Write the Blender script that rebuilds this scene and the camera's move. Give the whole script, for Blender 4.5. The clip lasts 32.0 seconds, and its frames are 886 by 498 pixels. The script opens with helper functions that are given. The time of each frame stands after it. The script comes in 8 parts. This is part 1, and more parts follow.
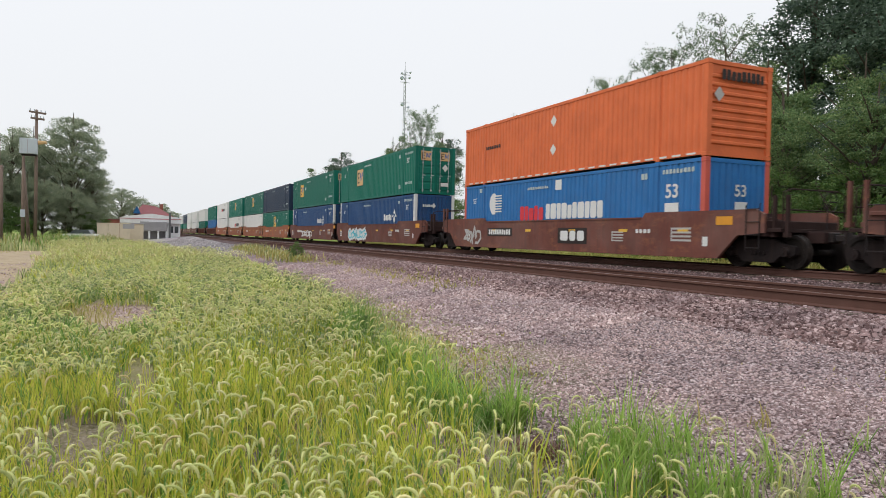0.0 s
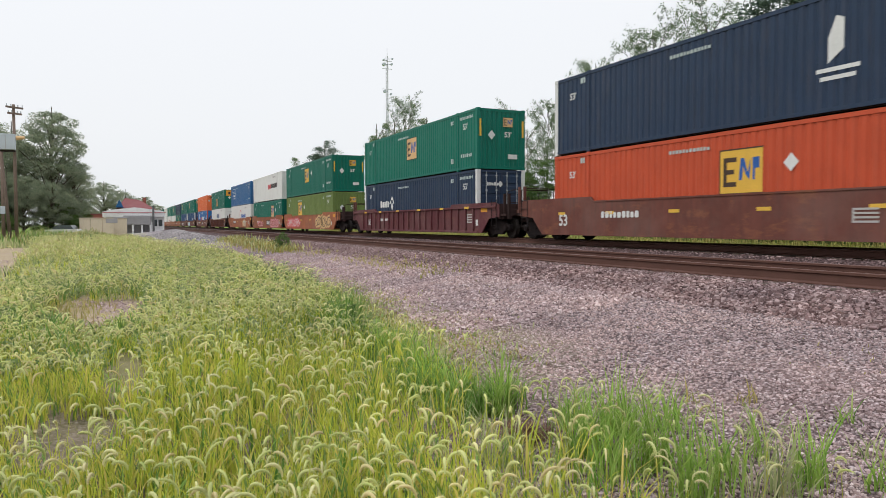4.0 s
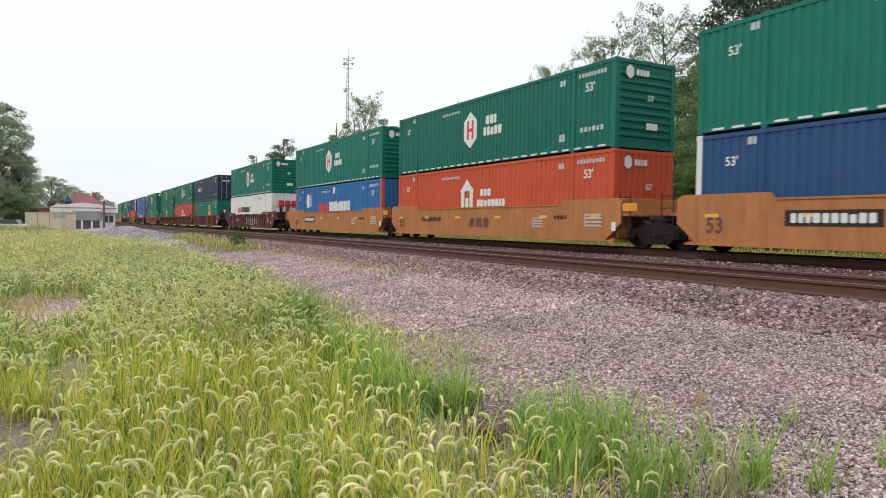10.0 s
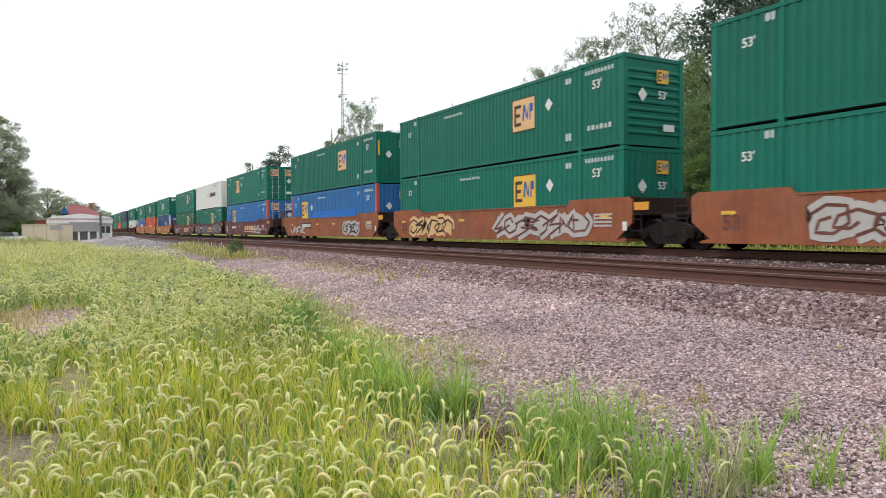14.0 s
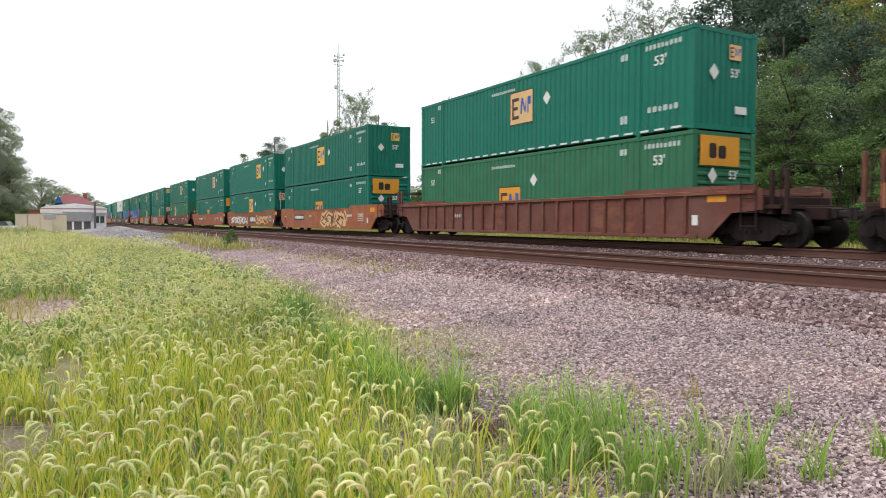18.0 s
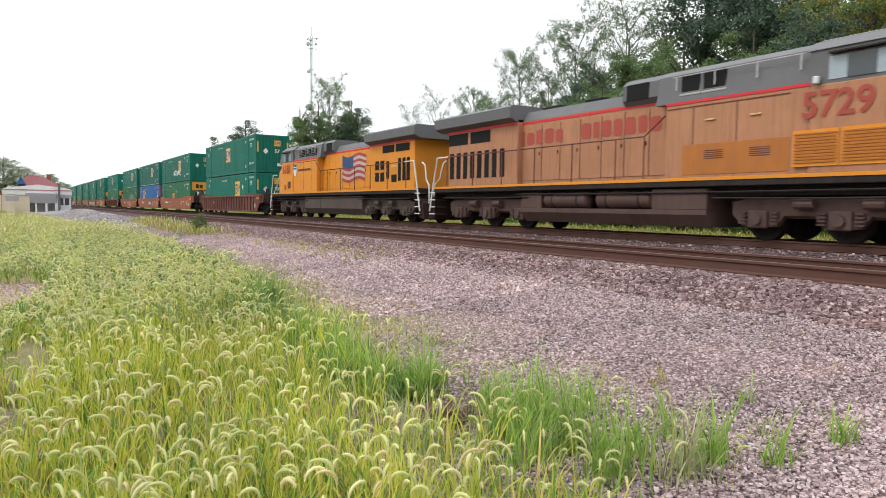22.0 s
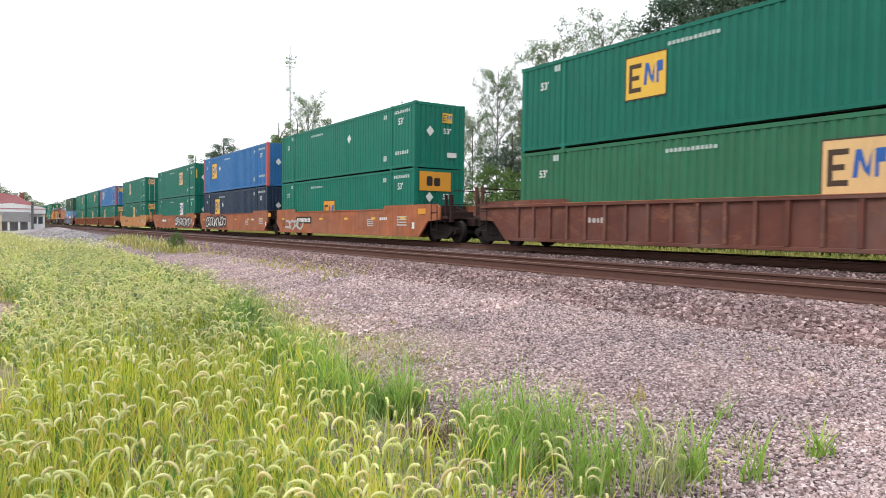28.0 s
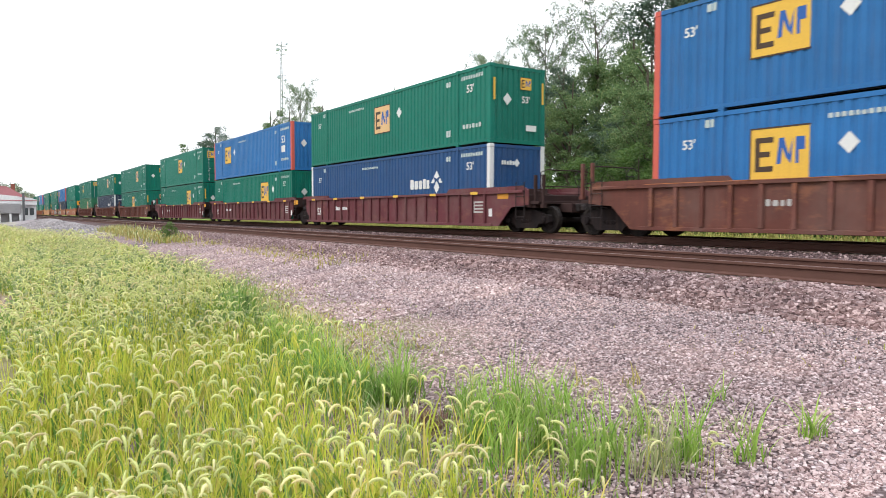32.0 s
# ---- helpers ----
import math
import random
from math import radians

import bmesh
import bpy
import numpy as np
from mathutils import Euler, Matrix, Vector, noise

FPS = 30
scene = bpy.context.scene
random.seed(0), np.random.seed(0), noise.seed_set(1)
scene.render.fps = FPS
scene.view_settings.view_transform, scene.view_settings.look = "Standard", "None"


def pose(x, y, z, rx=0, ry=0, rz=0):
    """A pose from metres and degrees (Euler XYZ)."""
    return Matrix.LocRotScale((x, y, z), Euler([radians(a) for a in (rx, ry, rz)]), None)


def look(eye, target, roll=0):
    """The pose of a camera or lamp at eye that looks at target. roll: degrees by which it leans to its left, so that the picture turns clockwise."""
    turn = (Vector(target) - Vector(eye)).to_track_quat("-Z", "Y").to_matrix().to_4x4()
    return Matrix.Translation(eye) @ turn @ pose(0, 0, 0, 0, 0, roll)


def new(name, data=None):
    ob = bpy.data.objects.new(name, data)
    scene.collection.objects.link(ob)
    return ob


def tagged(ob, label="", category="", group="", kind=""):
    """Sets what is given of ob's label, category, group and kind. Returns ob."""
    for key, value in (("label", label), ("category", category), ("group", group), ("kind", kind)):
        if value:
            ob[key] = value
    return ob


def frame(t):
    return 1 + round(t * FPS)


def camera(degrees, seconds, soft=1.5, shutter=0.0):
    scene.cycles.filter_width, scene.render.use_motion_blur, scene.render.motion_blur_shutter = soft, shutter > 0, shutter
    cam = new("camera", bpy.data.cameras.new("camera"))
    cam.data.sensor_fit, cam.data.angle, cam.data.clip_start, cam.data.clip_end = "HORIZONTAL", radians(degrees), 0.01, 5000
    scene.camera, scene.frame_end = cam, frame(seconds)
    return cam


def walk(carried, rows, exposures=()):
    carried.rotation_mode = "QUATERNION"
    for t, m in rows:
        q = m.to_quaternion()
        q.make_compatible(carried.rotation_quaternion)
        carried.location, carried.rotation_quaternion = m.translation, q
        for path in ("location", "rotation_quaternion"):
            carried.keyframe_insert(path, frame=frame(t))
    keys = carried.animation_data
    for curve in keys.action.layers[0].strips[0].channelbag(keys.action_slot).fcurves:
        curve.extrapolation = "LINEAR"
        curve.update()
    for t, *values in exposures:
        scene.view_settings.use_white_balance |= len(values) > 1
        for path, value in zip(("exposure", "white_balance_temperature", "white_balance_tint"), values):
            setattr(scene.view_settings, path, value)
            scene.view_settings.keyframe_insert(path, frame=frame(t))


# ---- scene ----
EYE = Vector((0.0, 0.0, 1.5))
cam = camera(65.46, 32.0, 0.7, 0.07)


def aim(yaw, pitch, roll):
    y, p = radians(yaw), radians(pitch)
    return look(EYE, EYE + Vector((-math.sin(y) * math.cos(p), math.cos(y) * math.cos(p), math.sin(p))), roll)


# seconds, heading off the track's line, pitch, roll of the hand-held camera
AIMS = [
    (0, -24.20, -0.99, 1.26),
    (0.5, -23.99, -0.84, 0.56),
    (1, -23.07, -0.93, 0.29),
    (1.5, -24.44, -0.66, -0.46),
    (2, -24.18, -2.04, -0.23),
    (2.5, -24.28, -1.94, 0.01),
    (3, -24.60, -2.03, -0.30),
    (3.5, -25.27, -2.18, -0.37),
    (5.5, -25.02, -1.87, 0.39),
    (6, -26.14, -1.78, 0.72),
    (6.5, -26.52, -1.97, 1.07),
    (7, -27.37, -2.01, 1.06),
    (7.5, -27.46, -2.17, 0.86),
    (8, -27.28, -2.12, 0.80),
    (8.5, -28.08, -1.95, 1.11),
    (9, -28.65, -1.84, 1.19),
    (9.5, -28.36, -2.08, 0.76),
    (10, -28.75, -1.97, 0.82),
    (10.5, -28.41, -1.87, 0.59),
    (11, -28.73, -1.65, 0.28),
    (11.5, -28.77, -1.24, 0.18),
    (12, -29.22, -1.52, -0.33),
    (12.5, -30.05, -1.64, -0.14),
    (13, -29.26, -1.92, -0.27),
    (13.5, -28.42, -1.92, -0.44),
    (14, -28.93, -1.69, -0.41),
    (14.5, -29.32, -1.51, -0.42),
    (16.5, -28.01, -2.36, -0.14),
    (17, -28.15, -2.76, 0.33),
    (17.5, -28.29, -2.47, 0.49),
    (18, -29.32, -2.29, 0.06),
    (18.5, -29.36, -2.90, 0.12),
    (19, -29.76, -3.16, 0.65),
    (19.5, -29.98, -2.97, 0.76),
    (20, -30.98, -2.85, 1.02),
    (20.5, -30.95, -3.13, 0.78),
    (21, -31.36, -2.26, -0.19),
    (21.5, -30.86, -2.25, 0.20),
    (22, -31.65, -3.33, 0.86),
    (22.5, -30.49, -3.40, 1.13),
    (23, -30.64, -2.75, 0.88),
    (23.5, -30.79, -3.26, 0.49),
    (24, -30.77, -2.74, 1.30),
    (24.5, -30.73, -2.47, 1.03),
    (25, -31.55, -2.36, 1.01),
    (25.5, -31.96, -2.43, 0.62),
    (26, -32.64, -2.97, 0.94),
    (26.5, -33.81, -2.36, 1.15),
    (28.5, -33.15, -1.84, 0.57),
    (29, -33.43, -2.63, 0.36),
    (29.5, -33.79, -2.88, 0.35),
    (30, -32.85, -3.51, 0.09),
    (30.5, -33.07, -3.34, 0.54),
    (31, -32.52, -3.02, 0.65),
    (31.5, -33.43, -2.88, 0.52),
    (32, -33.82, -2.94, 0.06),
]
walk(cam, [(t, aim(*a)) for t, *a in AIMS], [(0.0, -0.32, 6130, 10), (1.0, -0.32, 6130, 10), (2.0, -0.38, 6130, 10), (3.5, -0.32, 6130, 10), (6.0, -0.2, 6130, 10), (12.0, -0.14, 6130, 10), (14.0, -0.04, 6130, 10), (20.0, 0.0, 6150, 10), (21.0, 0.15, 6150, 10), (22.0, 0.04, 6150, 10), (24.0, 0.12, 6150, 10), (26.0, 0.18, 6130, 10), (29.5, 0.22, 6120, 10), (30.2, 0.27, 6110, 10), (31.0, 0.36, 6080, 10), (32.0, 0.30, 6040, 10)])

# ---- sky and sun: a bright overcast, three times as bright overhead as at the horizon ----
world = bpy.data.worlds.new("overcast")
scene.world = world
world.use_nodes = True
wn, wl = world.node_tree.nodes, world.node_tree.links
wn.clear()
sky = wn.new("ShaderNodeTexSky")
sky.sky_type = "NISHITA"
sky.sun_disc = False
sky.sun_elevation, sky.sun_rotation = radians(48), radians(-75)
sky.air_density, sky.dust_density = 1.0, 6.0
co = wn.new("ShaderNodeTexCoord")
sep = wn.new("ShaderNodeSeparateXYZ")
ramp = wn.new("ShaderNodeValToRGB")
ramp.color_ramp.elements[0].position, ramp.color_ramp.elements[0].color = 0.0, (1.16, 1.15, 1.12, 1)
ramp.color_ramp.elements[1].position, ramp.color_ramp.elements[1].color = 1.0, (2.6, 2.6, 2.6, 1)
e = ramp.color_ramp.elements.new(0.12)
e.color = (1.22, 1.20, 1.165, 1)
e = ramp.color_ramp.elements.new(0.35)
e.color = (1.27, 1.25, 1.22, 1)
skymul = wn.new("ShaderNodeVectorMath")
skymul.operation = "SCALE"
skymul.inputs["Scale"].default_value = 0.10
skymix = wn.new("ShaderNodeMixRGB")
skymix.inputs[0].default_value = 0.9
bg = wn.new("ShaderNodeBackground")
bg.inputs["Strength"].default_value = 1.0
out = wn.new("ShaderNodeOutputWorld")
wl.new(co.outputs["Generated"], sep.inputs[0])
wl.new(sep.outputs["Z"], ramp.inputs[0])
wl.new(sky.outputs[0], skymul.inputs[0])
wl.new(skymul.outputs[0], skymix.inputs[1])
wl.new(ramp.outputs[0], skymix.inputs[2])
wl.new(skymix.outputs[0], bg.inputs["Color"])
wl.new(bg.outputs[0], out.inputs[0])

sun = bpy.data.lights.new("sun", "SUN")
sun.energy, sun.angle, sun.color = 1.1, radians(18), (1.0, 0.95, 0.86)
sun_ob = new("sun", sun)
sun_ob.matrix_world = look((0, 0, 30), (24, -3, 0))

# ---- materials ----
MATS = {}


def nodes_of(name):
    m = bpy.data.materials.new(name)
    m.use_nodes = True
    n, l = m.node_tree.nodes, m.node_tree.links
    b = n["Principled BSDF"]
    return m, n, l, b


def noise_node(n, l, coord, scale, detail=4.0, rough=0.6, stretch=None):
    t = n.new("ShaderNodeTexNoise")
    t.inputs["Scale"].default_value, t.inputs["Detail"].default_value, t.inputs["Roughness"].default_value = scale, detail, rough
    if stretch:
        mp = n.new("ShaderNodeMapping")
        mp.inputs["Scale"].default_value = stretch
        l.new(coord, mp.inputs[0])
        coord = mp.outputs[0]
    l.new(coord, t.inputs["Vector"])
    return t.outputs["Fac"]


def ramp_node(n, l, fac, stops):
    r = n.new("ShaderNodeValToRGB")
    els = r.color_ramp.elements
    while len(els) < len(stops):
        els.new(0.5)
    for el, (p, c) in zip(els, stops):
        el.position = p
        el.color = (*c, 1) if len(c) == 3 else c
    l.new(fac, r.inputs[0])
    return r.outputs[0]


def mix_node(n, l, fac, a, b, mode="MIX"):
    m = n.new("ShaderNodeMixRGB")
    m.blend_type = mode
    for slot, v in ((0, fac), (1, a), (2, b)):
        if isinstance(v, (int, float)):
            m.inputs[slot].default_value = v
        elif isinstance(v, tuple):
            m.inputs[slot].default_value = (*v, 1)
        else:
            l.new(v, m.inputs[slot])
    return m.outputs[0]


def shaken_coord(n, l):
    """Object coordinates, shifted at random from object to object."""
    co, oi = n.new("ShaderNodeTexCoord"), n.new("ShaderNodeObjectInfo")
    ad, mu = n.new("ShaderNodeVectorMath"), n.new("ShaderNodeMath")
    mu.operation = "MULTIPLY"
    mu.inputs[1].default_value = 57.0
    l.new(oi.outputs["Random"], mu.inputs[0])
    l.new(co.outputs["Object"], ad.inputs[0])
    l.new(mu.outputs[0], ad.inputs[1])
    return ad.outputs[0], oi.outputs["Random"]


def paint(name, col, rough=0.5, metal=0.0, var=0.12, scale=1.2, dirt=(0.12, 0.09, 0.07), dirty=0.25, bump=0.0, streak=True, rand=0.0, spec=0.2, rust=None):
    """Weathered paint, steel, wood or plaster: two scales of tone, streaks of dirt, some relief."""
    if name in MATS:
        return MATS[name]
    m, n, l, b = nodes_of(name)
    co, rnd = shaken_coord(n, l)
    big = noise_node(n, l, co, scale, 3)
    fine = noise_node(n, l, co, scale * 22, 5)
    lo, hi = tuple(c * (1 - var) for c in col), tuple(min(1, c * (1 + var)) for c in col)
    c1 = ramp_node(n, l, big, [(0.3, lo), (0.7, hi)])
    c2 = mix_node(n, l, 0.35, c1, ramp_node(n, l, fine, [(0.35, tuple(c * 0.82 for c in col)), (0.65, tuple(min(1, c * 1.1) for c in col))]))
    if rand:
        g1 = n.new("ShaderNodeMapRange")
        g1.inputs["To Min"].default_value, g1.inputs["To Max"].default_value = 1 - rand, 1 + rand
        l.new(rnd, g1.inputs["Value"])
        c2 = mix_node(n, l, 1.0, c2, g1.outputs[0], "MULTIPLY")
    if dirty:
        st = noise_node(n, l, co, 2.0, 6, 0.7, (1.0, 3.0, 0.25) if streak else None)
        mask = ramp_node(n, l, st, [(0.48, (0, 0, 0)), (0.8, (dirty, dirty, dirty))])
        c2 = mix_node(n, l, mask, c2, dirt)
    if rust:
        scuff = noise_node(n, l, co, 1.5, 8, 0.72, (1.0, 0.6, 1.3))
        c2 = mix_node(n, l, ramp_node(n, l, scuff, [(0.54, (0, 0, 0)), (0.66, (0.7, 0.7, 0.7))]), c2, rust)
        dust = noise_node(n, l, co, 0.5, 5, 0.6)
        c2 = mix_node(n, l, ramp_node(n, l, dust, [(0.45, (0, 0, 0)), (0.75, (0.35, 0.35, 0.35))]), c2, (0.20, 0.15, 0.13))
    l.new(c2, b.inputs["Base Color"])
    rr = ramp_node(n, l, fine, [(0.3, (rough - 0.08,) * 3), (0.7, (min(1, rough + 0.12),) * 3)])
    l.new(rr, b.inputs["Roughness"])
    b.inputs["Metallic"].default_value = metal
    b.inputs["Specular IOR Level"].default_value = spec
    if bump:
        bp = n.new("ShaderNodeBump")
        bp.inputs["Strength"].default_value, bp.inputs["Distance"].default_value = bump, 0.02
        l.new(fine, bp.inputs["Height"])
        l.new(bp.outputs[0], b.inputs["Normal"])
    MATS[name] = m
    return m


def island(name, cols, rough=0.9, trans=0.0, spec=0.2, grad=None):
    """Stones, leaves, blades: the tone changes from piece to piece."""
    if name in MATS:
        return MATS[name]
    m, n, l, b = nodes_of(name)
    ge = n.new("ShaderNodeNewGeometry")
    co = n.new("ShaderNodeTexCoord")
    c = ramp_node(n, l, ge.outputs["Random Per Island"], [(i / (len(cols) - 1), x) for i, x in enumerate(cols)])
    big = noise_node(n, l, co.outputs["Object"], 0.9, 3)
    c = mix_node(n, l, 1.0, c, ramp_node(n, l, big, [(0.3, (0.78, 0.78, 0.78)), (0.7, (1.15, 1.12, 1.05))]), "MULTIPLY")
    l.new(c, b.inputs["Base Color"])
    b.inputs["Roughness"].default_value = rough
    b.inputs["Specular IOR Level"].default_value = spec
    if trans:
        tr, mx = n.new("ShaderNodeBsdfTranslucent"), n.new("ShaderNodeMixShader")
        mx.inputs[0].default_value = trans
        l.new(c, tr.inputs["Color"])
        l.new(b.outputs[0], mx.inputs[1])
        l.new(tr.outputs[0], mx.inputs[2])
        l.new(mx.outputs[0], n["Material Output"].inputs["Surface"])
    MATS[name] = m
    return m


GREEN = paint("green_paint", (0.008, 0.132, 0.093), 0.45, var=0.10, rand=0.12, dirt=(0.05, 0.10, 0.08), dirty=0.22)
LGREEN = paint("pale_green_paint", (0.030, 0.140, 0.072), 0.5, var=0.14, rand=0.10, dirty=0.3)
OLIVE = paint("olive_paint", (0.14, 0.19, 0.055), 0.55, var=0.15)
DGREEN = paint("dark_green_paint", (0.02, 0.075, 0.05), 0.5, var=0.12, dirty=0.35)
NAVY = paint("navy_paint", (0.020, 0.036, 0.070), 0.45, var=0.12, rand=0.1)
NAVYB = paint("navy_blue_paint", (0.02, 0.065, 0.17), 0.45, var=0.12)
BLUE = paint("blue_paint", (0.028, 0.136, 0.345), 0.45, var=0.14, rand=0.1)
STEELB = paint("steel_blue_paint", (0.03, 0.115, 0.27), 0.45, var=0.1)
PALEB = paint("faded_blue_paint", (0.10, 0.26, 0.46), 0.5, var=0.16, dirty=0.35)
ORANGE = paint("orange_paint", (0.62, 0.145, 0.05), 0.5, var=0.14, dirt=(0.30, 0.09, 0.05), dirty=0.4)
REDOR = paint("red_orange_paint", (0.47, 0.075, 0.03), 0.5, var=0.1, dirty=0.22)
WHITE = paint("white_paint", (0.65, 0.64, 0.61), 0.45, var=0.05, dirt=(0.3, 0.27, 0.23), dirty=0.25)
POSTOR = paint("post_orange", (0.52, 0.105, 0.075), 0.5)
BROWN = paint("brown_car_paint", (0.128, 0.046, 0.034), 0.7, var=0.26, rand=0.12, dirt=(0.06, 0.035, 0.03), dirty=0.6, rust=(0.23, 0.09, 0.045))
ORBROWN = paint("orange_brown_car_paint", (0.29, 0.095, 0.042), 0.65, var=0.28, rand=0.16, dirt=(0.09, 0.045, 0.035), dirty=0.7, rust=(0.17, 0.065, 0.04))
TAN = paint("tan_car_paint", (0.38, 0.155, 0.055), 0.65, var=0.16, dirt=(0.12, 0.055, 0.035), dirty=0.6)
YTAN = paint("yellow_tan_car_paint", (0.47, 0.215, 0.075), 0.6, var=0.18, dirt=(0.15, 0.07, 0.045), dirty=0.65)
MAROON = paint("maroon_car_paint", (0.106, 0.028, 0.034), 0.65, var=0.15, rand=0.1, dirty=0.38, rust=(0.17, 0.065, 0.05))
RUST = paint("rust_car_paint", (0.29, 0.105, 0.05), 0.75, var=0.22, rand=0.1, dirt=(0.10, 0.05, 0.035), dirty=0.55, rust=(0.40, 0.16, 0.07))
WORN = paint("worn_rust_edge", (0.36, 0.13, 0.05), 0.75, var=0.25, dirt=(0.14, 0.055, 0.035), dirty=0.7, rust=(0.16, 0.06, 0.04))
# dirty brown of the ends, darkened so the colour holds their shade
ENDSHADE = paint("shade_dark_car_end", (0.034, 0.018, 0.016), 0.85, var=0.3, dirt=(0.03, 0.02, 0.018), dirty=0.6, bump=0.2, rand=0.2)
STEEL = paint("dark_steel", (0.026, 0.021, 0.021), 0.75, 0.1, var=0.25, dirt=(0.10, 0.06, 0.04), dirty=0.4, bump=0.2)
LETR = paint("faded_red_lettering", (0.36, 0.07, 0.05), 0.5, var=0.1, dirty=0.2)
TRUCK = paint("truck_steel", (0.014, 0.010, 0.010), 0.9, 0.0, var=0.3, dirt=(0.07, 0.04, 0.03), dirty=0.4, bump=0.2)
WHEEL = paint("wheel_steel", (0.014, 0.011, 0.010), 0.8, 0.1, var=0.2, dirty=0.3)
MWHITE = paint("white_marking", (0.62, 0.62, 0.60), 0.5, var=0.06, dirty=0.12)
MYEL = paint("yellow_marking", (0.66, 0.40, 0.06), 0.5, var=0.06, dirty=0.15)
MCODE = paint("thin_white_code", (0.40, 0.46, 0.44), 0.5, var=0.08, dirty=0.15)
MTAN = paint("tan_marking", (0.62, 0.40, 0.19), 0.5, var=0.08, dirty=0.15)
MORA = paint("orange_marking", (0.60, 0.27, 0.03), 0.5, var=0.08, dirty=0.15)
MDARK = paint("dark_marking", (0.03, 0.022, 0.02), 0.5, var=0.1, dirty=0.05)
MSEPIA = paint("sepia_marking", (0.060, 0.038, 0.026), 0.5, var=0.12, dirty=0.1)
MBLUE = paint("blue_marking", (0.03, 0.10, 0.33), 0.5, var=0.06, dirty=0.1)
MRED = paint("red_marking", (0.55, 0.04, 0.05), 0.5, var=0.06, dirty=0.1)
MCYAN = paint("cyan_marking", (0.03, 0.42, 0.52), 0.5, var=0.08, dirty=0.1)
MPINK = paint("pink_marking", (0.60, 0.25, 0.28), 0.5, var=0.08, dirty=0.15)
MSLATE = paint("slate_spray", (0.055, 0.058, 0.075), 0.6, var=0.15, dirty=0.15)
MFADE = paint("faded_red_marking", (0.62, 0.46, 0.44), 0.6, var=0.10, dirty=0.2)
MGREY = paint("grey_marking", (0.42, 0.40, 0.38), 0.6, var=0.08, dirty=0.2)
UPY = paint("loco_yellow", (0.66, 0.25, 0.025), 0.4, var=0.06, dirt=(0.25, 0.11, 0.04), dirty=0.25)
UPF = paint("faded_loco_yellow", (0.41, 0.195, 0.105), 0.55, var=0.14, dirt=(0.20, 0.09, 0.055), dirty=0.75)
UPO = paint("orange_loco_panel", (0.40, 0.145, 0.035), 0.5, var=0.10, dirt=(0.22, 0.10, 0.05), dirty=0.4)
UPB = paint("brown_loco_truck", (0.088, 0.054, 0.046), 0.75, var=0.2, dirt=(0.14, 0.09, 0.07), dirty=0.5, spec=0.2)
UPG = paint("loco_grey", (0.13, 0.13, 0.135), 0.5, var=0.08, dirty=0.25)
FLAGW = paint("faded_flag_white", (0.50, 0.40, 0.36), 0.5, var=0.12, dirty=0.3)
FLAGR = paint("faded_flag_red", (0.36, 0.06, 0.06), 0.5, var=0.12, dirty=0.3)
UPR = paint("pale_loco_roof", (0.27, 0.27, 0.275), 0.5, var=0.08, dirty=0.3)
UPT = paint("loco_truck_grey", (0.085, 0.064, 0.054), 0.8, var=0.2, dirt=(0.09, 0.06, 0.05), dirty=0.5)
GLASS = paint("dark_glass", (0.05, 0.06, 0.065), 0.12, var=0.05, dirty=0.0, spec=0.7)
PANE = paint("pale_glass", (0.30, 0.36, 0.40), 0.12, var=0.05, dirty=0.0, spec=0.7)
BLACK = paint("black_void", (0.012, 0.012, 0.012), 0.8, var=0.1, dirty=0.0)
RAILM = paint("rusty_rail", (0.105, 0.052, 0.040), 0.7, 0.1, var=0.15, scale=4, dirt=(0.05, 0.03, 0.025), dirty=0.3, streak=False, bump=0.2)
RAILTOP = paint("worn_rail_head", (0.20, 0.13, 0.11), 0.4, 0.4, var=0.15, scale=6, dirty=0.2, streak=False)
TIEM = paint("weathered_tie", (0.10, 0.075, 0.06), 0.9, var=0.25, scale=5, dirty=0.3, streak=False, bump=0.5, rand=0.2)
POLE = paint("pole_wood", (0.17, 0.125, 0.10), 0.9, var=0.2, scale=3, dirty=0.3, bump=0.4)
BARK = paint("bark", (0.09, 0.07, 0.055), 0.95, var=0.25, scale=6, dirty=0.2, bump=0.8)
GALV = paint("galvanised_steel", (0.42, 0.43, 0.44), 0.5, 0.4, var=0.08, dirty=0.15)
BOXM = paint("pale_grey_cabinet", (0.46, 0.50, 0.54), 0.5, var=0.06, dirty=0.2)
PLASTER = paint("cream_plaster", (0.62, 0.53, 0.40), 0.85, var=0.06, dirty=0.2, bump=0.1)
WALLW = paint("white_wall", (0.78, 0.78, 0.78), 0.7, var=0.05, dirty=0.15, bump=0.1)
WALLG = paint("grey_shutter", (0.36, 0.35, 0.36), 0.6, var=0.06, dirty=0.2)
ROOFR = paint("red_roof", (0.19, 0.065, 0.068), 0.7, var=0.12, scale=2, dirty=0.25, bump=0.3)
BRICKM = paint("red_brick", (0.27, 0.10, 0.07), 0.85, var=0.15, scale=2, dirty=0.25, bump=0.3)
STONE = island("ballast_stone", [(0.075, 0.043, 0.042), (0.27, 0.185, 0.185), (0.15, 0.095, 0.094), (0.42, 0.32, 0.32), (0.10, 0.062, 0.062)], 0.9)
PEBBLE = island("gravel_stone", [(0.18, 0.120, 0.120), (0.46, 0.355, 0.355), (0.34, 0.245, 0.245), (0.57, 0.475, 0.48), (0.26, 0.180, 0.177)], 0.9)
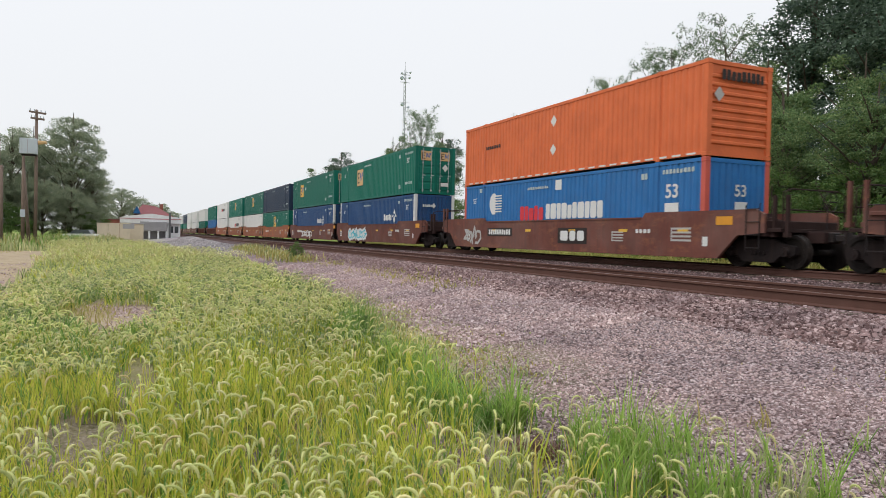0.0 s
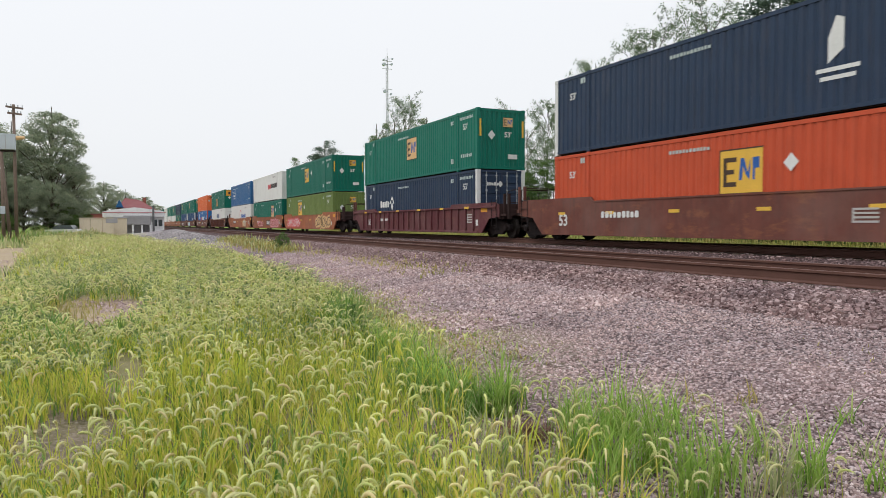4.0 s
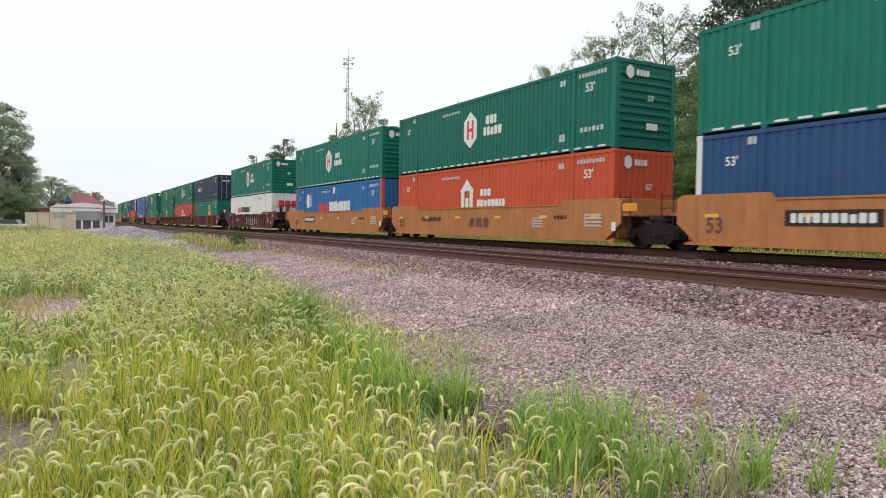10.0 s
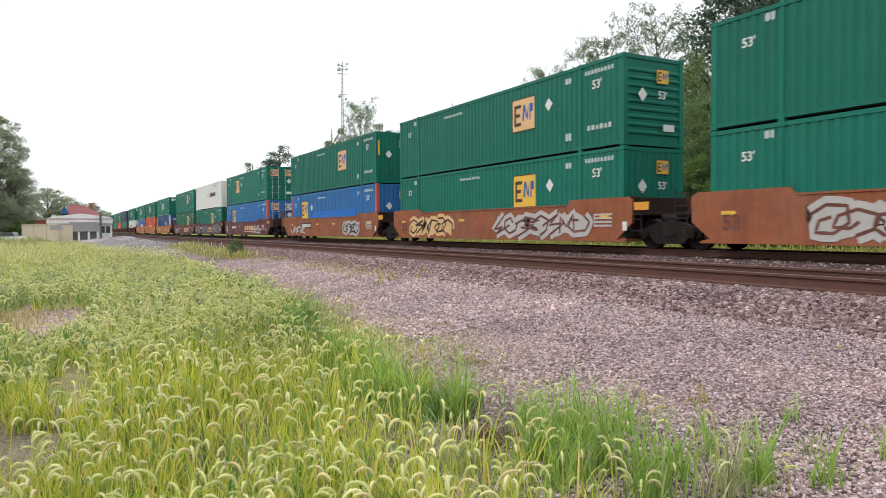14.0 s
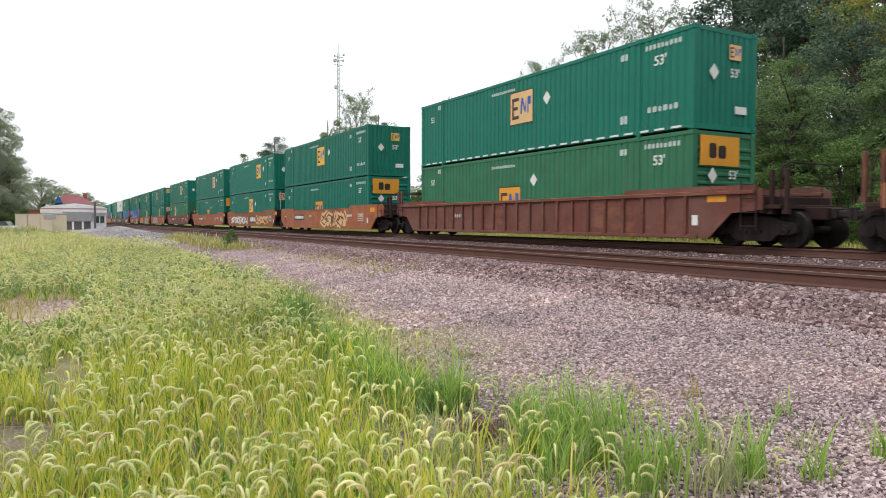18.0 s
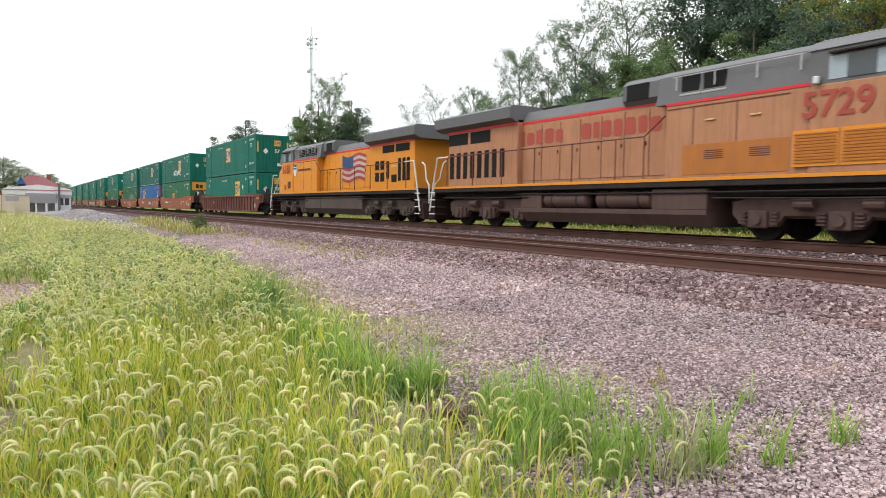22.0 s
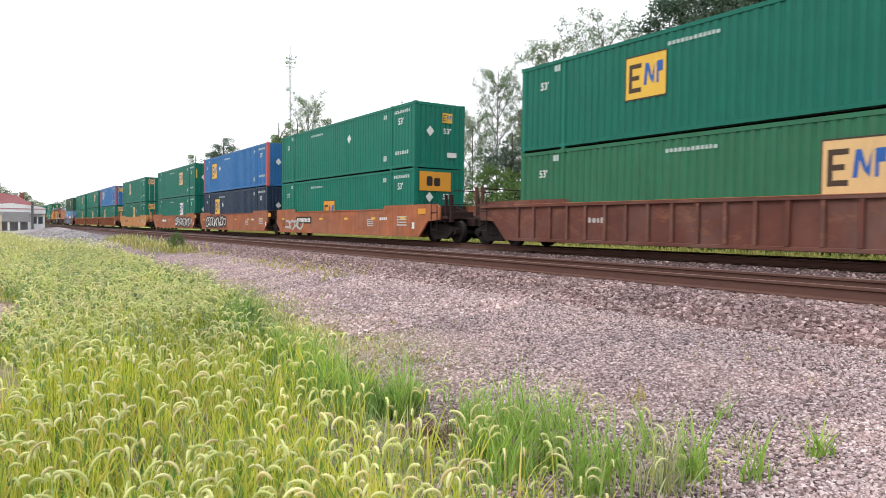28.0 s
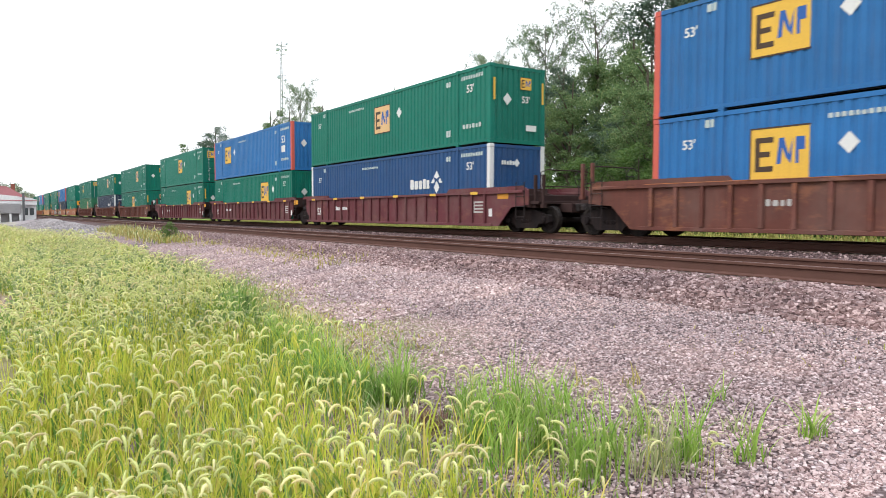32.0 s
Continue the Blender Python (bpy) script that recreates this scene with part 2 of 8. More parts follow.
ROADST = island("road_stone", [(0.17, 0.155, 0.165), (0.40, 0.375, 0.385), (0.27, 0.25, 0.26), (0.48, 0.455, 0.465)], 0.9)
LEAF_D = island("dark_leaves", [(0.026, 0.054, 0.040), (0.140, 0.195, 0.135), (0.066, 0.108, 0.074)], 0.55, 0.34)
LEAF_M = island("green_leaves", [(0.042, 0.094, 0.038), (0.21, 0.30, 0.120), (0.095, 0.170, 0.064), (0.29, 0.34, 0.15)], 0.6, 0.4)
LEAF_B = island("bush_leaves", [(0.035, 0.085, 0.022), (0.14, 0.225, 0.062), (0.07, 0.14, 0.034), (0.18, 0.24, 0.08)], 0.6, 0.35)
LEAF_Y = island("yellowing_leaves", [(0.16, 0.17, 0.03), (0.36, 0.30, 0.06), (0.22, 0.22, 0.05)], 0.6, 0.4)
# distance haze is mixed into these leaf colours: paler and greyer
LEAF_HAZED = island("haze_paled_leaves", [(0.095, 0.140, 0.092), (0.36, 0.41, 0.28), (0.21, 0.265, 0.175), (0.43, 0.42, 0.30)], 0.6, 0.48)
LEAF_P = island("pale_leaves", [(0.065, 0.115, 0.055), (0.235, 0.305, 0.165), (0.13, 0.19, 0.10)], 0.6, 0.42)
LEAF_W = island("weed_leaves", [(0.09, 0.155, 0.05), (0.37, 0.44, 0.20), (0.18, 0.27, 0.09), (0.58, 0.58, 0.35), (0.14, 0.21, 0.07)], 0.65, 0.45)
GRASS_Y = island("yellow_green_grass", [(0.20, 0.26, 0.022), (0.61, 0.64, 0.095), (0.40, 0.46, 0.045), (0.70, 0.58, 0.17), (0.52, 0.57, 0.065)], 0.55, 0.52)
GRASS_G = island("green_grass", [(0.07, 0.17, 0.026), (0.24, 0.38, 0.085), (0.13, 0.26, 0.042), (0.28, 0.36, 0.12)], 0.6, 0.4)
GRASS_B = island("bright_green_grass", [(0.12, 0.26, 0.03), (0.36, 0.52, 0.11), (0.21, 0.37, 0.05), (0.46, 0.54, 0.18)], 0.55, 0.45)
GRASS_M = island("grey_green_weeds", [(0.12, 0.185, 0.06), (0.53, 0.56, 0.28), (0.25, 0.33, 0.115), (0.72, 0.67, 0.42), (0.19, 0.27, 0.085)], 0.7, 0.48)
GRASS_D = island("dry_grass", [(0.30, 0.25, 0.08), (0.42, 0.36, 0.13), (0.24, 0.27, 0.06)], 0.8, 0.3)
HEADS = island("foxtail_heads", [(0.48, 0.55, 0.19), (0.74, 0.75, 0.37), (0.60, 0.65, 0.26), (0.81, 0.78, 0.46), (0.66, 0.56, 0.31)], 0.8, 0.42)
BROWNW = island("withered_weed", [(0.16, 0.09, 0.06), (0.24, 0.14, 0.09), (0.12, 0.07, 0.05)], 0.9, 0.2)


def ground_material():
    m, n, l, b = nodes_of("ground_mix")
    ge = n.new("ShaderNodeNewGeometry")
    pos = ge.outputs["Position"]
    sp = n.new("ShaderNodeSeparateXYZ")
    wob = noise_node(n, l, pos, 0.7, 5)
    l.new(pos, sp.inputs[0])

    def edge(axis, at, soft, wobble=1.2):
        a = n.new("ShaderNodeMath")
        a.operation = "MULTIPLY_ADD"
        l.new(wob, a.inputs[0])
        a.inputs[1].default_value = wobble
        l.new(sp.outputs[axis], a.inputs[2])
        r = n.new("ShaderNodeMapRange")
        l.new(a.outputs[0], r.inputs["Value"])
        r.inputs["From Min"].default_value, r.inputs["From Max"].default_value = at - soft + wobble / 2, at + soft + wobble / 2
        return r.outputs[0]

    vo = n.new("ShaderNodeTexVoronoi")
    vo.inputs["Scale"].default_value = 30
    vo2 = n.new("ShaderNodeTexVoronoi")
    vo2.inputs["Scale"].default_value = 22
    l.new(pos, vo.inputs["Vector"])
    l.new(pos, vo2.inputs["Vector"])
    sv = n.new("ShaderNodeSeparateColor")
    l.new(vo.outputs["Color"], sv.inputs[0])
    sv2 = n.new("ShaderNodeSeparateColor")
    l.new(vo2.outputs["Color"], sv2.inputs[0])
    grav = ramp_node(n, l, sv.outputs[0], [(0.0, (0.17, 0.125, 0.125)), (0.4, (0.31, 0.245, 0.245)), (0.75, (0.40, 0.335, 0.34)), (1.0, (0.52, 0.45, 0.455))])
    # cells darken towards their rims: shade between the stones, put into the colour
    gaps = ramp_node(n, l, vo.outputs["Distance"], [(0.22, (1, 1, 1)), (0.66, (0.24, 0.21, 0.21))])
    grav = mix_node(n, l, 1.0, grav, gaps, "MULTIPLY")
    # coarser cells of random tone on top of the fine gravel
    vo3 = n.new("ShaderNodeTexVoronoi")
    vo3.inputs["Scale"].default_value = 11
    l.new(pos, vo3.inputs["Vector"])
    sv3 = n.new("ShaderNodeSeparateColor")
    l.new(vo3.outputs["Color"], sv3.inputs[0])
    grav = mix_node(n, l, 1.0, grav, ramp_node(n, l, sv3.outputs[0], [(0.0, (0.62, 0.59, 0.59)), (0.5, (0.98, 0.96, 0.96)), (1.0, (1.35, 1.30, 1.30))]), "MULTIPLY")
    patch = noise_node(n, l, pos, 0.45, 5, 0.65)
    grav = mix_node(n, l, ramp_node(n, l, patch, [(0.45, (0, 0, 0)), (0.72, (0.55, 0.55, 0.55))]), grav, (0.31, 0.215, 0.195))
    # moss and fine weeds between the stones, in ragged bands along the strip
    green = noise_node(n, l, pos, 1.1, 6, 0.7, (1.0, 0.35, 1.0))
    moss = ramp_node(n, l, green, [(0.24, (0, 0, 0)), (0.48, (0.9, 0.9, 0.9))])
    band = n.new("ShaderNodeMapRange")
    l.new(sp.outputs["X"], band.inputs["Value"])
    band.inputs["From Min"].default_value, band.inputs["From Max"].default_value = 4.7, 3.5
    far = n.new("ShaderNodeMapRange")
    l.new(sp.outputs["Y"], far.inputs["Value"])
    far.inputs["From Min"].default_value, far.inputs["From Max"].default_value = 5.0, 8.0
    where = n.new("ShaderNodeMath")
    where.operation = "MULTIPLY"
    l.new(band.outputs[0], where.inputs[0])
    l.new(far.outputs[0], where.inputs[1])
    moss = mix_node(n, l, 1.0, moss, where.outputs[0], "MULTIPLY")
    grav = mix_node(n, l, moss, grav, (0.37, 0.345, 0.14))
    ball = ramp_node(n, l, sv2.outputs[0], [(0.0, (0.055, 0.034, 0.034)), (0.5, (0.13, 0.085, 0.085)), (1.0, (0.24, 0.175, 0.175))])
    # the ballast colour carries painted shade between its stones too
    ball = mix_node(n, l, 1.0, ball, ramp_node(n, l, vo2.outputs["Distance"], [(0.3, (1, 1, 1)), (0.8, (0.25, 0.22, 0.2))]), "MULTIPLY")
    soil_n = noise_node(n, l, pos, 3.0, 6, 0.7)
    soil = ramp_node(n, l, soil_n, [(0.3, (0.08, 0.07, 0.04)), (0.5, (0.15, 0.13, 0.07)), (0.7, (0.24, 0.19, 0.15))])
    turf = ramp_node(n, l, soil_n, [(0.3, (0.10, 0.16, 0.03)), (0.7, (0.24, 0.31, 0.07))])
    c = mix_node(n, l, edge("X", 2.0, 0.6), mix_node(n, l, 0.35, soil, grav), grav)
    # bare dirt: the road through the weeds and a patch beside it
    def calc(op, a, b2=None, c2=None):
        q = n.new("ShaderNodeMath")
        q.operation = op
        for slot, v in enumerate((a, b2, c2)):
            if v is None:
                continue
            if isinstance(v, (int, float)):
                q.inputs[slot].default_value = v
            else:
                l.new(v, q.inputs[slot])
        return q.outputs[0]

    def between(v, lo, hi):
        r = n.new("ShaderNodeMapRange")
        l.new(v, r.inputs["Value"])
        r.inputs["From Min"].default_value, r.inputs["From Max"].default_value = lo, hi
        return r.outputs[0]
    X, Y = sp.outputs["X"], sp.outputs["Y"]
    dn = noise_node(n, l, pos, 1.3, 6, 0.7)
    road = calc("ADD", calc("MULTIPLY_ADD", calc("SUBTRACT", Y, 12.0), 0.06, X), calc("MULTIPLY", calc("SUBTRACT", dn, 0.5), 1.6))
    road = calc("MULTIPLY", calc("MULTIPLY", between(road, -1.9, -2.3), between(Y, 9.0, 10.5)), between(Y, 53.0, 51.0))
    ex, ey = calc("DIVIDE", calc("ADD", X, 0.28), 0.68), calc("DIVIDE", calc("SUBTRACT", Y, 13.4), 3.0)
    spot = calc("SQRT", calc("ADD", calc("MULTIPLY", ex, ex), calc("MULTIPLY", ey, ey)))
    spot = between(calc("ADD", spot, calc("MULTIPLY", calc("SUBTRACT", dn, 0.5), 1.4)), 1.2, 0.8)
    dirt = mix_node(n, l, 0.35, ramp_node(n, l, dn, [(0.3, (0.24, 0.165, 0.125)), (0.5, (0.33, 0.235, 0.195)), (0.7, (0.42, 0.32, 0.27))]), grav)
    c = mix_node(n, l, calc("MAXIMUM", road, spot), c, dirt)
    lane = calc("ADD", X, calc("MULTIPLY", calc("SUBTRACT", dn, 0.5), 2.4))
    lane = calc("MULTIPLY", calc("MULTIPLY", between(lane, 1.2, 2.6), between(Y, 38.0, 48.0)), between(X, 7.4, 6.8))
    c = mix_node(n, l, lane, c, mix_node(n, l, 0.3, ramp_node(n, l, dn, [(0.3, (0.25, 0.225, 0.235)), (0.7, (0.36, 0.335, 0.345))]), grav))
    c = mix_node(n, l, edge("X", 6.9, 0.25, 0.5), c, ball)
    c = mix_node(n, l, edge("X", 19.4, 0.4), c, turf)
    c = mix_node(n, l, edge("X", -14.0, 1.0), turf, c)
    l.new(c, b.inputs["Base Color"])
    b.inputs["Roughness"].default_value = 0.95
    b.inputs["Specular IOR Level"].default_value = 0.15
    bp = n.new("ShaderNodeBump")
    bp.inputs["Strength"].default_value, bp.inputs["Distance"].default_value = 0.8, 0.03
    bp.invert = True
    l.new(vo.outputs["Distance"], bp.inputs["Height"])
    l.new(bp.outputs[0], b.inputs["Normal"])
    return m


GROUND = ground_material()
ROADG = paint("grey_gravel_road", (0.25, 0.225, 0.235), 0.95, var=0.12, scale=1.5, dirt=(0.22, 0.19, 0.18), dirty=0.5, bump=0.6, streak=False)

# ---- building blocks ----


def raw_mesh(name, verts, faces, mats, face_mat=None, smooth=False):
    """A mesh from arrays; faces all have the same number of corners."""
    verts, faces = np.asarray(verts, dtype=np.float32), np.asarray(faces, dtype=np.int32)
    me = bpy.data.meshes.new(name)
    k = faces.shape[1]
    me.vertices.add(len(verts))
    me.vertices.foreach_set("co", verts.ravel())
    me.loops.add(faces.size)
    me.loops.foreach_set("vertex_index", faces.ravel())
    me.polygons.add(len(faces))
    me.polygons.foreach_set("loop_start", np.arange(0, faces.size, k, dtype=np.int32))
    if face_mat is not None:
        me.polygons.foreach_set("material_index", np.asarray(face_mat, dtype=np.int32))
    me.polygons.foreach_set("use_smooth", np.full(len(faces), smooth, dtype=bool))
    for m in mats:
        me.materials.append(m)
    me.update(calc_edges=True)
    me.validate()
    return me


def bm_mesh(name, bm, mat, smooth=False):
    me = bpy.data.meshes.new(name)
    bmesh.ops.recalc_face_normals(bm, faces=bm.faces)
    bm.to_mesh(me)
    bm.free()
    me.materials.append(mat)
    if smooth:
        for p in me.polygons:
            p.use_smooth = True
    return me


def place(name, me, parent, loc=(0, 0, 0), rot=(0, 0, 0), label=""):
    ob = new(name, me)
    ob.parent = parent
    ob.location = loc
    ob.rotation_euler = [radians(a) for a in rot]
    if label:
        ob["label"] = label
    return ob


def part(name, bm, mat, parent, label="", smooth=False):
    return place(name, bm_mesh(name, bm, mat, smooth), parent, label=label)


def box(bm, x0, x1, y0, y1, z0, z1, bevel=0.0):
    vs = [bm.verts.new((x, y, z)) for x in (x0, x1) for y in (y0, y1) for z in (z0, z1)]
    fs = [bm.faces.new([vs[i] for i in f]) for f in ((0, 1, 3, 2), (4, 6, 7, 5), (0, 4, 5, 1), (2, 3, 7, 6), (0, 2, 6, 4), (1, 5, 7, 3))]
    if bevel:
        bmesh.ops.bevel(bm, geom=list({e for f in fs for e in f.edges}), offset=bevel, segments=1, affect="EDGES")
    return bm


def prism(bm, poly, a0, a1, axis="X"):
    """Extrudes a 2D outline along an axis: (y, z) along X, (x, z) along Y, (x, y) along Z."""
    def at(p, a):
        return {"X": (a, p[0], p[1]), "Y": (p[0], a, p[1]), "Z": (p[0], p[1], a)}[axis]
    lo, hi = [bm.verts.new(at(p, a0)) for p in poly], [bm.verts.new(at(p, a1)) for p in poly]
    bm.faces.new(lo)
    bm.faces.new(hi)
    for i in range(len(poly)):
        j = (i + 1) % len(poly)
        bm.faces.new((lo[i], lo[j], hi[j], hi[i]))
    return bm


def tube(bm, pts, r, sides=6, r_end=None):
    """A bent rod through the points."""
    pts = [Vector(p) for p in pts]
    rings = []
    for i, p in enumerate(pts):
        d = (pts[min(i + 1, len(pts) - 1)] - pts[max(i - 1, 0)]).normalized()
        up = Vector((0, 0, 1)) if abs(d.z) < 0.9 else Vector((1, 0, 0))
        s = d.cross(up).normalized()
        t = s.cross(d)
        rr = r if r_end is None else r + (r_end - r) * i / (len(pts) - 1)
        rings.append([bm.verts.new(p + (s * math.cos(a) + t * math.sin(a)) * rr) for a in [math.tau * k / sides for k in range(sides)]])
    for a, b in zip(rings, rings[1:]):
        for k in range(sides):
            bm.faces.new((a[k], a[(k + 1) % sides], b[(k + 1) % sides], b[k]))
    bm.faces.new(rings[0])
    bm.faces.new(rings[-1])
    return bm


def disc(bm, x0, x1, cy, cz, r, n=20):
    return prism(bm, [(cy + r * math.cos(math.tau * k / n), cz + r * math.sin(math.tau * k / n)) for k in range(n)], x0, x1)


CACHE = {}


def cached(key, make):
    if key not in CACHE:
        CACHE[key] = make()
    return CACHE[key]


def decal_mesh(name, polys, mat, face="side"):
    """Flat painted shapes. side: seen along +x, u runs to -y; end: seen along +y, u runs to +x; front: seen along -y."""
    me = bpy.data.meshes.new(name)
    vs, fs = [], []
    for p in polys:
        fs.append(list(range(len(vs), len(vs) + len(p))))
        vs += [(0, -u, v) if face == "side" else (u, 0, v) if face == "end" else (-u, 0, v) for u, v in p]
    seen, keys, idx = {}, [], []
    for p in vs:
        key = tuple(round(c, 4) for c in p)
        if key not in seen:
            seen[key] = len(keys)
            keys.append(p)
        idx.append(seen[key])
    me.from_pydata(keys, [], [[idx[i] for i in f] for f in fs])
    me.materials.append(mat)
    me.update()
    return me


def rect(u0, v0, u1, v1):
    return [(u0, v0), (u1, v0), (u1, v1), (u0, v1)]


def word(width, height, count, seed=0, u=0.0, v=0.0, gap=0.24):
    """A row of letter-sized blocks with cut corners, which stands for a word."""
    rg = random.Random(seed)
    ws = [rg.uniform(0.75, 1.2) for _ in range(count)]
    k = width / (sum(ws) + gap * (count - 1))
    out, a = [], u - width / 2
    for i, w in enumerate(ws):
        b, low, top = a + w * k, v - height / 2, v + height / 2 * (rg.choice((1, 1, 0.72)) if i else 1)
        c, h0, h1 = min(b - a, top - low) * 0.16, low + height * 0.30, low + height * 0.30 + 0.004
        out.append([(a + c, low), (b - c, low), (b, low + c), (b, h0), (b, h1), (b, top - c), (b - c, top), (a + c, top), (a, top - c), (a, h1), (a, h0), (a, low + c)])
        if i < count - 1:
            out.append(rect(b, h0, b + gap * k, h1))
        a += (w + gap) * k
    return out


def comb(width, height, rows):
    """Lines of small print that hang together along one margin."""
    out, step = [], height / (2 * rows - 1)
    for k in range(2 * rows - 1):
        low, high = -height / 2 + k * step, -height / 2 + (k + 1) * step
        out.append(rect(-width / 2, low, -width / 2 + 0.05, high))
        if k % 2 == 0:
            out.append(rect(-width / 2 + 0.05, low, width / 2, high))
    return out


def text_mesh(string, size, mat, face="side"):
    cu = bpy.data.curves.new("lettering", "FONT")
    cu.body, cu.size, cu.align_x, cu.align_y = string, size, "CENTER", "CENTER"
    cu.offset = 0.02 * size
    ob = bpy.data.objects.new("lettering", cu)
    scene.collection.objects.link(ob)
    bpy.context.view_layer.update()
    me = bpy.data.meshes.new_from_object(ob.evaluated_get(bpy.context.evaluated_depsgraph_get()))
    bpy.data.objects.remove(ob)
    for v in me.vertices:
        u, w = v.co.x, v.co.y
        v.co = (0, -u, w) if face == "side" else (u, 0, w)
    me.materials.clear()
    me.materials.append(mat)
    return me

# ---- the ground: yard, gravel strip, ballast bed of two tracks, verge ----
RAIL_Z = 0.84
NEAR_X, FAR_X = 9.45, 16.68
PROFILE = ([-3000, 2.5, 6.6, 7.6, 11.4, 12.3, 14.2, 15.0, 18.4, 20.0, 26.0, 60.0, 3000], [0, 0, 0.45, 0.62, 0.62, 0.50, 0.50, 0.62, 0.62, 0.46, 0.62, 0.62, 0.62])


def ground_z(x):
    return np.interp(x, *PROFILE)


def build_ground():
    xs = np.concatenate([[-3000, -800, -300, -120, -60, -40, -25], np.arange(-18, 22, 0.25), [23, 26, 30, 40, 60, 120, 300, 800, 3000]])
    ys = np.concatenate([[-3000, -600, -150, -60, -30, -15], np.arange(-8, 30, 0.3), np.arange(30, 120, 3), [140, 180, 240, 320, 500, 900, 1600, 3000]])
    X, Y = np.meshgrid(xs, ys)
    Z = ground_z(X)
    near = (np.abs(X) < 25) & (Y > -10) & (Y < 60)
    bumpy = np.array([noise.noise((x * 0.6, y * 0.6, 0)) * 0.05 + noise.noise((x * 2.3, y * 2.3, 4)) * 0.015 for x, y in zip(X.ravel(), Y.ravel())]).reshape(X.shape)
    Z = Z + np.where(near & (X < 7.5), bumpy * np.where(X > 1.9, 0.2, 1.0), 0)
    ny, nx = X.shape
    idx = np.arange(ny * nx).reshape(ny, nx)
    faces = np.stack([idx[:-1, :-1], idx[:-1, 1:], idx[1:, 1:], idx[1:, :-1]], -1).reshape(-1, 4)
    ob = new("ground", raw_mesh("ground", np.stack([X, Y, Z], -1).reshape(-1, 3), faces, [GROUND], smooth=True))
    tagged(ob, "gravel yard and soil sloping up to a railway bed", "ground", kind="structure")


build_ground()


def gravel_heap():
    """A long low heap along the access road."""
    bm = bmesh.new()
    bmesh.ops.create_grid(bm, x_segments=14, y_segments=60, size=1.0)
    for v in bm.verts:
        u, w = v.co.x, v.co.y
        top = max(0.0, 1 - u * u) * max(0.0, 1 - w ** 4)
        x, y = 5.4 + u * 1.3 + 0.3 * math.sin(w * 4), 72 + w * 24
        v.co = (x, y, float(ground_z(x)) - 0.03 + top * (0.55 + 0.18 * noise.noise((x * 0.8, y * 0.25, 2))))
    ob = new("gravel_heap", bm_mesh("gravel_heap", bm, ROADG, True))
    tagged(ob, "long low heap of grey gravel beside the track", "gravel heap", kind="structure")


gravel_heap()


def rock_template():
    """A squared lump of eight corners; scattering chips it out of true."""
    v = np.array([(x, y, z) for z in (-0.75, 0.75) for x, y in ((-0.8, -0.7), (0.8, -0.8), (0.7, 0.8), (-0.8, 0.75))])
    f = np.array([[0, 3, 2], [0, 2, 1], [4, 5, 6], [4, 6, 7], [0, 1, 5], [0, 5, 4], [1, 2, 6], [1, 6, 5], [2, 3, 7], [2, 7, 6], [3, 0, 4], [3, 4, 7]])
    return v, f


def scatter_rocks(name, label, x, y, size, mat, z=None, rg=None, sink=0.3):
    v0, f0 = rock_template()
    n = len(x)
    rg = rg or np.random.RandomState(3)
    v = v0[None] * (1 + rg.uniform(-0.38, 0.32, (n, len(v0), 1)))
    v = v * rg.uniform(0.72, 1.25, (n, 1, 3)) * np.array([1, 1, 0.82]) * size[:, None, None]
    a = rg.uniform(0, math.tau, n)
    c, s = np.cos(a)[:, None], np.sin(a)[:, None]
    b = rg.uniform(-0.9, 0.9, n)
    cb, sb = np.cos(b)[:, None], np.sin(b)[:, None]
    vx, vy, vz = v[..., 0], v[..., 1], v[..., 2]
    vy, vz = vy * cb - vz * sb, vy * sb + vz * cb
    vx, vy = vx * c - vy * s, vx * s + vy * c
    zz = ground_z(x) if z is None else z
    verts = np.stack([vx + x[:, None], vy + y[:, None], vz + (zz + size * sink)[:, None]], -1).reshape(-1, 3)
    faces = (f0[None] + (np.arange(n) * len(v0))[:, None, None]).reshape(-1, 3)
    return tagged(new(name, raw_mesh(name, verts, faces, [mat])), label, "stones", kind="stuff")


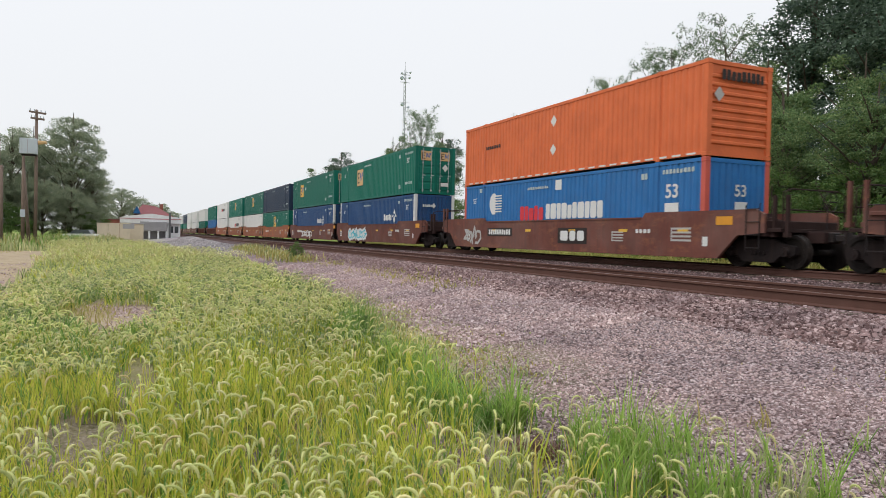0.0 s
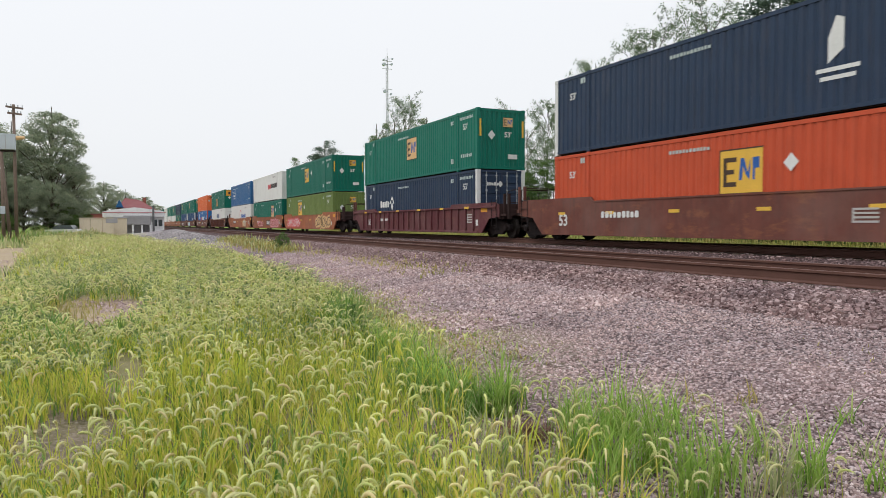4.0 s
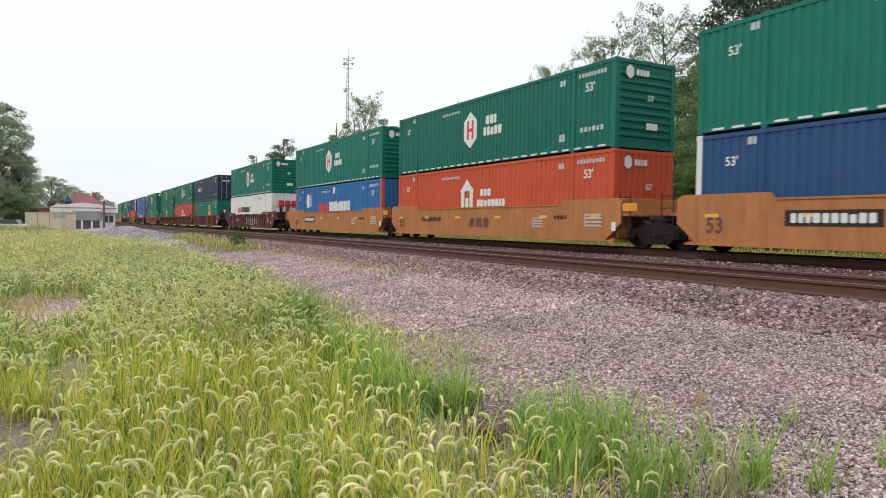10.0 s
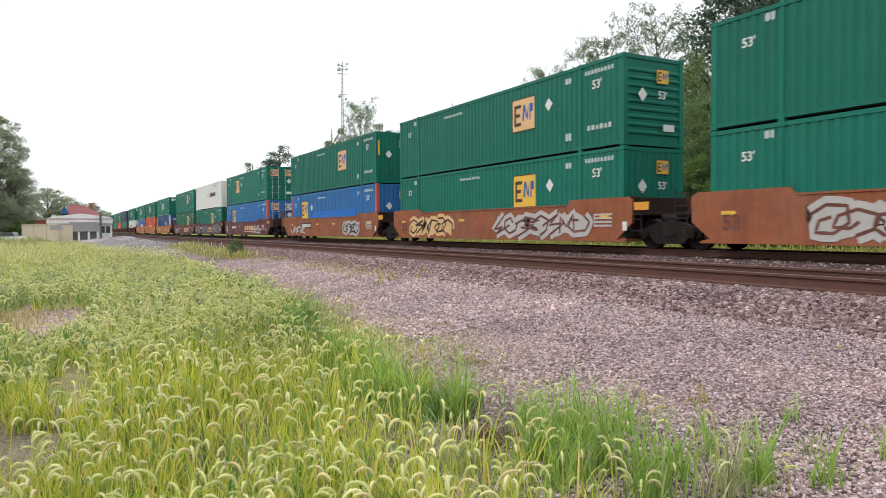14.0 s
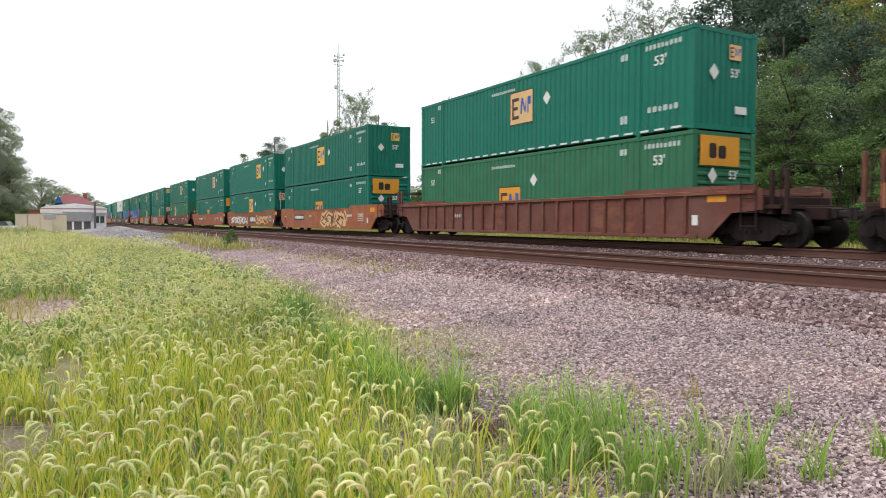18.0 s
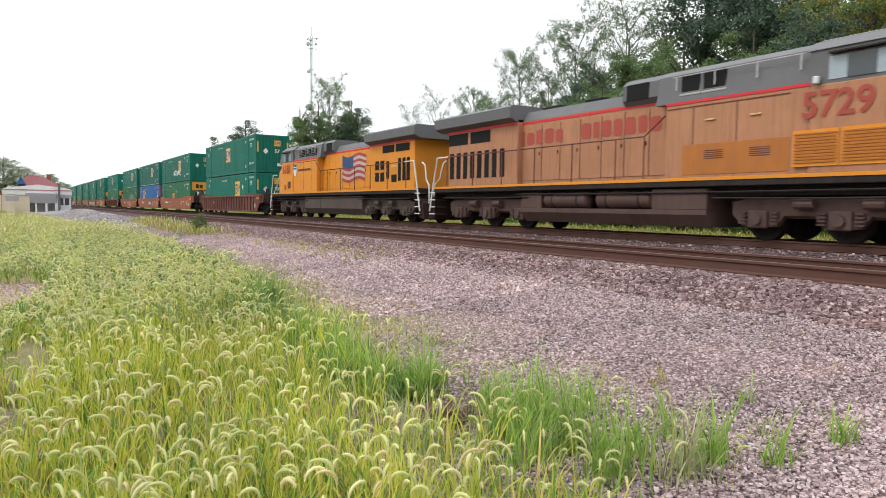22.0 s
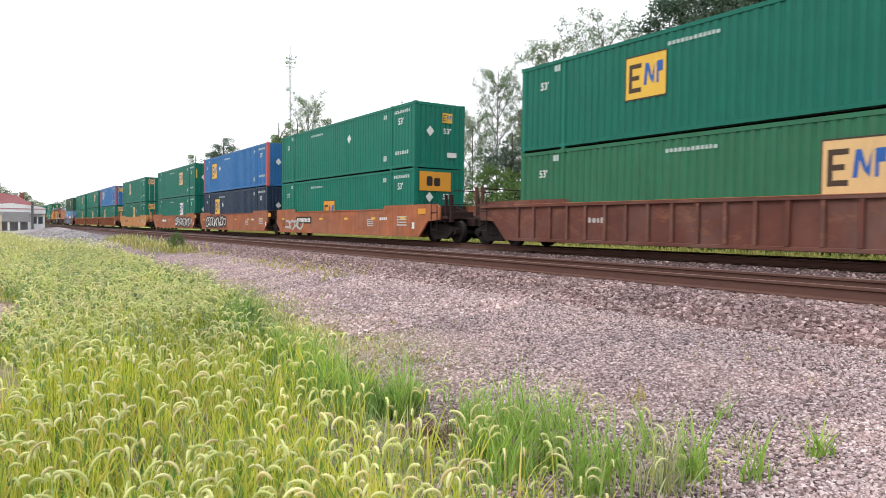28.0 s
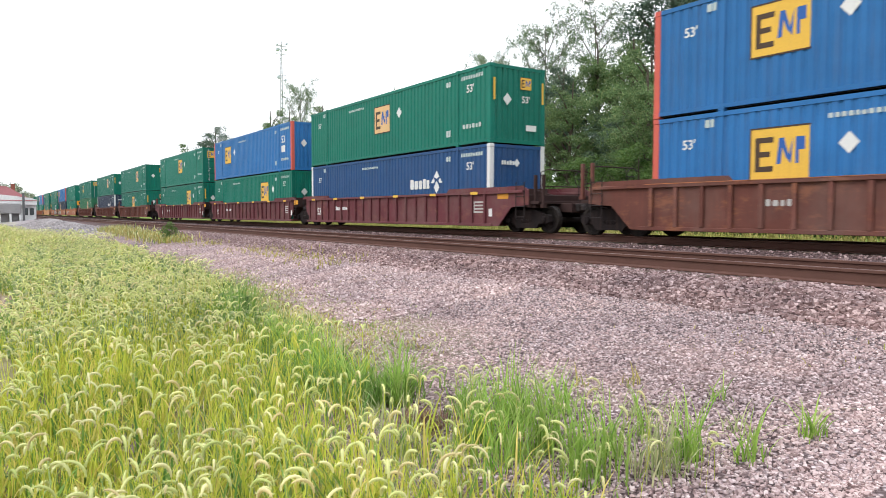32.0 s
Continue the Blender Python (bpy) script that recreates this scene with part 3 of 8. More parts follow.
def build_stones():
    rg = np.random.RandomState(5)

    def area(n, x0, x1, y0, y1, power=1.0):
        return rg.uniform(x0, x1, n), y0 + (y1 - y0) * rg.uniform(0, 1, n) ** power

    x, y = area(32000, 6.6, 8.65, 1.5, 36, 1.7)
    scatter_rocks("ballast_shoulder", "coarse brownish crushed stone along the track bed", x, y, rg.uniform(0.014, 0.032, len(x)), STONE, rg=rg)
    x, y = area(9000, 8.95, 15.7, 3, 40, 1.5)
    keep = (np.abs(x - 10.17) > 0.12) & (np.abs(x - 15.96) > 0.12)
    scatter_rocks("ballast_between_tracks", "crushed stone between the rails and tracks", x[keep], y[keep], rg.uniform(0.016, 0.034, keep.sum()), STONE, rg=rg)
    x, y = area(84000, 1.7, 6.95, 1.6, 26, 1.9)
    mossy = (x < np.minimum(3.2 + 0.05 * y, 4.1) + 0.3 * np.sin(y * 1.7)) & (y > 6.3 + 0.4 * np.sin(x * 9))
    keep = (~mossy | (rg.uniform(0, 1, len(x)) < 0.3)) & (x > 1.8 + 0.8 * rg.uniform(0, 1, len(x)) + 0.25 * np.sin(y * 1.3))
    scatter_rocks("loose_gravel", "pinkish grey loose gravel beside the track", x[keep], y[keep], rg.uniform(0.070, 0.122, keep.sum()) ** 2, PEBBLE, rg=rg)
    x, y = area(15000, 3.4, 6.95, 7.5, 26, 1.2)
    keep = x > np.minimum(3.3 + 0.05 * y, 4.3)
    scatter_rocks("farther_gravel", "coarser loose gravel farther along the track", x[keep], y[keep], rg.uniform(0.012, 0.026, keep.sum()), PEBBLE, rg=rg)
    x, y = rg.uniform(2.4, 6.95, 7000), rg.uniform(-7, 1.6, 7000)
    scatter_rocks("side_gravel", "loose gravel beside the track bed", x, y, rg.uniform(0.008, 0.022, len(x)), PEBBLE, rg=rg)
    x, y = rg.uniform(6.75, 8.65, 5000), rg.uniform(-8, 1.5, 5000)
    scatter_rocks("side_ballast", "coarse crushed stone along the track bed", x, y, rg.uniform(0.015, 0.034, len(x)), STONE, rg=rg)
    y = rg.uniform(46, 98, 5200)
    x = 5.2 + rg.normal(0, 1.1, len(y))
    k = (x > 2.0) & (x < 7.2)
    x, y = x[k], y[k]
    w = (x - 5.4 - 0.3 * np.sin((y - 72) / 6)) / 1.3
    z = ground_z(x) + np.clip(1 - w * w, 0, 1) * np.clip(1 - ((y - 72) / 24) ** 4, 0, 1) * 0.55
    scatter_rocks("heap_gravel", "loose grey stones on the gravel heap and road", x, y, rg.uniform(0.02, 0.06, len(x)), ROADST, z=z, rg=rg)
    x, y = rg.normal(-0.28, 0.32, 1100), rg.normal(13.4, 1.4, 1100)
    scatter_rocks("patch_gravel", "small stones on bare dirt between the grass", x, y, rg.uniform(0.008, 0.02, len(x)), PEBBLE, rg=rg)
    x, y = rg.uniform(-9, -2.3, 2600), rg.uniform(10, 34, 2600)
    scatter_rocks("road_gravel", "small stones strewn over the dirt road", x, y, rg.uniform(0.01, 0.03, len(x)), PEBBLE, rg=rg)


build_stones()


# ---- two tracks ----


def rail_outline(cx):
    return [(cx - 0.075, -0.185), (cx + 0.075, -0.185), (cx + 0.075, -0.172), (cx + 0.012, -0.15), (cx + 0.010, -0.05), (cx + 0.036, -0.035), (cx + 0.036, -0.004), (cx + 0.028, 0.0),
            (cx - 0.028, 0.0), (cx - 0.036, -0.004), (cx - 0.036, -0.035), (cx - 0.010, -0.05), (cx - 0.012, -0.15), (cx - 0.075, -0.172)]


def build_track(name, label, cx):
    root = tagged(new(name), label, "railway track", kind="structure")
    root.location = (cx, 0, RAIL_Z)
    for s in (-1, 1):
        bm = prism(bmesh.new(), rail_outline(s * 0.753), -60, 900, "Y")
        rail = part("rail", bm, RAILM, root)
        bm = box(bmesh.new(), s * 0.753 - 0.026, s * 0.753 + 0.026, -60, 900, 0.0005, 0.003)
        part("rail_head", bm, RAILTOP, root, "worn running surface")
    bm = box(bmesh.new(), -1.28, 1.28, -0.11, 0.11, -0.36, -0.195, 0.012)
    tie = bm_mesh("tie", bm, TIEM)
    plate = bm_mesh("tie_plate", box(bmesh.new(), -0.09, 0.09, -0.12, 0.12, -0.194, -0.183), RAILM)
    rg = random.Random(name)
    y = -9.0
    while y < 46:
        t = place("tie", tie, root, (rg.uniform(-0.04, 0.04), y, rg.uniform(-0.004, 0.004)), (0, 0, rg.uniform(-1, 1)))
        if 4 < y < 12:
            place("tie_plate", plate, t, (-0.753, 0, 0))
        y += 0.495 + rg.uniform(-0.02, 0.02)
    return root


build_track("track_near", "empty rusty railway track on wooden ties", NEAR_X)
build_track("track_far", "railway track that carries the train", FAR_X)

# ---- shipping containers, 53 ft ----
LC, WC, HC = 16.154, 2.591, 2.88
SPEED, GAIN = 30.104, 0.0219
MOVING = []


def sheet(name, mat, pts, levels):
    """One connected sheet: along the outline pts (y, wave), up the levels (z, share of the wave, offset)."""
    vs, fs, n = [], [], len(levels)
    for y, w in pts:
        vs += [(w * k + off, y, z) for z, k, off in levels]
    for i in range(len(pts) - 1):
        for j in range(n - 1):
            fs.append((i * n + j, i * n + j + 1, (i + 1) * n + j + 1, (i + 1) * n + j))
    return raw_mesh(name, vs, fs, [mat])


def waves(length, n, depth):
    pts, p = [], length / n
    for k in range(n):
        a = -length / 2 + k * p
        pts += [(a, 0.0), (a + 0.26 * p, 0.0), (a + 0.40 * p, depth), (a + 0.62 * p, depth), (a + 0.76 * p, 0.0)]
    return pts + [(length / 2, 0.0)]


def side_mesh(mat):
    levels = [(0.055, 0, 0.08), (0.055, 0, -0.014), (0.165, 0, -0.014), (0.17, 1, 0.0), (HC - 0.13, 1, 0.0), (HC - 0.125, 0, -0.014), (HC - 0.015, 0, -0.014), (HC - 0.015, 0, 0.05)]
    return cached(("side", mat.name), lambda: sheet("side_wall", mat, waves(LC - 0.3, 58, 0.029 if mat is not WHITE else 0.012), levels))


def post_mesh(mat, kind):
    def make():
        bm = bmesh.new()
        if kind == "corner":
            box(bm, -0.02, 0.17, -0.02, 0.17, 0.14, HC - 0.14, 0.012)
            box(bm, -0.028, 0.17, -0.028, 0.17, 0.0, 0.14, 0.012)
            box(bm, -0.028, 0.17, -0.028, 0.17, HC - 0.14, HC, 0.012)
        else:
            box(bm, -0.022, 0.05, -0.06, 0.06, 0.14, HC - 0.14)
            box(bm, -0.034, 0.16, -0.09, 0.09, -0.012, 0.14, 0.012)
            box(bm, -0.034, 0.16, -0.09, 0.09, HC - 0.14, HC + 0.012, 0.012)
        return bm_mesh("corner_post" if kind == "corner" else "lifting_post", bm, mat)
    return cached(("post", mat.name, kind), make)


def roof_mesh(mat):
    def make():
        bm = bmesh.new()
        pts = [(-LC / 2 + 0.1, HC - 0.03)]
        for k in range(26):
            y = -LC / 2 + 0.5 + k * (LC - 1.0) / 25
            pts += [(y - 0.12, HC - 0.03), (y - 0.08, HC - 0.005), (y + 0.08, HC - 0.005), (y + 0.12, HC - 0.03)]
        pts += [(LC / 2 - 0.1, HC - 0.03)]
        lo, hi = [bm.verts.new((-WC / 2 + 0.06, y, z)) for y, z in pts], [bm.verts.new((WC / 2 - 0.06, y, z)) for y, z in pts]
        for k in range(len(pts) - 1):
            bm.faces.new((lo[k], lo[k + 1], hi[k + 1], hi[k]))
        return bm_mesh("roof", bm, mat)
    return cached(("roof", mat.name), make)


def floor_mesh():
    return cached("floor", lambda: bm_mesh("floor", box(bmesh.new(), -WC / 2 + 0.1, WC / 2 - 0.1, -LC / 2 + 0.1, LC / 2 - 0.1, 0.03, 0.15), STEEL))


def end_mesh(mat, kind):
    """The end seen along +y: ribbed (horizontal swages), fluted (upright waves) or a plain sheet behind doors."""
    def make():
        bm = bmesh.new()
        w = WC / 2 - 0.16
        if kind == "fluted":
            levels = [(0.02, 0, -0.008), (0.16, 0, -0.008), (0.165, 1, 0.0), (HC - 0.145, 1, 0.0), (HC - 0.14, 0, -0.008), (HC - 0.02, 0, -0.008)]
            rows = [[bm.verts.new((x, d * k + off, z)) for x, d in waves(2 * w, 9, 0.04)] for z, k, off in levels]
        else:
            prof = [(-0.008, 0.02), (-0.008, 0.16), (0.035, 0.165)]
            if kind == "ribbed":
                for k in range(9):
                    z = 0.36 + k * 0.245
                    prof += [(0.035, z), (-0.012, z + 0.04), (-0.012, z + 0.10), (0.035, z + 0.14)]
            prof += [(0.035, HC - 0.145), (-0.008, HC - 0.14), (-0.008, HC - 0.02)]
            rows = [[bm.verts.new((x, y, z)) for x in (-w, w)] for y, z in prof]
        for a, b in zip(rows, rows[1:]):
            for k in range(len(a) - 1):
                bm.faces.new((a[k], a[k + 1], b[k + 1], b[k]))
        return bm_mesh("end_wall", bm, mat)
    return cached(("end", mat.name, kind), make)


def door_mesh(mat):
    def make():
        bm = bmesh.new()
        w = WC / 2 - 0.165
        prof = [(0.02, 0.17)]
        for k in range(5):
            z = 0.26 + k * 0.49
            prof += [(0.02, z), (-0.014, z + 0.04), (-0.014, z + 0.36), (0.02, z + 0.40)]
        prof += [(0.02, HC - 0.15)]
        xs = (0.01, 0.07, 0.11, w - 0.11, w - 0.07, w - 0.01)
        rows = [[bm.verts.new((x, y if i in (2, 3) else 0.02, z)) for i, x in enumerate(xs)] for y, z in prof]
        for a, b in zip(rows, rows[1:]):
            for k in range(len(xs) - 1):
                bm.faces.new((a[k], a[k + 1], b[k + 1], b[k]))
        return bm_mesh("door", bm, mat)
    return cached(("door", mat.name), make)


def rod_mesh():
    def make():
        bm = bmesh.new()
        tube(bm, [(0, -0.035, 0.12), (0, -0.035, HC - 0.1)], 0.018, 6)
        for z in (0.25, 1.0, 1.9, 2.6):
            box(bm, -0.05, 0.05, -0.05, 0.0, z - 0.03, z + 0.03)
        box(bm, -0.02, 0.16, -0.06, -0.035, 1.12, 1.16)
        return bm_mesh("lock_rod", bm, GALV)
    return cached("rod", make)


def logo(me_key, polys, mat, name, parent, u, v, off=0.0, face="side", label=""):
    me = cached(("dec", me_key, mat.name, face), lambda: decal_mesh(name, polys, mat, face))
    loc = (-WC / 2 - 0.006 - off, -u, v) if face == "side" else (u, -LC / 2 - 0.03 - off, v)
    return place(name, me, parent, loc, label=label)


HEXA = [(0.62 * math.cos(math.radians(a)), 0.78 * math.sin(math.radians(a))) for a in (30, 90, 150, 210, 270, 330)]


def badge(root, u, v, ground, s=1.0, face="side"):
    """A square trade plate: ground colour, dark bars on one half, blue blocks on the other."""
    k = round(s, 2)
    logo(("plate", k), [rect(-0.72 * s, -0.62 * s, 0.72 * s, 0.62 * s)], ground, "logo_plate", root, u, v, 0.0, face, "square trade plate")
    logo(("rim", k), [rect(-0.75 * s, 0.60 * s, 0.75 * s, 0.64 * s), rect(-0.75 * s, -0.64 * s, 0.75 * s, -0.60 * s), rect(-0.75 * s, -0.60 * s, -0.71 * s, 0.60 * s),
                      rect(-0.60 * s, 0.27 * s, -0.14 * s, 0.40 * s), rect(-0.60 * s, -0.07 * s, -0.22 * s, 0.06 * s), rect(-0.60 * s, -0.42 * s, -0.14 * s, -0.29 * s),
                      rect(-0.60 * s, -0.29 * s, -0.48 * s, -0.07 * s), rect(-0.60 * s, 0.06 * s, -0.48 * s, 0.27 * s)], MSEPIA, "logo_mark", root, u, v, 0.003, face)
    logo(("blue", k), [[(-0.06 * s, -0.25 * s), (0.05 * s, -0.25 * s), (0.10 * s, 0.36 * s), (0.0 * s, 0.36 * s)], [(0.0 * s, 0.36 * s), (0.12 * s, 0.36 * s), (0.24 * s, -0.05 * s), (0.17 * s, -0.1 * s)],
                       [(0.17 * s, -0.1 * s), (0.24 * s, -0.05 * s), (0.34 * s, 0.36 * s), (0.30 * s, -0.25 * s)], rect(0.40 * s, -0.25 * s, 0.48 * s, 0.36 * s), rect(0.48 * s, 0.06 * s, 0.62 * s, 0.36 * s)],
         MBLUE, "logo_shape", root, u, v, 0.003, face)


def number_53(root, u, v, size, face="side", mat=None):
    mat = mat or MWHITE
    me = cached(("t53", size, face, mat.name), lambda: text_mesh("53" if size > 0.45 else "53'", size, mat, face))
    loc = (-WC / 2 - 0.007, -u, v) if face == "side" else (u, -LC / 2 - 0.03, v)
    place("number", me, root, loc)


def side_marks(root, brand, u, rg, large_number=False):
    """The painted marks of one long side."""
    if brand in ("yel", "tan", "ora", "wht"):
        badge(root, u, 1.72 if brand != "ora" else 1.05, {"yel": MYEL, "tan": MTAN, "ora": MORA, "wht": MWHITE}[brand], 0.98)
    if brand == "hex":
        logo("hexa", [HEXA], MWHITE, "logo_plate", root, u, 1.55, 0, label="white hexagon emblem")
        logo("hexbars", [rect(-0.27, -0.4, -0.12, 0.4), rect(0.12, -0.4, 0.27, 0.4), rect(-0.12, -0.07, 0.12, 0.07)], MRED, "logo_mark", root, u, 1.55, 0.003)
        logo("hexword1", word(0.8, 0.36, 3, 2), MWHITE, "word_block", root, u + 1.65, 1.82)
        logo("hexword2", word(1.35, 0.36, 5, 3), MWHITE, "word_block", root, u + 1.75, 1.36)
    if brand == "house":
        logo("house", [[(-0.5, -0.55), (-0.22, -0.55), (-0.22, 0.3), (-0.5, 0.2)], [(0.22, -0.55), (0.5, -0.55), (0.5, 0.2), (0.22, 0.3)], [(-0.58, 0.2), (0.58, 0.2), (0.0, 0.72)],
                       rect(-0.12, -0.55, 0.12, -0.1)], MWHITE, "logo_plate", root, u, 1.62, 0, label="white emblem of blocks under a gable")
        logo("housew1", word(0.8, 0.3, 3, 4), MWHITE, "word_block", root, u + 1.5, 1.72)
        logo("housew2", word(2.1, 0.3, 8, 5), MWHITE, "word_block", root, u + 1.9, 1.28)
    if brand == "diam":
        logo("diaw", word(1.5, 0.42, 5, 6), MWHITE, "word_block", root, u - 0.55, 1.55)
        logo("dia", [[(0, -0.42), (0.2, -0.16), (0.0, 0.1), (-0.2, -0.16)], [(0.22, 0.0), (0.42, 0.02), (0.24, 0.22), (0.14, 0.1)], [(-0.42, 0.02), (-0.22, 0.0), (-0.14, 0.1), (-0.24, 0.22)],
                     [(-0.2, 0.26), (0, 0.5), (0.2, 0.26), (0, 0.18)]], MWHITE, "logo_plate", root, u + 0.75, 1.55)
    if brand == "stack":
        logo("emb", [[(0.42 * math.cos(a), 0.5 * math.sin(a)) for a in np.linspace(1.2, 5.1, 12)]] + [rect(0.0, z - 0.03, 0.75, z + 0.03) for z in (-0.36, -0.24, -0.12, 0, 0.12, 0.24, 0.36)], MWHITE, "logo_plate", root, -5.0, 1.92)
        logo("stred", word(1.85, 0.6, 5, 7, gap=0.14), MRED, "word_block", root, -1.65, 1.42)
        logo("stwht", word(3.75, 0.62, 10, 8, gap=0.14), MWHITE, "word_block", root, 1.35, 1.46)
        logo("stsq", [rect(-0.22, -0.2, 0.22, 0.2)], MWHITE, "placard", root, 0.35, 2.5)
    if brand in ("xred", "xpale"):
        logo(("xr", brand), word(1.5, 0.55, 3, 9), MRED if brand == "xred" else MFADE, "word_block", root, u, 1.55)
        logo("xd", word(3.2, 0.5, 9, 10), MDARK, "word_block", root, u + 2.5, 1.58)
    if brand == "slant":
        logo("sl", [[(a, -0.36), (a + 0.46, -0.36), (a + 0.68, 0.36), (a + 0.22, 0.36)] for a in (-1.75, -1.12, -0.49, 0.14, 0.77)], NAVYB, "word_block", root, u, 1.72)
    if brand == "ring":
        logo("ringb", word(3.4, 0.5, 11, 11), MBLUE, "word_block", root, u + 0.3, 1.45)
        logo("ringr", [[(r * math.cos(a), r * math.sin(a)) for r, a in ((0.75, q), (0.62, q), (0.62, q + 0.25), (0.75, q + 0.25))] for q in np.arange(0.6, 5.6, 0.25)], MRED, "logo_plate", root, u - 1.9, 1.5)
    if brand == "arch":
        logo("archf", [rect(-1.0, -0.7, 1.0, -0.64), rect(-1.0, 0.64, 1.0, 0.7), rect(-1.0, -0.64, -0.94, 0.64), rect(0.94, -0.64, 1.0, 0.64)], MWHITE, "logo_plate", root, u, 1.75)
        logo("archw", word(0.8, 0.3, 3, 12, -0.3, 0.2) + word(1.6, 0.3, 9, 13, 0, -0.3) + [[(0.1 + 0.7 * t, 0.05 + 0.45 * math.sin(t * 3.0)) for t in (0, 0.3, 0.6, 0.9, 1.1)] + [(0.9, 0.15), (0.5, 0.4), (0.2, 0.15)]],
             MWHITE, "word_block", root, u, 1.75)
    if brand == "mono":
        logo("mono", [[(-0.2, -0.4), (0.2, -0.1), (0.2, 0.6), (0.0, 0.7), (-0.2, 0.2)], rect(-0.5, -0.6, 0.6, -0.5), rect(-0.4, -0.8, 0.5, -0.7)], MWHITE, "logo_plate", root, u, 1.6)
    if brand == "dots":
        for v in (2.2, 1.05):
            logo("warn", [[(-0.22, 0), (0, -0.24), (0.22, 0), (0, 0.24)]], MWHITE, "placard", root, -0.1, v, label="diamond hazard placard")
        logo("dark1", word(1.4, 0.16, 8, 14), MDARK, "word_block", root, -5.2, 1.7)
    # codes along the side
    if brand not in ("dots", "xred", "xpale", "ring", "slant"):
        logo("tiny1", word(1.6, 0.11, 12, 20, gap=0.5), MCODE, "code_bar", root, rg.choice((-0.6, -2.0)) - 0.6, 2.46)
        logo("tiny2", word(1.35, 0.145, 9, 21, gap=0.5), MCODE, "code_bar", root, 6.95, 2.54)
        logo("tiny3", word(0.26, 0.2, 2, 22), MCODE, "code_bar", root, -6.35, 2.6)
        logo("tiny4", word(0.3, 0.26, 2, 23), MCODE, "code_bar", root, 5.4, 0.55)
        logo("tiny6", word(0.3, 0.2, 2, 26), MCODE, "code_bar", root, 5.4, 2.46)
        logo("tiny5", word(1.15, 0.17, 6, 24, gap=0.5), MCODE, "code_bar", root, 6.95, 0.72)
        if not large_number:
            number_53(root, 6.85, 2.1, 0.40)
        number_53(root, -6.95, 2.1, 0.34)
        if rg.random() < 0.7 and brand in ("yel", "tan", "ora", "plain"):
            logo("warn", [[(-0.22, 0), (0, -0.24), (0.22, 0), (0, 0.24)]], MWHITE, "placard", root, u + 1.55 if abs(u + 1.55) < 5.5 else 4.4, 1.85, label="diamond hazard placard")
    elif brand in ("ring", "slant", "xred", "xpale"):
        logo("tinyd", word(1.5, 0.2, 9, 25), MGREY, "code_bar", root, 4.2, 2.5)


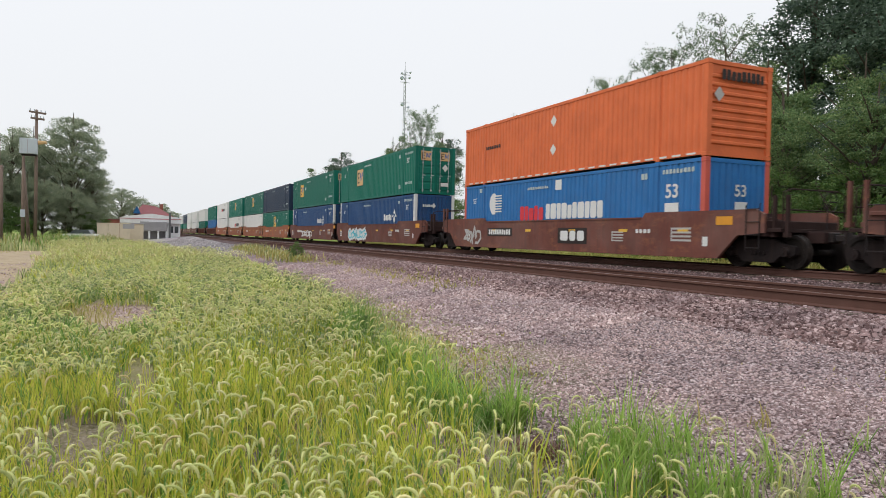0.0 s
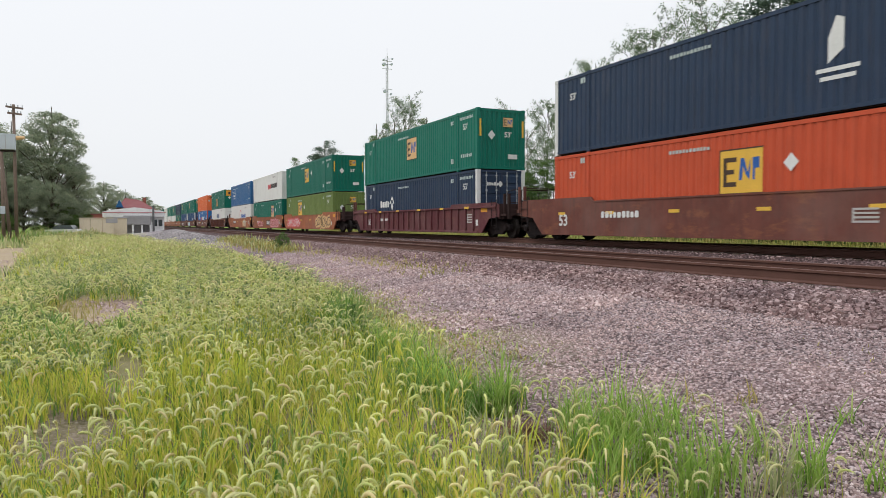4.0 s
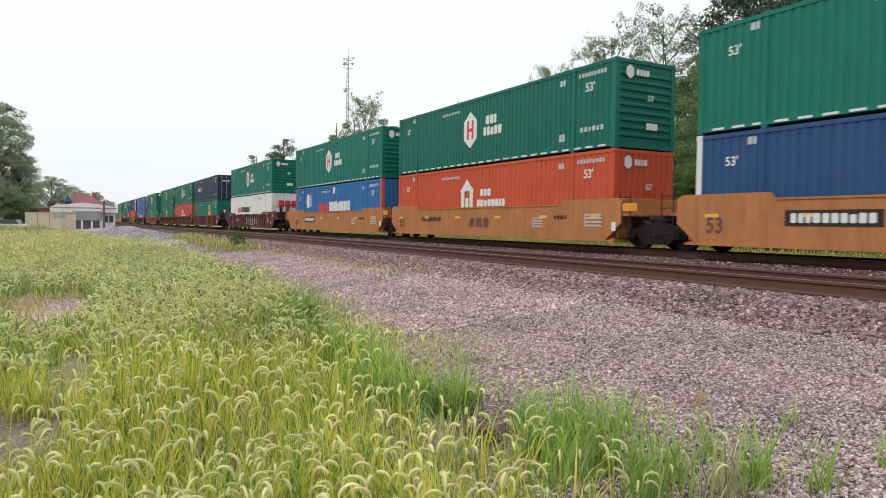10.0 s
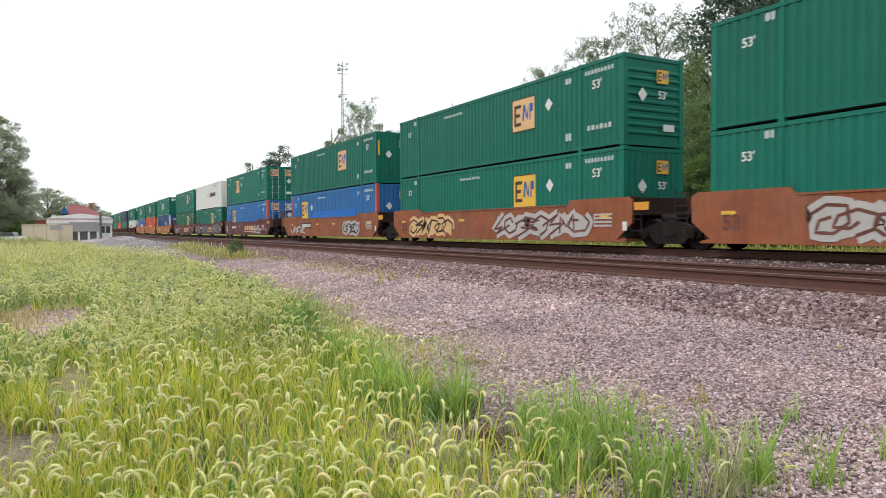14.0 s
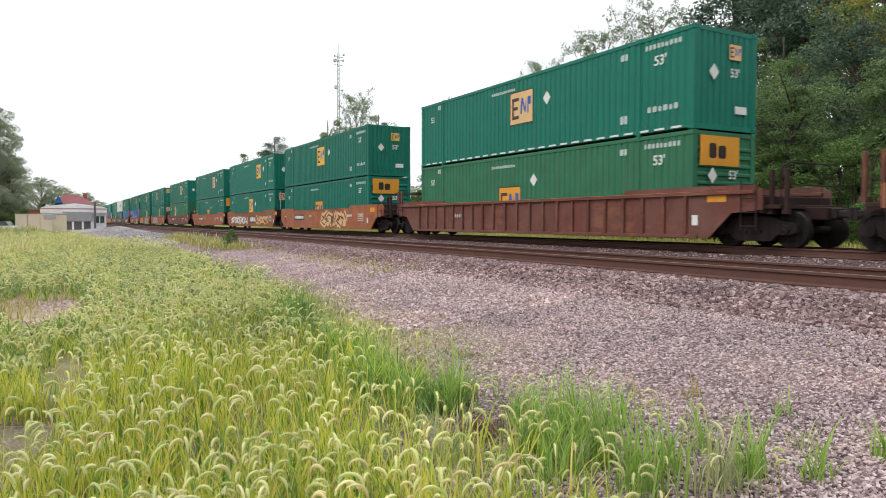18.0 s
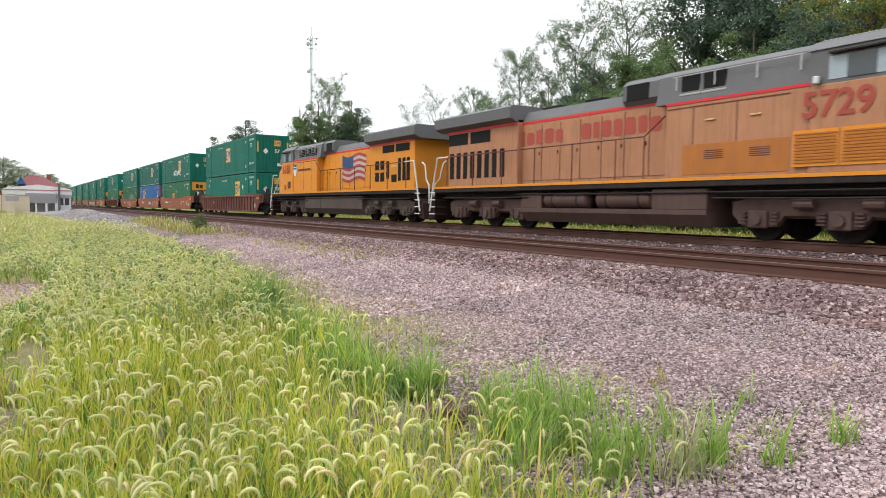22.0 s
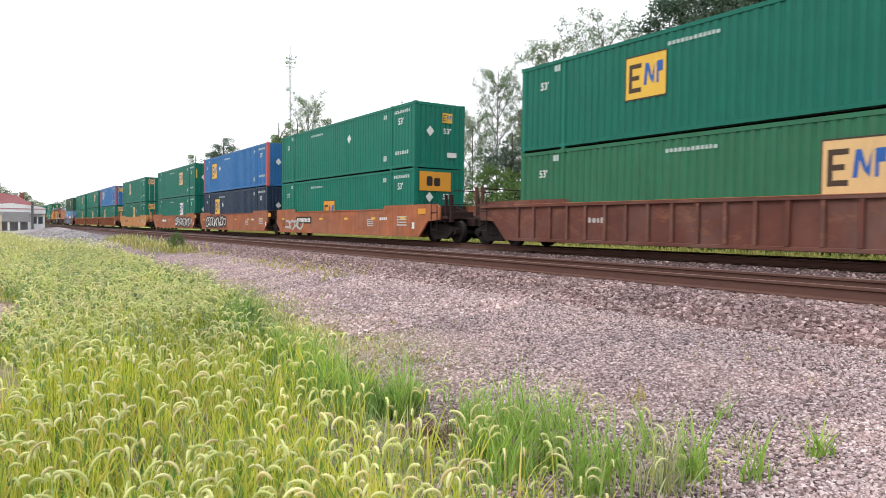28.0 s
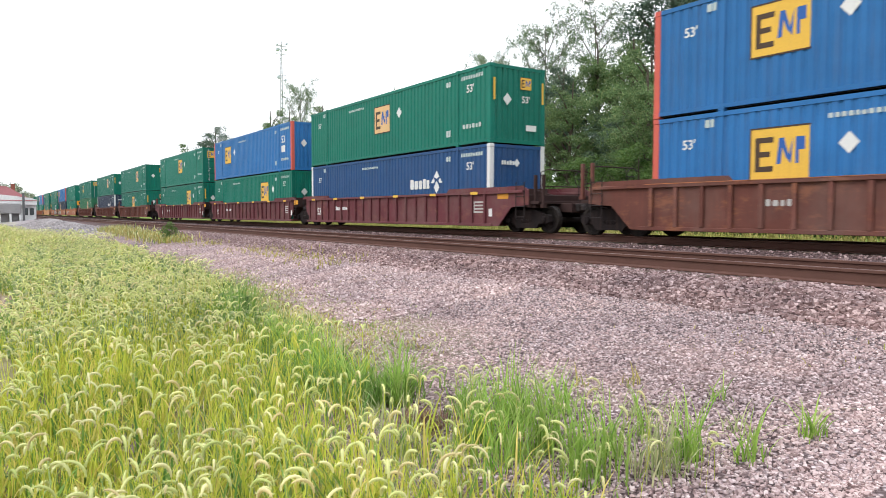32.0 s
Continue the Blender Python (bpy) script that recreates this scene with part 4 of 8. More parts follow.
def end_marks(root, brand, kind, rg):
    if brand in ("yel", "tan", "ora", "wht", "plain"):
        col = {"ora": MORA, "wht": MWHITE}.get(brand, MYEL if rg.random() < 0.5 else MTAN)
        if brand == "ora":
            logo("wideplate", [rect(-0.82, -0.42, 0.82, 0.42)], MORA, "sign_plate", root, -0.25, 2.32, 0.018, "end", "wide orange sign plate")
            logo("widebar", word(0.7, 0.42, 2, 35), MDARK, "sign_mark", root, -0.35, 2.32, 0.022, "end")
        elif kind == "doors":
            badge(root, -0.62, 2.32, col, 0.47, "end")
            badge(root, 0.62, 2.32, MWHITE if rg.random() < 0.3 else col, 0.44, "end")
        else:
            badge(root, 0.35, 2.25, col, 0.36, "end")
        logo("ewarn", [[(-0.2, 0), (0, -0.23), (0.2, 0), (0, 0.23)]], MWHITE, "placard", root, -0.55 if kind != "doors" else 0.62, 1.62, 0.02 if kind != "doors" else 0.045, "end", "diamond hazard placard")
        logo("esign", [rect(-0.25, -0.11, 0.25, 0.11)], MWHITE, "placard", root, 0.6, 0.62, 0.02, "end")
        if kind != "doors":
            number_53(root, 0.35, 1.65, 0.34, "end")
    elif brand == "hex" or brand == "house":
        logo("ehex", [[(0.3 * a, 0.3 * b) for a, b in HEXA]], MWHITE, "logo_plate", root, -0.75, 2.45, 0.02, "end")
        logo("ew", word(0.55, 0.2, 4, 30), MWHITE, "word_block", root, -0.2, 2.45, 0.02, "end")
        logo("esign", [rect(-0.25, -0.11, 0.25, 0.11)], MWHITE, "placard", root, 0.25, 0.75, 0.02, "end")
        number_53(root, 0.2, 1.66, 0.26, "end")
    elif brand == "diam":
        logo("ediam", word(0.6, 0.16, 5, 31), MWHITE, "word_block", root, -0.5, 2.2, 0.02, "end")
        logo("ediam2", [[(0, -0.16), (0.14, 0), (0, 0.16), (-0.14, 0)]], MWHITE, "logo_plate", root, -0.08, 2.2, 0.02, "end")
    elif brand == "stack":
        number_53(root, 0.1, 1.9, 0.5, "end")
        logo("esq", [rect(-0.25, -0.16, 0.25, 0.16)], MWHITE, "placard", root, 0.1, 1.42, 0.02, "end")
    elif brand == "xred":
        logo("exr", word(1.6, 0.6, 3, 32, gap=0.12), MRED, "word_block", root, 0.1, 1.95, 0.07, "end")
    elif brand == "xpale":
        logo("exd", word(1.0, 0.15, 9, 36), MDARK, "word_block", root, 0.25, 2.42, 0.07, "end")
        logo("exf", word(0.5, 0.12, 4, 37), MFADE, "word_block", root, -0.2, 2.62, 0.07, "end")
    elif brand == "slant":
        logo("esl", [[(a, -0.1), (a + 0.16, -0.1), (a + 0.22, 0.1), (a + 0.06, 0.1)] for a in (-0.5, -0.3, -0.1, 0.1, 0.3)], MDARK, "word_block", root, 0.1, 2.3, 0.02, "end")
    elif brand == "ring":
        logo("ering", word(0.8, 0.4, 3, 33), MBLUE, "word_block", root, -0.2, 2.25, 0.02, "end")
    elif brand == "arch":
        number_53(root, 0.35, 2.2, 0.55, "end")
    elif brand == "dots":
        logo("edk", word(1.7, 0.32, 9, 34), MDARK, "word_block", root, 0.05, 2.45, 0.03, "end")
        logo("ewarn", [[(-0.2, 0), (0, -0.23), (0.2, 0), (0, 0.23)]], MGREY, "placard", root, -0.9, 1.85, 0.03, "end")


TONES = {}


def container(tone, posts, brand, u, end, extra, label, seed):
    """One 53 ft container with its base at the origin and its rear end towards -y."""
    rg = random.Random(seed)
    root = tagged(new("shipping_container"), label, "container", group="containers on the train")
    pm = posts or tone
    for s in (-1, 1):
        turn = 0 if s < 0 else 180
        place("side_wall", side_mesh(tone), root, (s * WC / 2, 0, 0), (0, 0, turn))
        for y in (-6.02, 6.02):
            place("lifting_post", post_mesh(tone, "mid"), root, (s * WC / 2, y, 0), (0, 0, turn))
    for k, (x, y) in enumerate(((-1, -1), (1, -1), (1, 1), (-1, 1))):
        place("corner_post", post_mesh(pm, "corner"), root, (x * WC / 2, y * LC / 2, 0), (0, 0, 90 * k))
    place("roof", roof_mesh(tone), root)
    place("floor", floor_mesh(), root)
    for s in (-1, 1):
        turn = 0 if s < 0 else 180
        kind = end if s < 0 else "fluted"
        place("end_wall", end_mesh(tone, "frame" if kind == "doors" else kind), root, (0, s * LC / 2, 0), (0, 0, turn))
        if kind == "doors":
            for q in (-1, 1):
                door = place("door", door_mesh(tone), root, (0 if q > 0 else -(WC / 2 - 0.165), -LC / 2, 0))
                for x in (0.3, 0.85):
                    place("lock_rod", rod_mesh(), door, (x, 0, 0))
    side_marks(root, brand, u, rg, "c53" in extra)
    end_marks(root, brand, end, rg)
    if "strips" in extra:
        for x in (-1.16, 1.16):
            logo("strip", [rect(-0.05, -0.4, 0.05, 0.4)], MYEL, "reflector", root, x, 1.95, 0.03, "end")
    if "dash" in extra:
        for k in range(25):
            logo("dash", [rect(-0.19, -0.03, 0.19, 0.03)], MWHITE, "reflector", root, -7.4 + k * 0.62, 0.11, 0.014)
    if "bright" in extra:
        logo("brightpatch", [rect(-3.6, -0.5, 4.6, 0.62)], paint("bright_blue_paint", (0.012, 0.13, 0.46), 0.4, dirty=0.15), "paint_patch", root, 0.3, 0.95, 0.003)
    if "wpatch" in extra:
        logo("wpatch", [rect(-2.3, -0.4, 2.2, 0.5)], paint("pale_green_patch", (0.10, 0.22, 0.15), 0.6), "paint_patch", root, 2.2, 1.35)
    if "tag" in extra:
        graffiti(root, -WC / 2 - 0.012, -0.5, 0.6, 0.8, MWHITE, None, 4, 3.9)
    if "c53" in extra:
        number_53(root, 6.7, 1.9, 0.6)
        logo("sq53", [rect(-0.3, -0.2, 0.3, 0.2)], MWHITE, "placard", root, 6.7, 1.35)
    return root


def ribbon_mesh(name, ribbons, mat):
    me = bpy.data.meshes.new(name)
    vs, fs = [], []
    for k, (ra, rb) in enumerate(ribbons):
        s = len(vs)
        for (a, b), (c, d) in zip(ra, rb):
            vs += [(-0.0006 * k, -a, b), (-0.0006 * k, -c, d)]
        fs += [(s + 2 * i, s + 2 * i + 1, s + 2 * i + 3, s + 2 * i + 2) for i in range(len(ra) - 1)]
    me.from_pydata(vs, [], fs)
    me.materials.append(mat)
    me.update()
    return me


def graffiti(root, x, u0, z0, height, mat, under, seed, width, thick=0.16):
    """A sprayed piece: an uneven fill under crowded bent strokes, which spell nothing."""
    rg = random.Random(seed)
    tight = under is MSLATE
    n = max(4, int(width / (0.34 if tight else 0.62)))
    thick = 0.11 if tight else thick

    def strokes(w):
        polys = []
        for k in range(n):
            cx, cz = (k + 0.5) * width / n + rg.uniform(-0.1, 0.1), height / 2 + rg.uniform(-0.06, 0.06)
            rx, rz = width / n * rg.uniform(0.6, 0.85), height * (rg.uniform(0.36, 0.46) if tight else rg.uniform(0.28, 0.38))
            lean = rg.uniform(0.05, 0.35)
            if rg.random() < 0.5:
                knots = [(rg.uniform(-1, -0.4), -1), (rg.uniform(-0.9, -0.2), 1), (rg.uniform(-0.2, 0.4), rg.uniform(-0.6, 0.1)), (rg.uniform(0.3, 1), 1), (rg.uniform(0.4, 1), -1)]
            else:
                knots = [(0.9, 0.7), (0.1, 1.0), (-0.8, 0.5), (-0.7, -0.6), (0.1, -1.0), (0.9, -0.6), (0.6, 0.1), (0.0, 0.1)][: rg.choice((6, 7, 8))]
            turn, flip = rg.uniform(-0.3, 0.3) if tight else rg.uniform(0.4, 5.9), rg.choice((-1, 1))
            knots = [(a * math.cos(turn) - b * math.sin(turn) * flip, a * math.sin(turn) + b * math.cos(turn) * flip) for a, b in knots]
            pts = []
            for (a, b), (c, d) in zip(knots, knots[1:]):
                for q in range(3):
                    f = q / 3
                    pts.append((cx + rx * (a + (c - a) * f) + lean * rz * (b + (d - b) * f), cz + rz * (b + (d - b) * f)))
            pts.append((cx + rx * knots[-1][0] + lean * rz * knots[-1][1], cz + rz * knots[-1][1]))
            ring_a, ring_b = [], []
            for q, (a, b) in enumerate(pts):
                (c, d), (e, f) = pts[max(q - 1, 0)], pts[min(q + 1, len(pts) - 1)]
                ln = math.hypot(e - c, f - d) or 1e-6
                nx, nz = -(f - d) / ln * w, (e - c) / ln * w
                ring_a.append((a + nx, b + nz))
                ring_b.append((a - nx, b - nz))
            polys.append((ring_a, ring_b))
        return polys
    if under:
        m = int(width * 5)
        top = [(width * k / m, height * (0.86 + 0.14 * math.sin(k * 1.9 + seed) * rg.uniform(0.5, 1))) for k in range(m + 1)]
        low = [(width * k / m, height * (0.12 + 0.11 * math.sin(k * 1.3 + 2 * seed) * rg.uniform(0.5, 1))) for k in range(m + 1)]
        place("graffiti_field", ribbon_mesh("graffiti_field", [(top, low)], under), root, (x + 0.002, -u0, z0), label="sprayed graffiti field")
    state = rg.getstate()
    if under:
        place("graffiti_fill", ribbon_mesh("graffiti_fill", strokes(thick * 1.25), under), root, (x, -u0, z0), label="sprayed graffiti")
    rg.setstate(state)
    place("graffiti", ribbon_mesh("graffiti", strokes(thick * (0.17 if tight else 0.26) if under else thick * 0.4), mat), root, (x - 0.004, -u0, z0), label="sprayed graffiti")

# ---- well cars ----


def wheelset_mesh(r=0.457):
    """Two wheels on an axle with its journals, turned as one piece."""
    def make():
        half = [(0.0, 0.09), (0.66, 0.09), (0.69, 0.12), (0.69, r + 0.026), (0.72, r + 0.026), (0.72, r), (0.85, r - 0.005), (0.85, r * 0.80), (0.82, r * 0.72), (0.82, 0.2), (0.88, 0.17), (0.88, 0.10), (1.10, 0.10), (1.10, 0.0)]
        prof = [(-x, q) for x, q in half[::-1]] + half[1:]
        n, vs, fs = 24, [], []
        for x, q in prof:
            for k in range(n):
                a = math.tau * k / n
                vs.append((x, max(q, 0.001) * math.cos(a), max(q, 0.001) * math.sin(a)))
        for i in range(len(prof) - 1):
            for k in range(n):
                fs.append((i * n + k, i * n + (k + 1) % n, (i + 1) * n + (k + 1) % n, (i + 1) * n + k))
        return raw_mesh("wheelset", vs, fs, [WHEEL])
    return cached(("wheelset", r), make)


def truck(parent, y):
    t = place("truck", cached("bolster", lambda: bm_mesh("bolster", box(box(bmesh.new(), -1.02, 1.02, -0.22, 0.22, 0.42, 0.68, 0.03), -0.35, 0.35, -0.3, 0.3, 0.68, 0.95, 0.02), TRUCK)), parent, (0, y, 0))

    def frame_mesh():
        bm = bmesh.new()
        prism(bm, [(-1.17, 0.60), (-1.17, 0.40), (-0.98, 0.31), (-0.72, 0.36), (-0.50, 0.17), (0.50, 0.17), (0.72, 0.36), (0.98, 0.31), (1.17, 0.40), (1.17, 0.60), (0.85, 0.66), (0.45, 0.80), (-0.45, 0.80), (-0.85, 0.66)], -0.07, 0.07)
        for s in (-1, 1):
            disc(bm, -0.17, -0.07, s * 0.89, 0.457, 0.13, 12)
            disc(bm, -0.19, -0.17, s * 0.89, 0.457, 0.06, 6)
        for k in range(4):
            disc(bm, -0.11, -0.07, -0.21 + 0.14 * k, 0.42, 0.055, 8)
        return bm_mesh("side_frame", bm, TRUCK)
    for s in (-1, 1):
        place("side_frame", cached("side_frame", frame_mesh), t, (s * 1.03, 0, 0), (0, 0, 0 if s < 0 else 180))
        place("wheelset", wheelset_mesh(), t, (0, s * 0.89, 0.457))
    return t


def side_plate(tone, style, front, rear):
    """The upright side of a well; front and rear: how far it runs past the middle."""
    def make():
        bm = bmesh.new()

        def end(e, s):
            if e > 9.5:
                return [(s * 8.75, 0.22), (s * 9.45, 0.88), (s * e, 0.96), (s * e, 1.46), (s * (e - 0.3), 1.60), (s * 5.7, 1.60), (s * 5.55, 1.44)]
            return [(s * (e - 0.75), 0.22), (s * (e - 0.1), 0.72), (s * e, 0.80), (s * e, 1.50), (s * (e - 0.2), 1.60), (s * 5.7, 1.60), (s * 5.55, 1.44)]
        if style == "smooth":
            prism(bm, end(rear, -1) + end(front, 1)[::-1], -0.045, 0.045)
            box(bm, -0.07, 0.06, -5.5, 5.5, 1.40, 1.45)
            box(bm, -0.06, 0.06, -8.3, 8.3, 0.215, 0.27)
        else:
            prism(bm, end(rear, -1) + end(front, 1)[::-1], -0.02, 0.02)
            box(bm, -0.10, 0.06, -rear + 0.2, front - 0.2, 1.36, 1.455, 0.012)
            box(bm, -0.08, 0.06, -8.4, 8.4, 0.205, 0.31, 0.012)
            for s in (-1, 1):
                prism(bm, [(s * 5.6, 1.455), (s * 8.9, 1.455), (s * 8.7, 1.60), (s * 5.75, 1.60)], -0.10, 0.05)
        return bm_mesh("well_side", bm, tone)
    return cached(("well", tone.name, style, front, rear), make)


def rib_mesh(tone):
    return cached(("rib", tone.name), lambda: bm_mesh("rib", box(bmesh.new(), -0.095, -0.02, -0.055, 0.055, 0.31, 1.36, 0.01), tone))


def platform_mesh(tone, e, reach):
    def make():
        bm = bmesh.new()
        box(bm, -1.38, 1.38, 8.25, e, 1.02, 1.12, 0.01)
        box(bm, -1.30, 1.30, 8.2, 8.32, 0.35, 1.60, 0.01)
        box(bm, -0.34, 0.34, 8.3, reach - 0.45, 0.70, 1.02, 0.02)
        if e > 9.5:
            box(bm, -1.42, 1.42, e - 0.12, e, 0.86, 1.30, 0.02)
            for x in (-0.75, 0.75):
                prism(bm, [(8.3, 1.12), (e - 0.2, 1.12), (8.3, 1.55)], x - 0.03, x + 0.03)
        return bm_mesh("end_platform", bm, tone if tone in (RUST, YTAN, TAN) else ENDSHADE)
    return cached(("plat", tone.name, e, reach), make)


def coupler_mesh():
    def make():
        bm = bmesh.new()
        box(bm, -0.16, 0.16, -0.55, 0.0, 0.72, 1.0, 0.03)
        box(bm, -0.10, 0.10, 0.0, 0.28, 0.76, 0.94, 0.03)
        prism(bm, [(-0.18, 0.26), (-0.05, 0.46), (0.10, 0.48), (0.16, 0.34), (0.04, 0.26)], 0.70, 1.0, "Z")
        return bm_mesh("coupler", bm, STEEL)
    return cached("coupler", make)


def upright_mesh(mat):
    return cached(("upright", mat.name), lambda: bm_mesh("upright_post", box(box(bmesh.new(), -0.055, 0.055, -0.045, 0.045, 1.1, 2.2, 0.01), -0.08, 0.08, -0.07, 0.07, 1.1, 1.22), mat))


def rung_mesh():
    def make():
        bm = bmesh.new()
        for z in (0.55, 0.9, 1.25, 1.6):
            tube(bm, [(-0.04, -0.22, z), (-0.04, 0.22, z)], 0.014, 5)
        for y in (-0.22, 0.22):
            tube(bm, [(0, y, 0.45), (-0.04, y, 0.5), (-0.04, y, 1.7), (0, y, 1.75)], 0.016, 5)
        return bm_mesh("ladder", bm, STEEL)
    return cached("ladder", make)


def brake_mesh():
    """A hand brake: staff, spokes and rim as one bent rod."""
    def make():
        rim = [(0.28 * math.cos(math.tau * k / 12), -0.1, 1.85 + 0.28 * math.sin(math.tau * k / 12)) for k in range(13)]
        hub = (0.0, -0.1, 1.85)
        return bm_mesh("brake_wheel", tube(bmesh.new(), [(0, 0, 1.1), (0, -0.02, 1.8), hub] + rim + [hub, rim[6], hub, rim[3]], 0.018, 5), STEEL)
    return cached("brake", make)


def crossover_mesh(tone):
    def make():
        bm = bmesh.new()
        tube(bm, [(-1.2, 0, 1.1), (-1.2, 0, 2.05), (-0.9, 0, 2.15), (0.9, 0, 2.15), (1.2, 0, 2.05), (1.2, 0, 1.1)], 0.022, 5)
        tube(bm, [(-1.2, 0, 1.6), (1.2, 0, 1.6)], 0.018, 5)
        return bm_mesh("handrail", bm, tone)
    return cached(("cross", tone.name), make)


def sdecal(root, key, polys, mat, u, v, name, x=-1.476, label=""):
    me = cached(("sd", key, mat.name), lambda: decal_mesh(name, polys, mat))
    place(name, me, root, (x, -u, v), label=label)


def well_car(style, tone, ends, spec, label, seed):
    """One well. ends: (front, rear), each 'c' with a coupler or 'a' joined to the next well over a shared truck, with the half pitch."""
    rg = random.Random(seed)
    root = tagged(new("well_car"), label, "freight car", group="cars of the train")
    lens = []
    for s, (kind, reach) in ((1, ends[0]), (-1, ends[1])):
        e = (10.35 if reach > 11 else 9.6) if kind == "c" else 8.6
        lens.append(e)
        turn = 0 if s > 0 else 180
        place("end_platform", platform_mesh(tone, e if kind == "c" else 8.9, reach if kind == "c" else 9.9), root, (0, 0, 0), (0, 0, turn))
        if kind == "c":
            truck(root, s * min(9.85, reach - 1.75))
            place("coupler", coupler_mesh(), root, (0, s * (reach - 0.32), 0), (0, 0, turn))
            place("handrail", crossover_mesh(ENDSHADE), root, (0, s * (e + 0.35), -0.02), (0, 0, turn))
            place("step_beam", cached(("beam", tone.name), lambda: bm_mesh("step_beam", box(bmesh.new(), -1.35, 1.35, -0.3, 0.12, 0.98, 1.08, 0.01), ENDSHADE)), root, (0, s * (e + 0.3), 0), (0, 0, turn))
            if "bare" not in spec or s < 0:
                for y in (0.1, 0.5):
                    place("upright_post", upright_mesh(tone if tone in (RUST, YTAN) else ENDSHADE if s < 0 else BROWN), root, (-1.2, s * (e + y), 0.0 if s > 0 else -0.25))
            place("ladder", rung_mesh(), root, (-1.46, s * (e - 0.35), 0))
            place("brake_wheel", brake_mesh(), root, (0.75, s * (e + 0.15), 0), (0, 0, 180 if s > 0 else 0))
        elif s < 0:
            truck(root, -reach)
            place("ladder", rung_mesh(), root, (-1.40, -8.75, 0))
            place("ladder", rung_mesh(), root, (-1.40, -reach - 0.75, 0))
            place("joint", cached("joint", lambda: bm_mesh("joint", box(box(bmesh.new(), -0.4, 0.4, -0.9, 0.9, 0.72, 1.0, 0.05), -1.1, 1.1, -0.3, 0.3, 0.9, 1.05, 0.02), STEEL)), root, (0, -reach, 0))
    for s in (-1, 1):
        place("well_side", side_plate(tone, style, *(lens if s < 0 else lens[::-1])), root, (s * 1.42, 0, 0), (0, 0, 0 if s < 0 else 180))
        if style == "ribbed":
            if tone in (BROWN, RUST):
                place("worn_rail", cached("worn_rail", lambda: bm_mesh("worn_rail", box(bmesh.new(), -0.104, 0.02, -8.2, 8.2, 1.452, 1.472, 0.004), WORN)), root, (s * 1.42, 0, 0), (0, 0, 0 if s < 0 else 180), "worn rust-orange top edge")
            for k in range(21):
                place("rib", rib_mesh(tone), root, (s * 1.42, -8.0 + k * 0.8, 0), (0, 0, 0 if s < 0 else 180))
    place("well_floor", cached(("wf", tone.name), lambda: bm_mesh("well_floor", box(box(box(bmesh.new(), -1.4, 1.4, -8.3, 8.3, 0.22, 0.30), -1.36, 1.36, -8.2, -6.6, 0.30, 0.34), -1.36, 1.36, 6.6, 8.2, 0.30, 0.34), tone)), root)
    car_marks(root, style, spec, rg, tone)
    return root


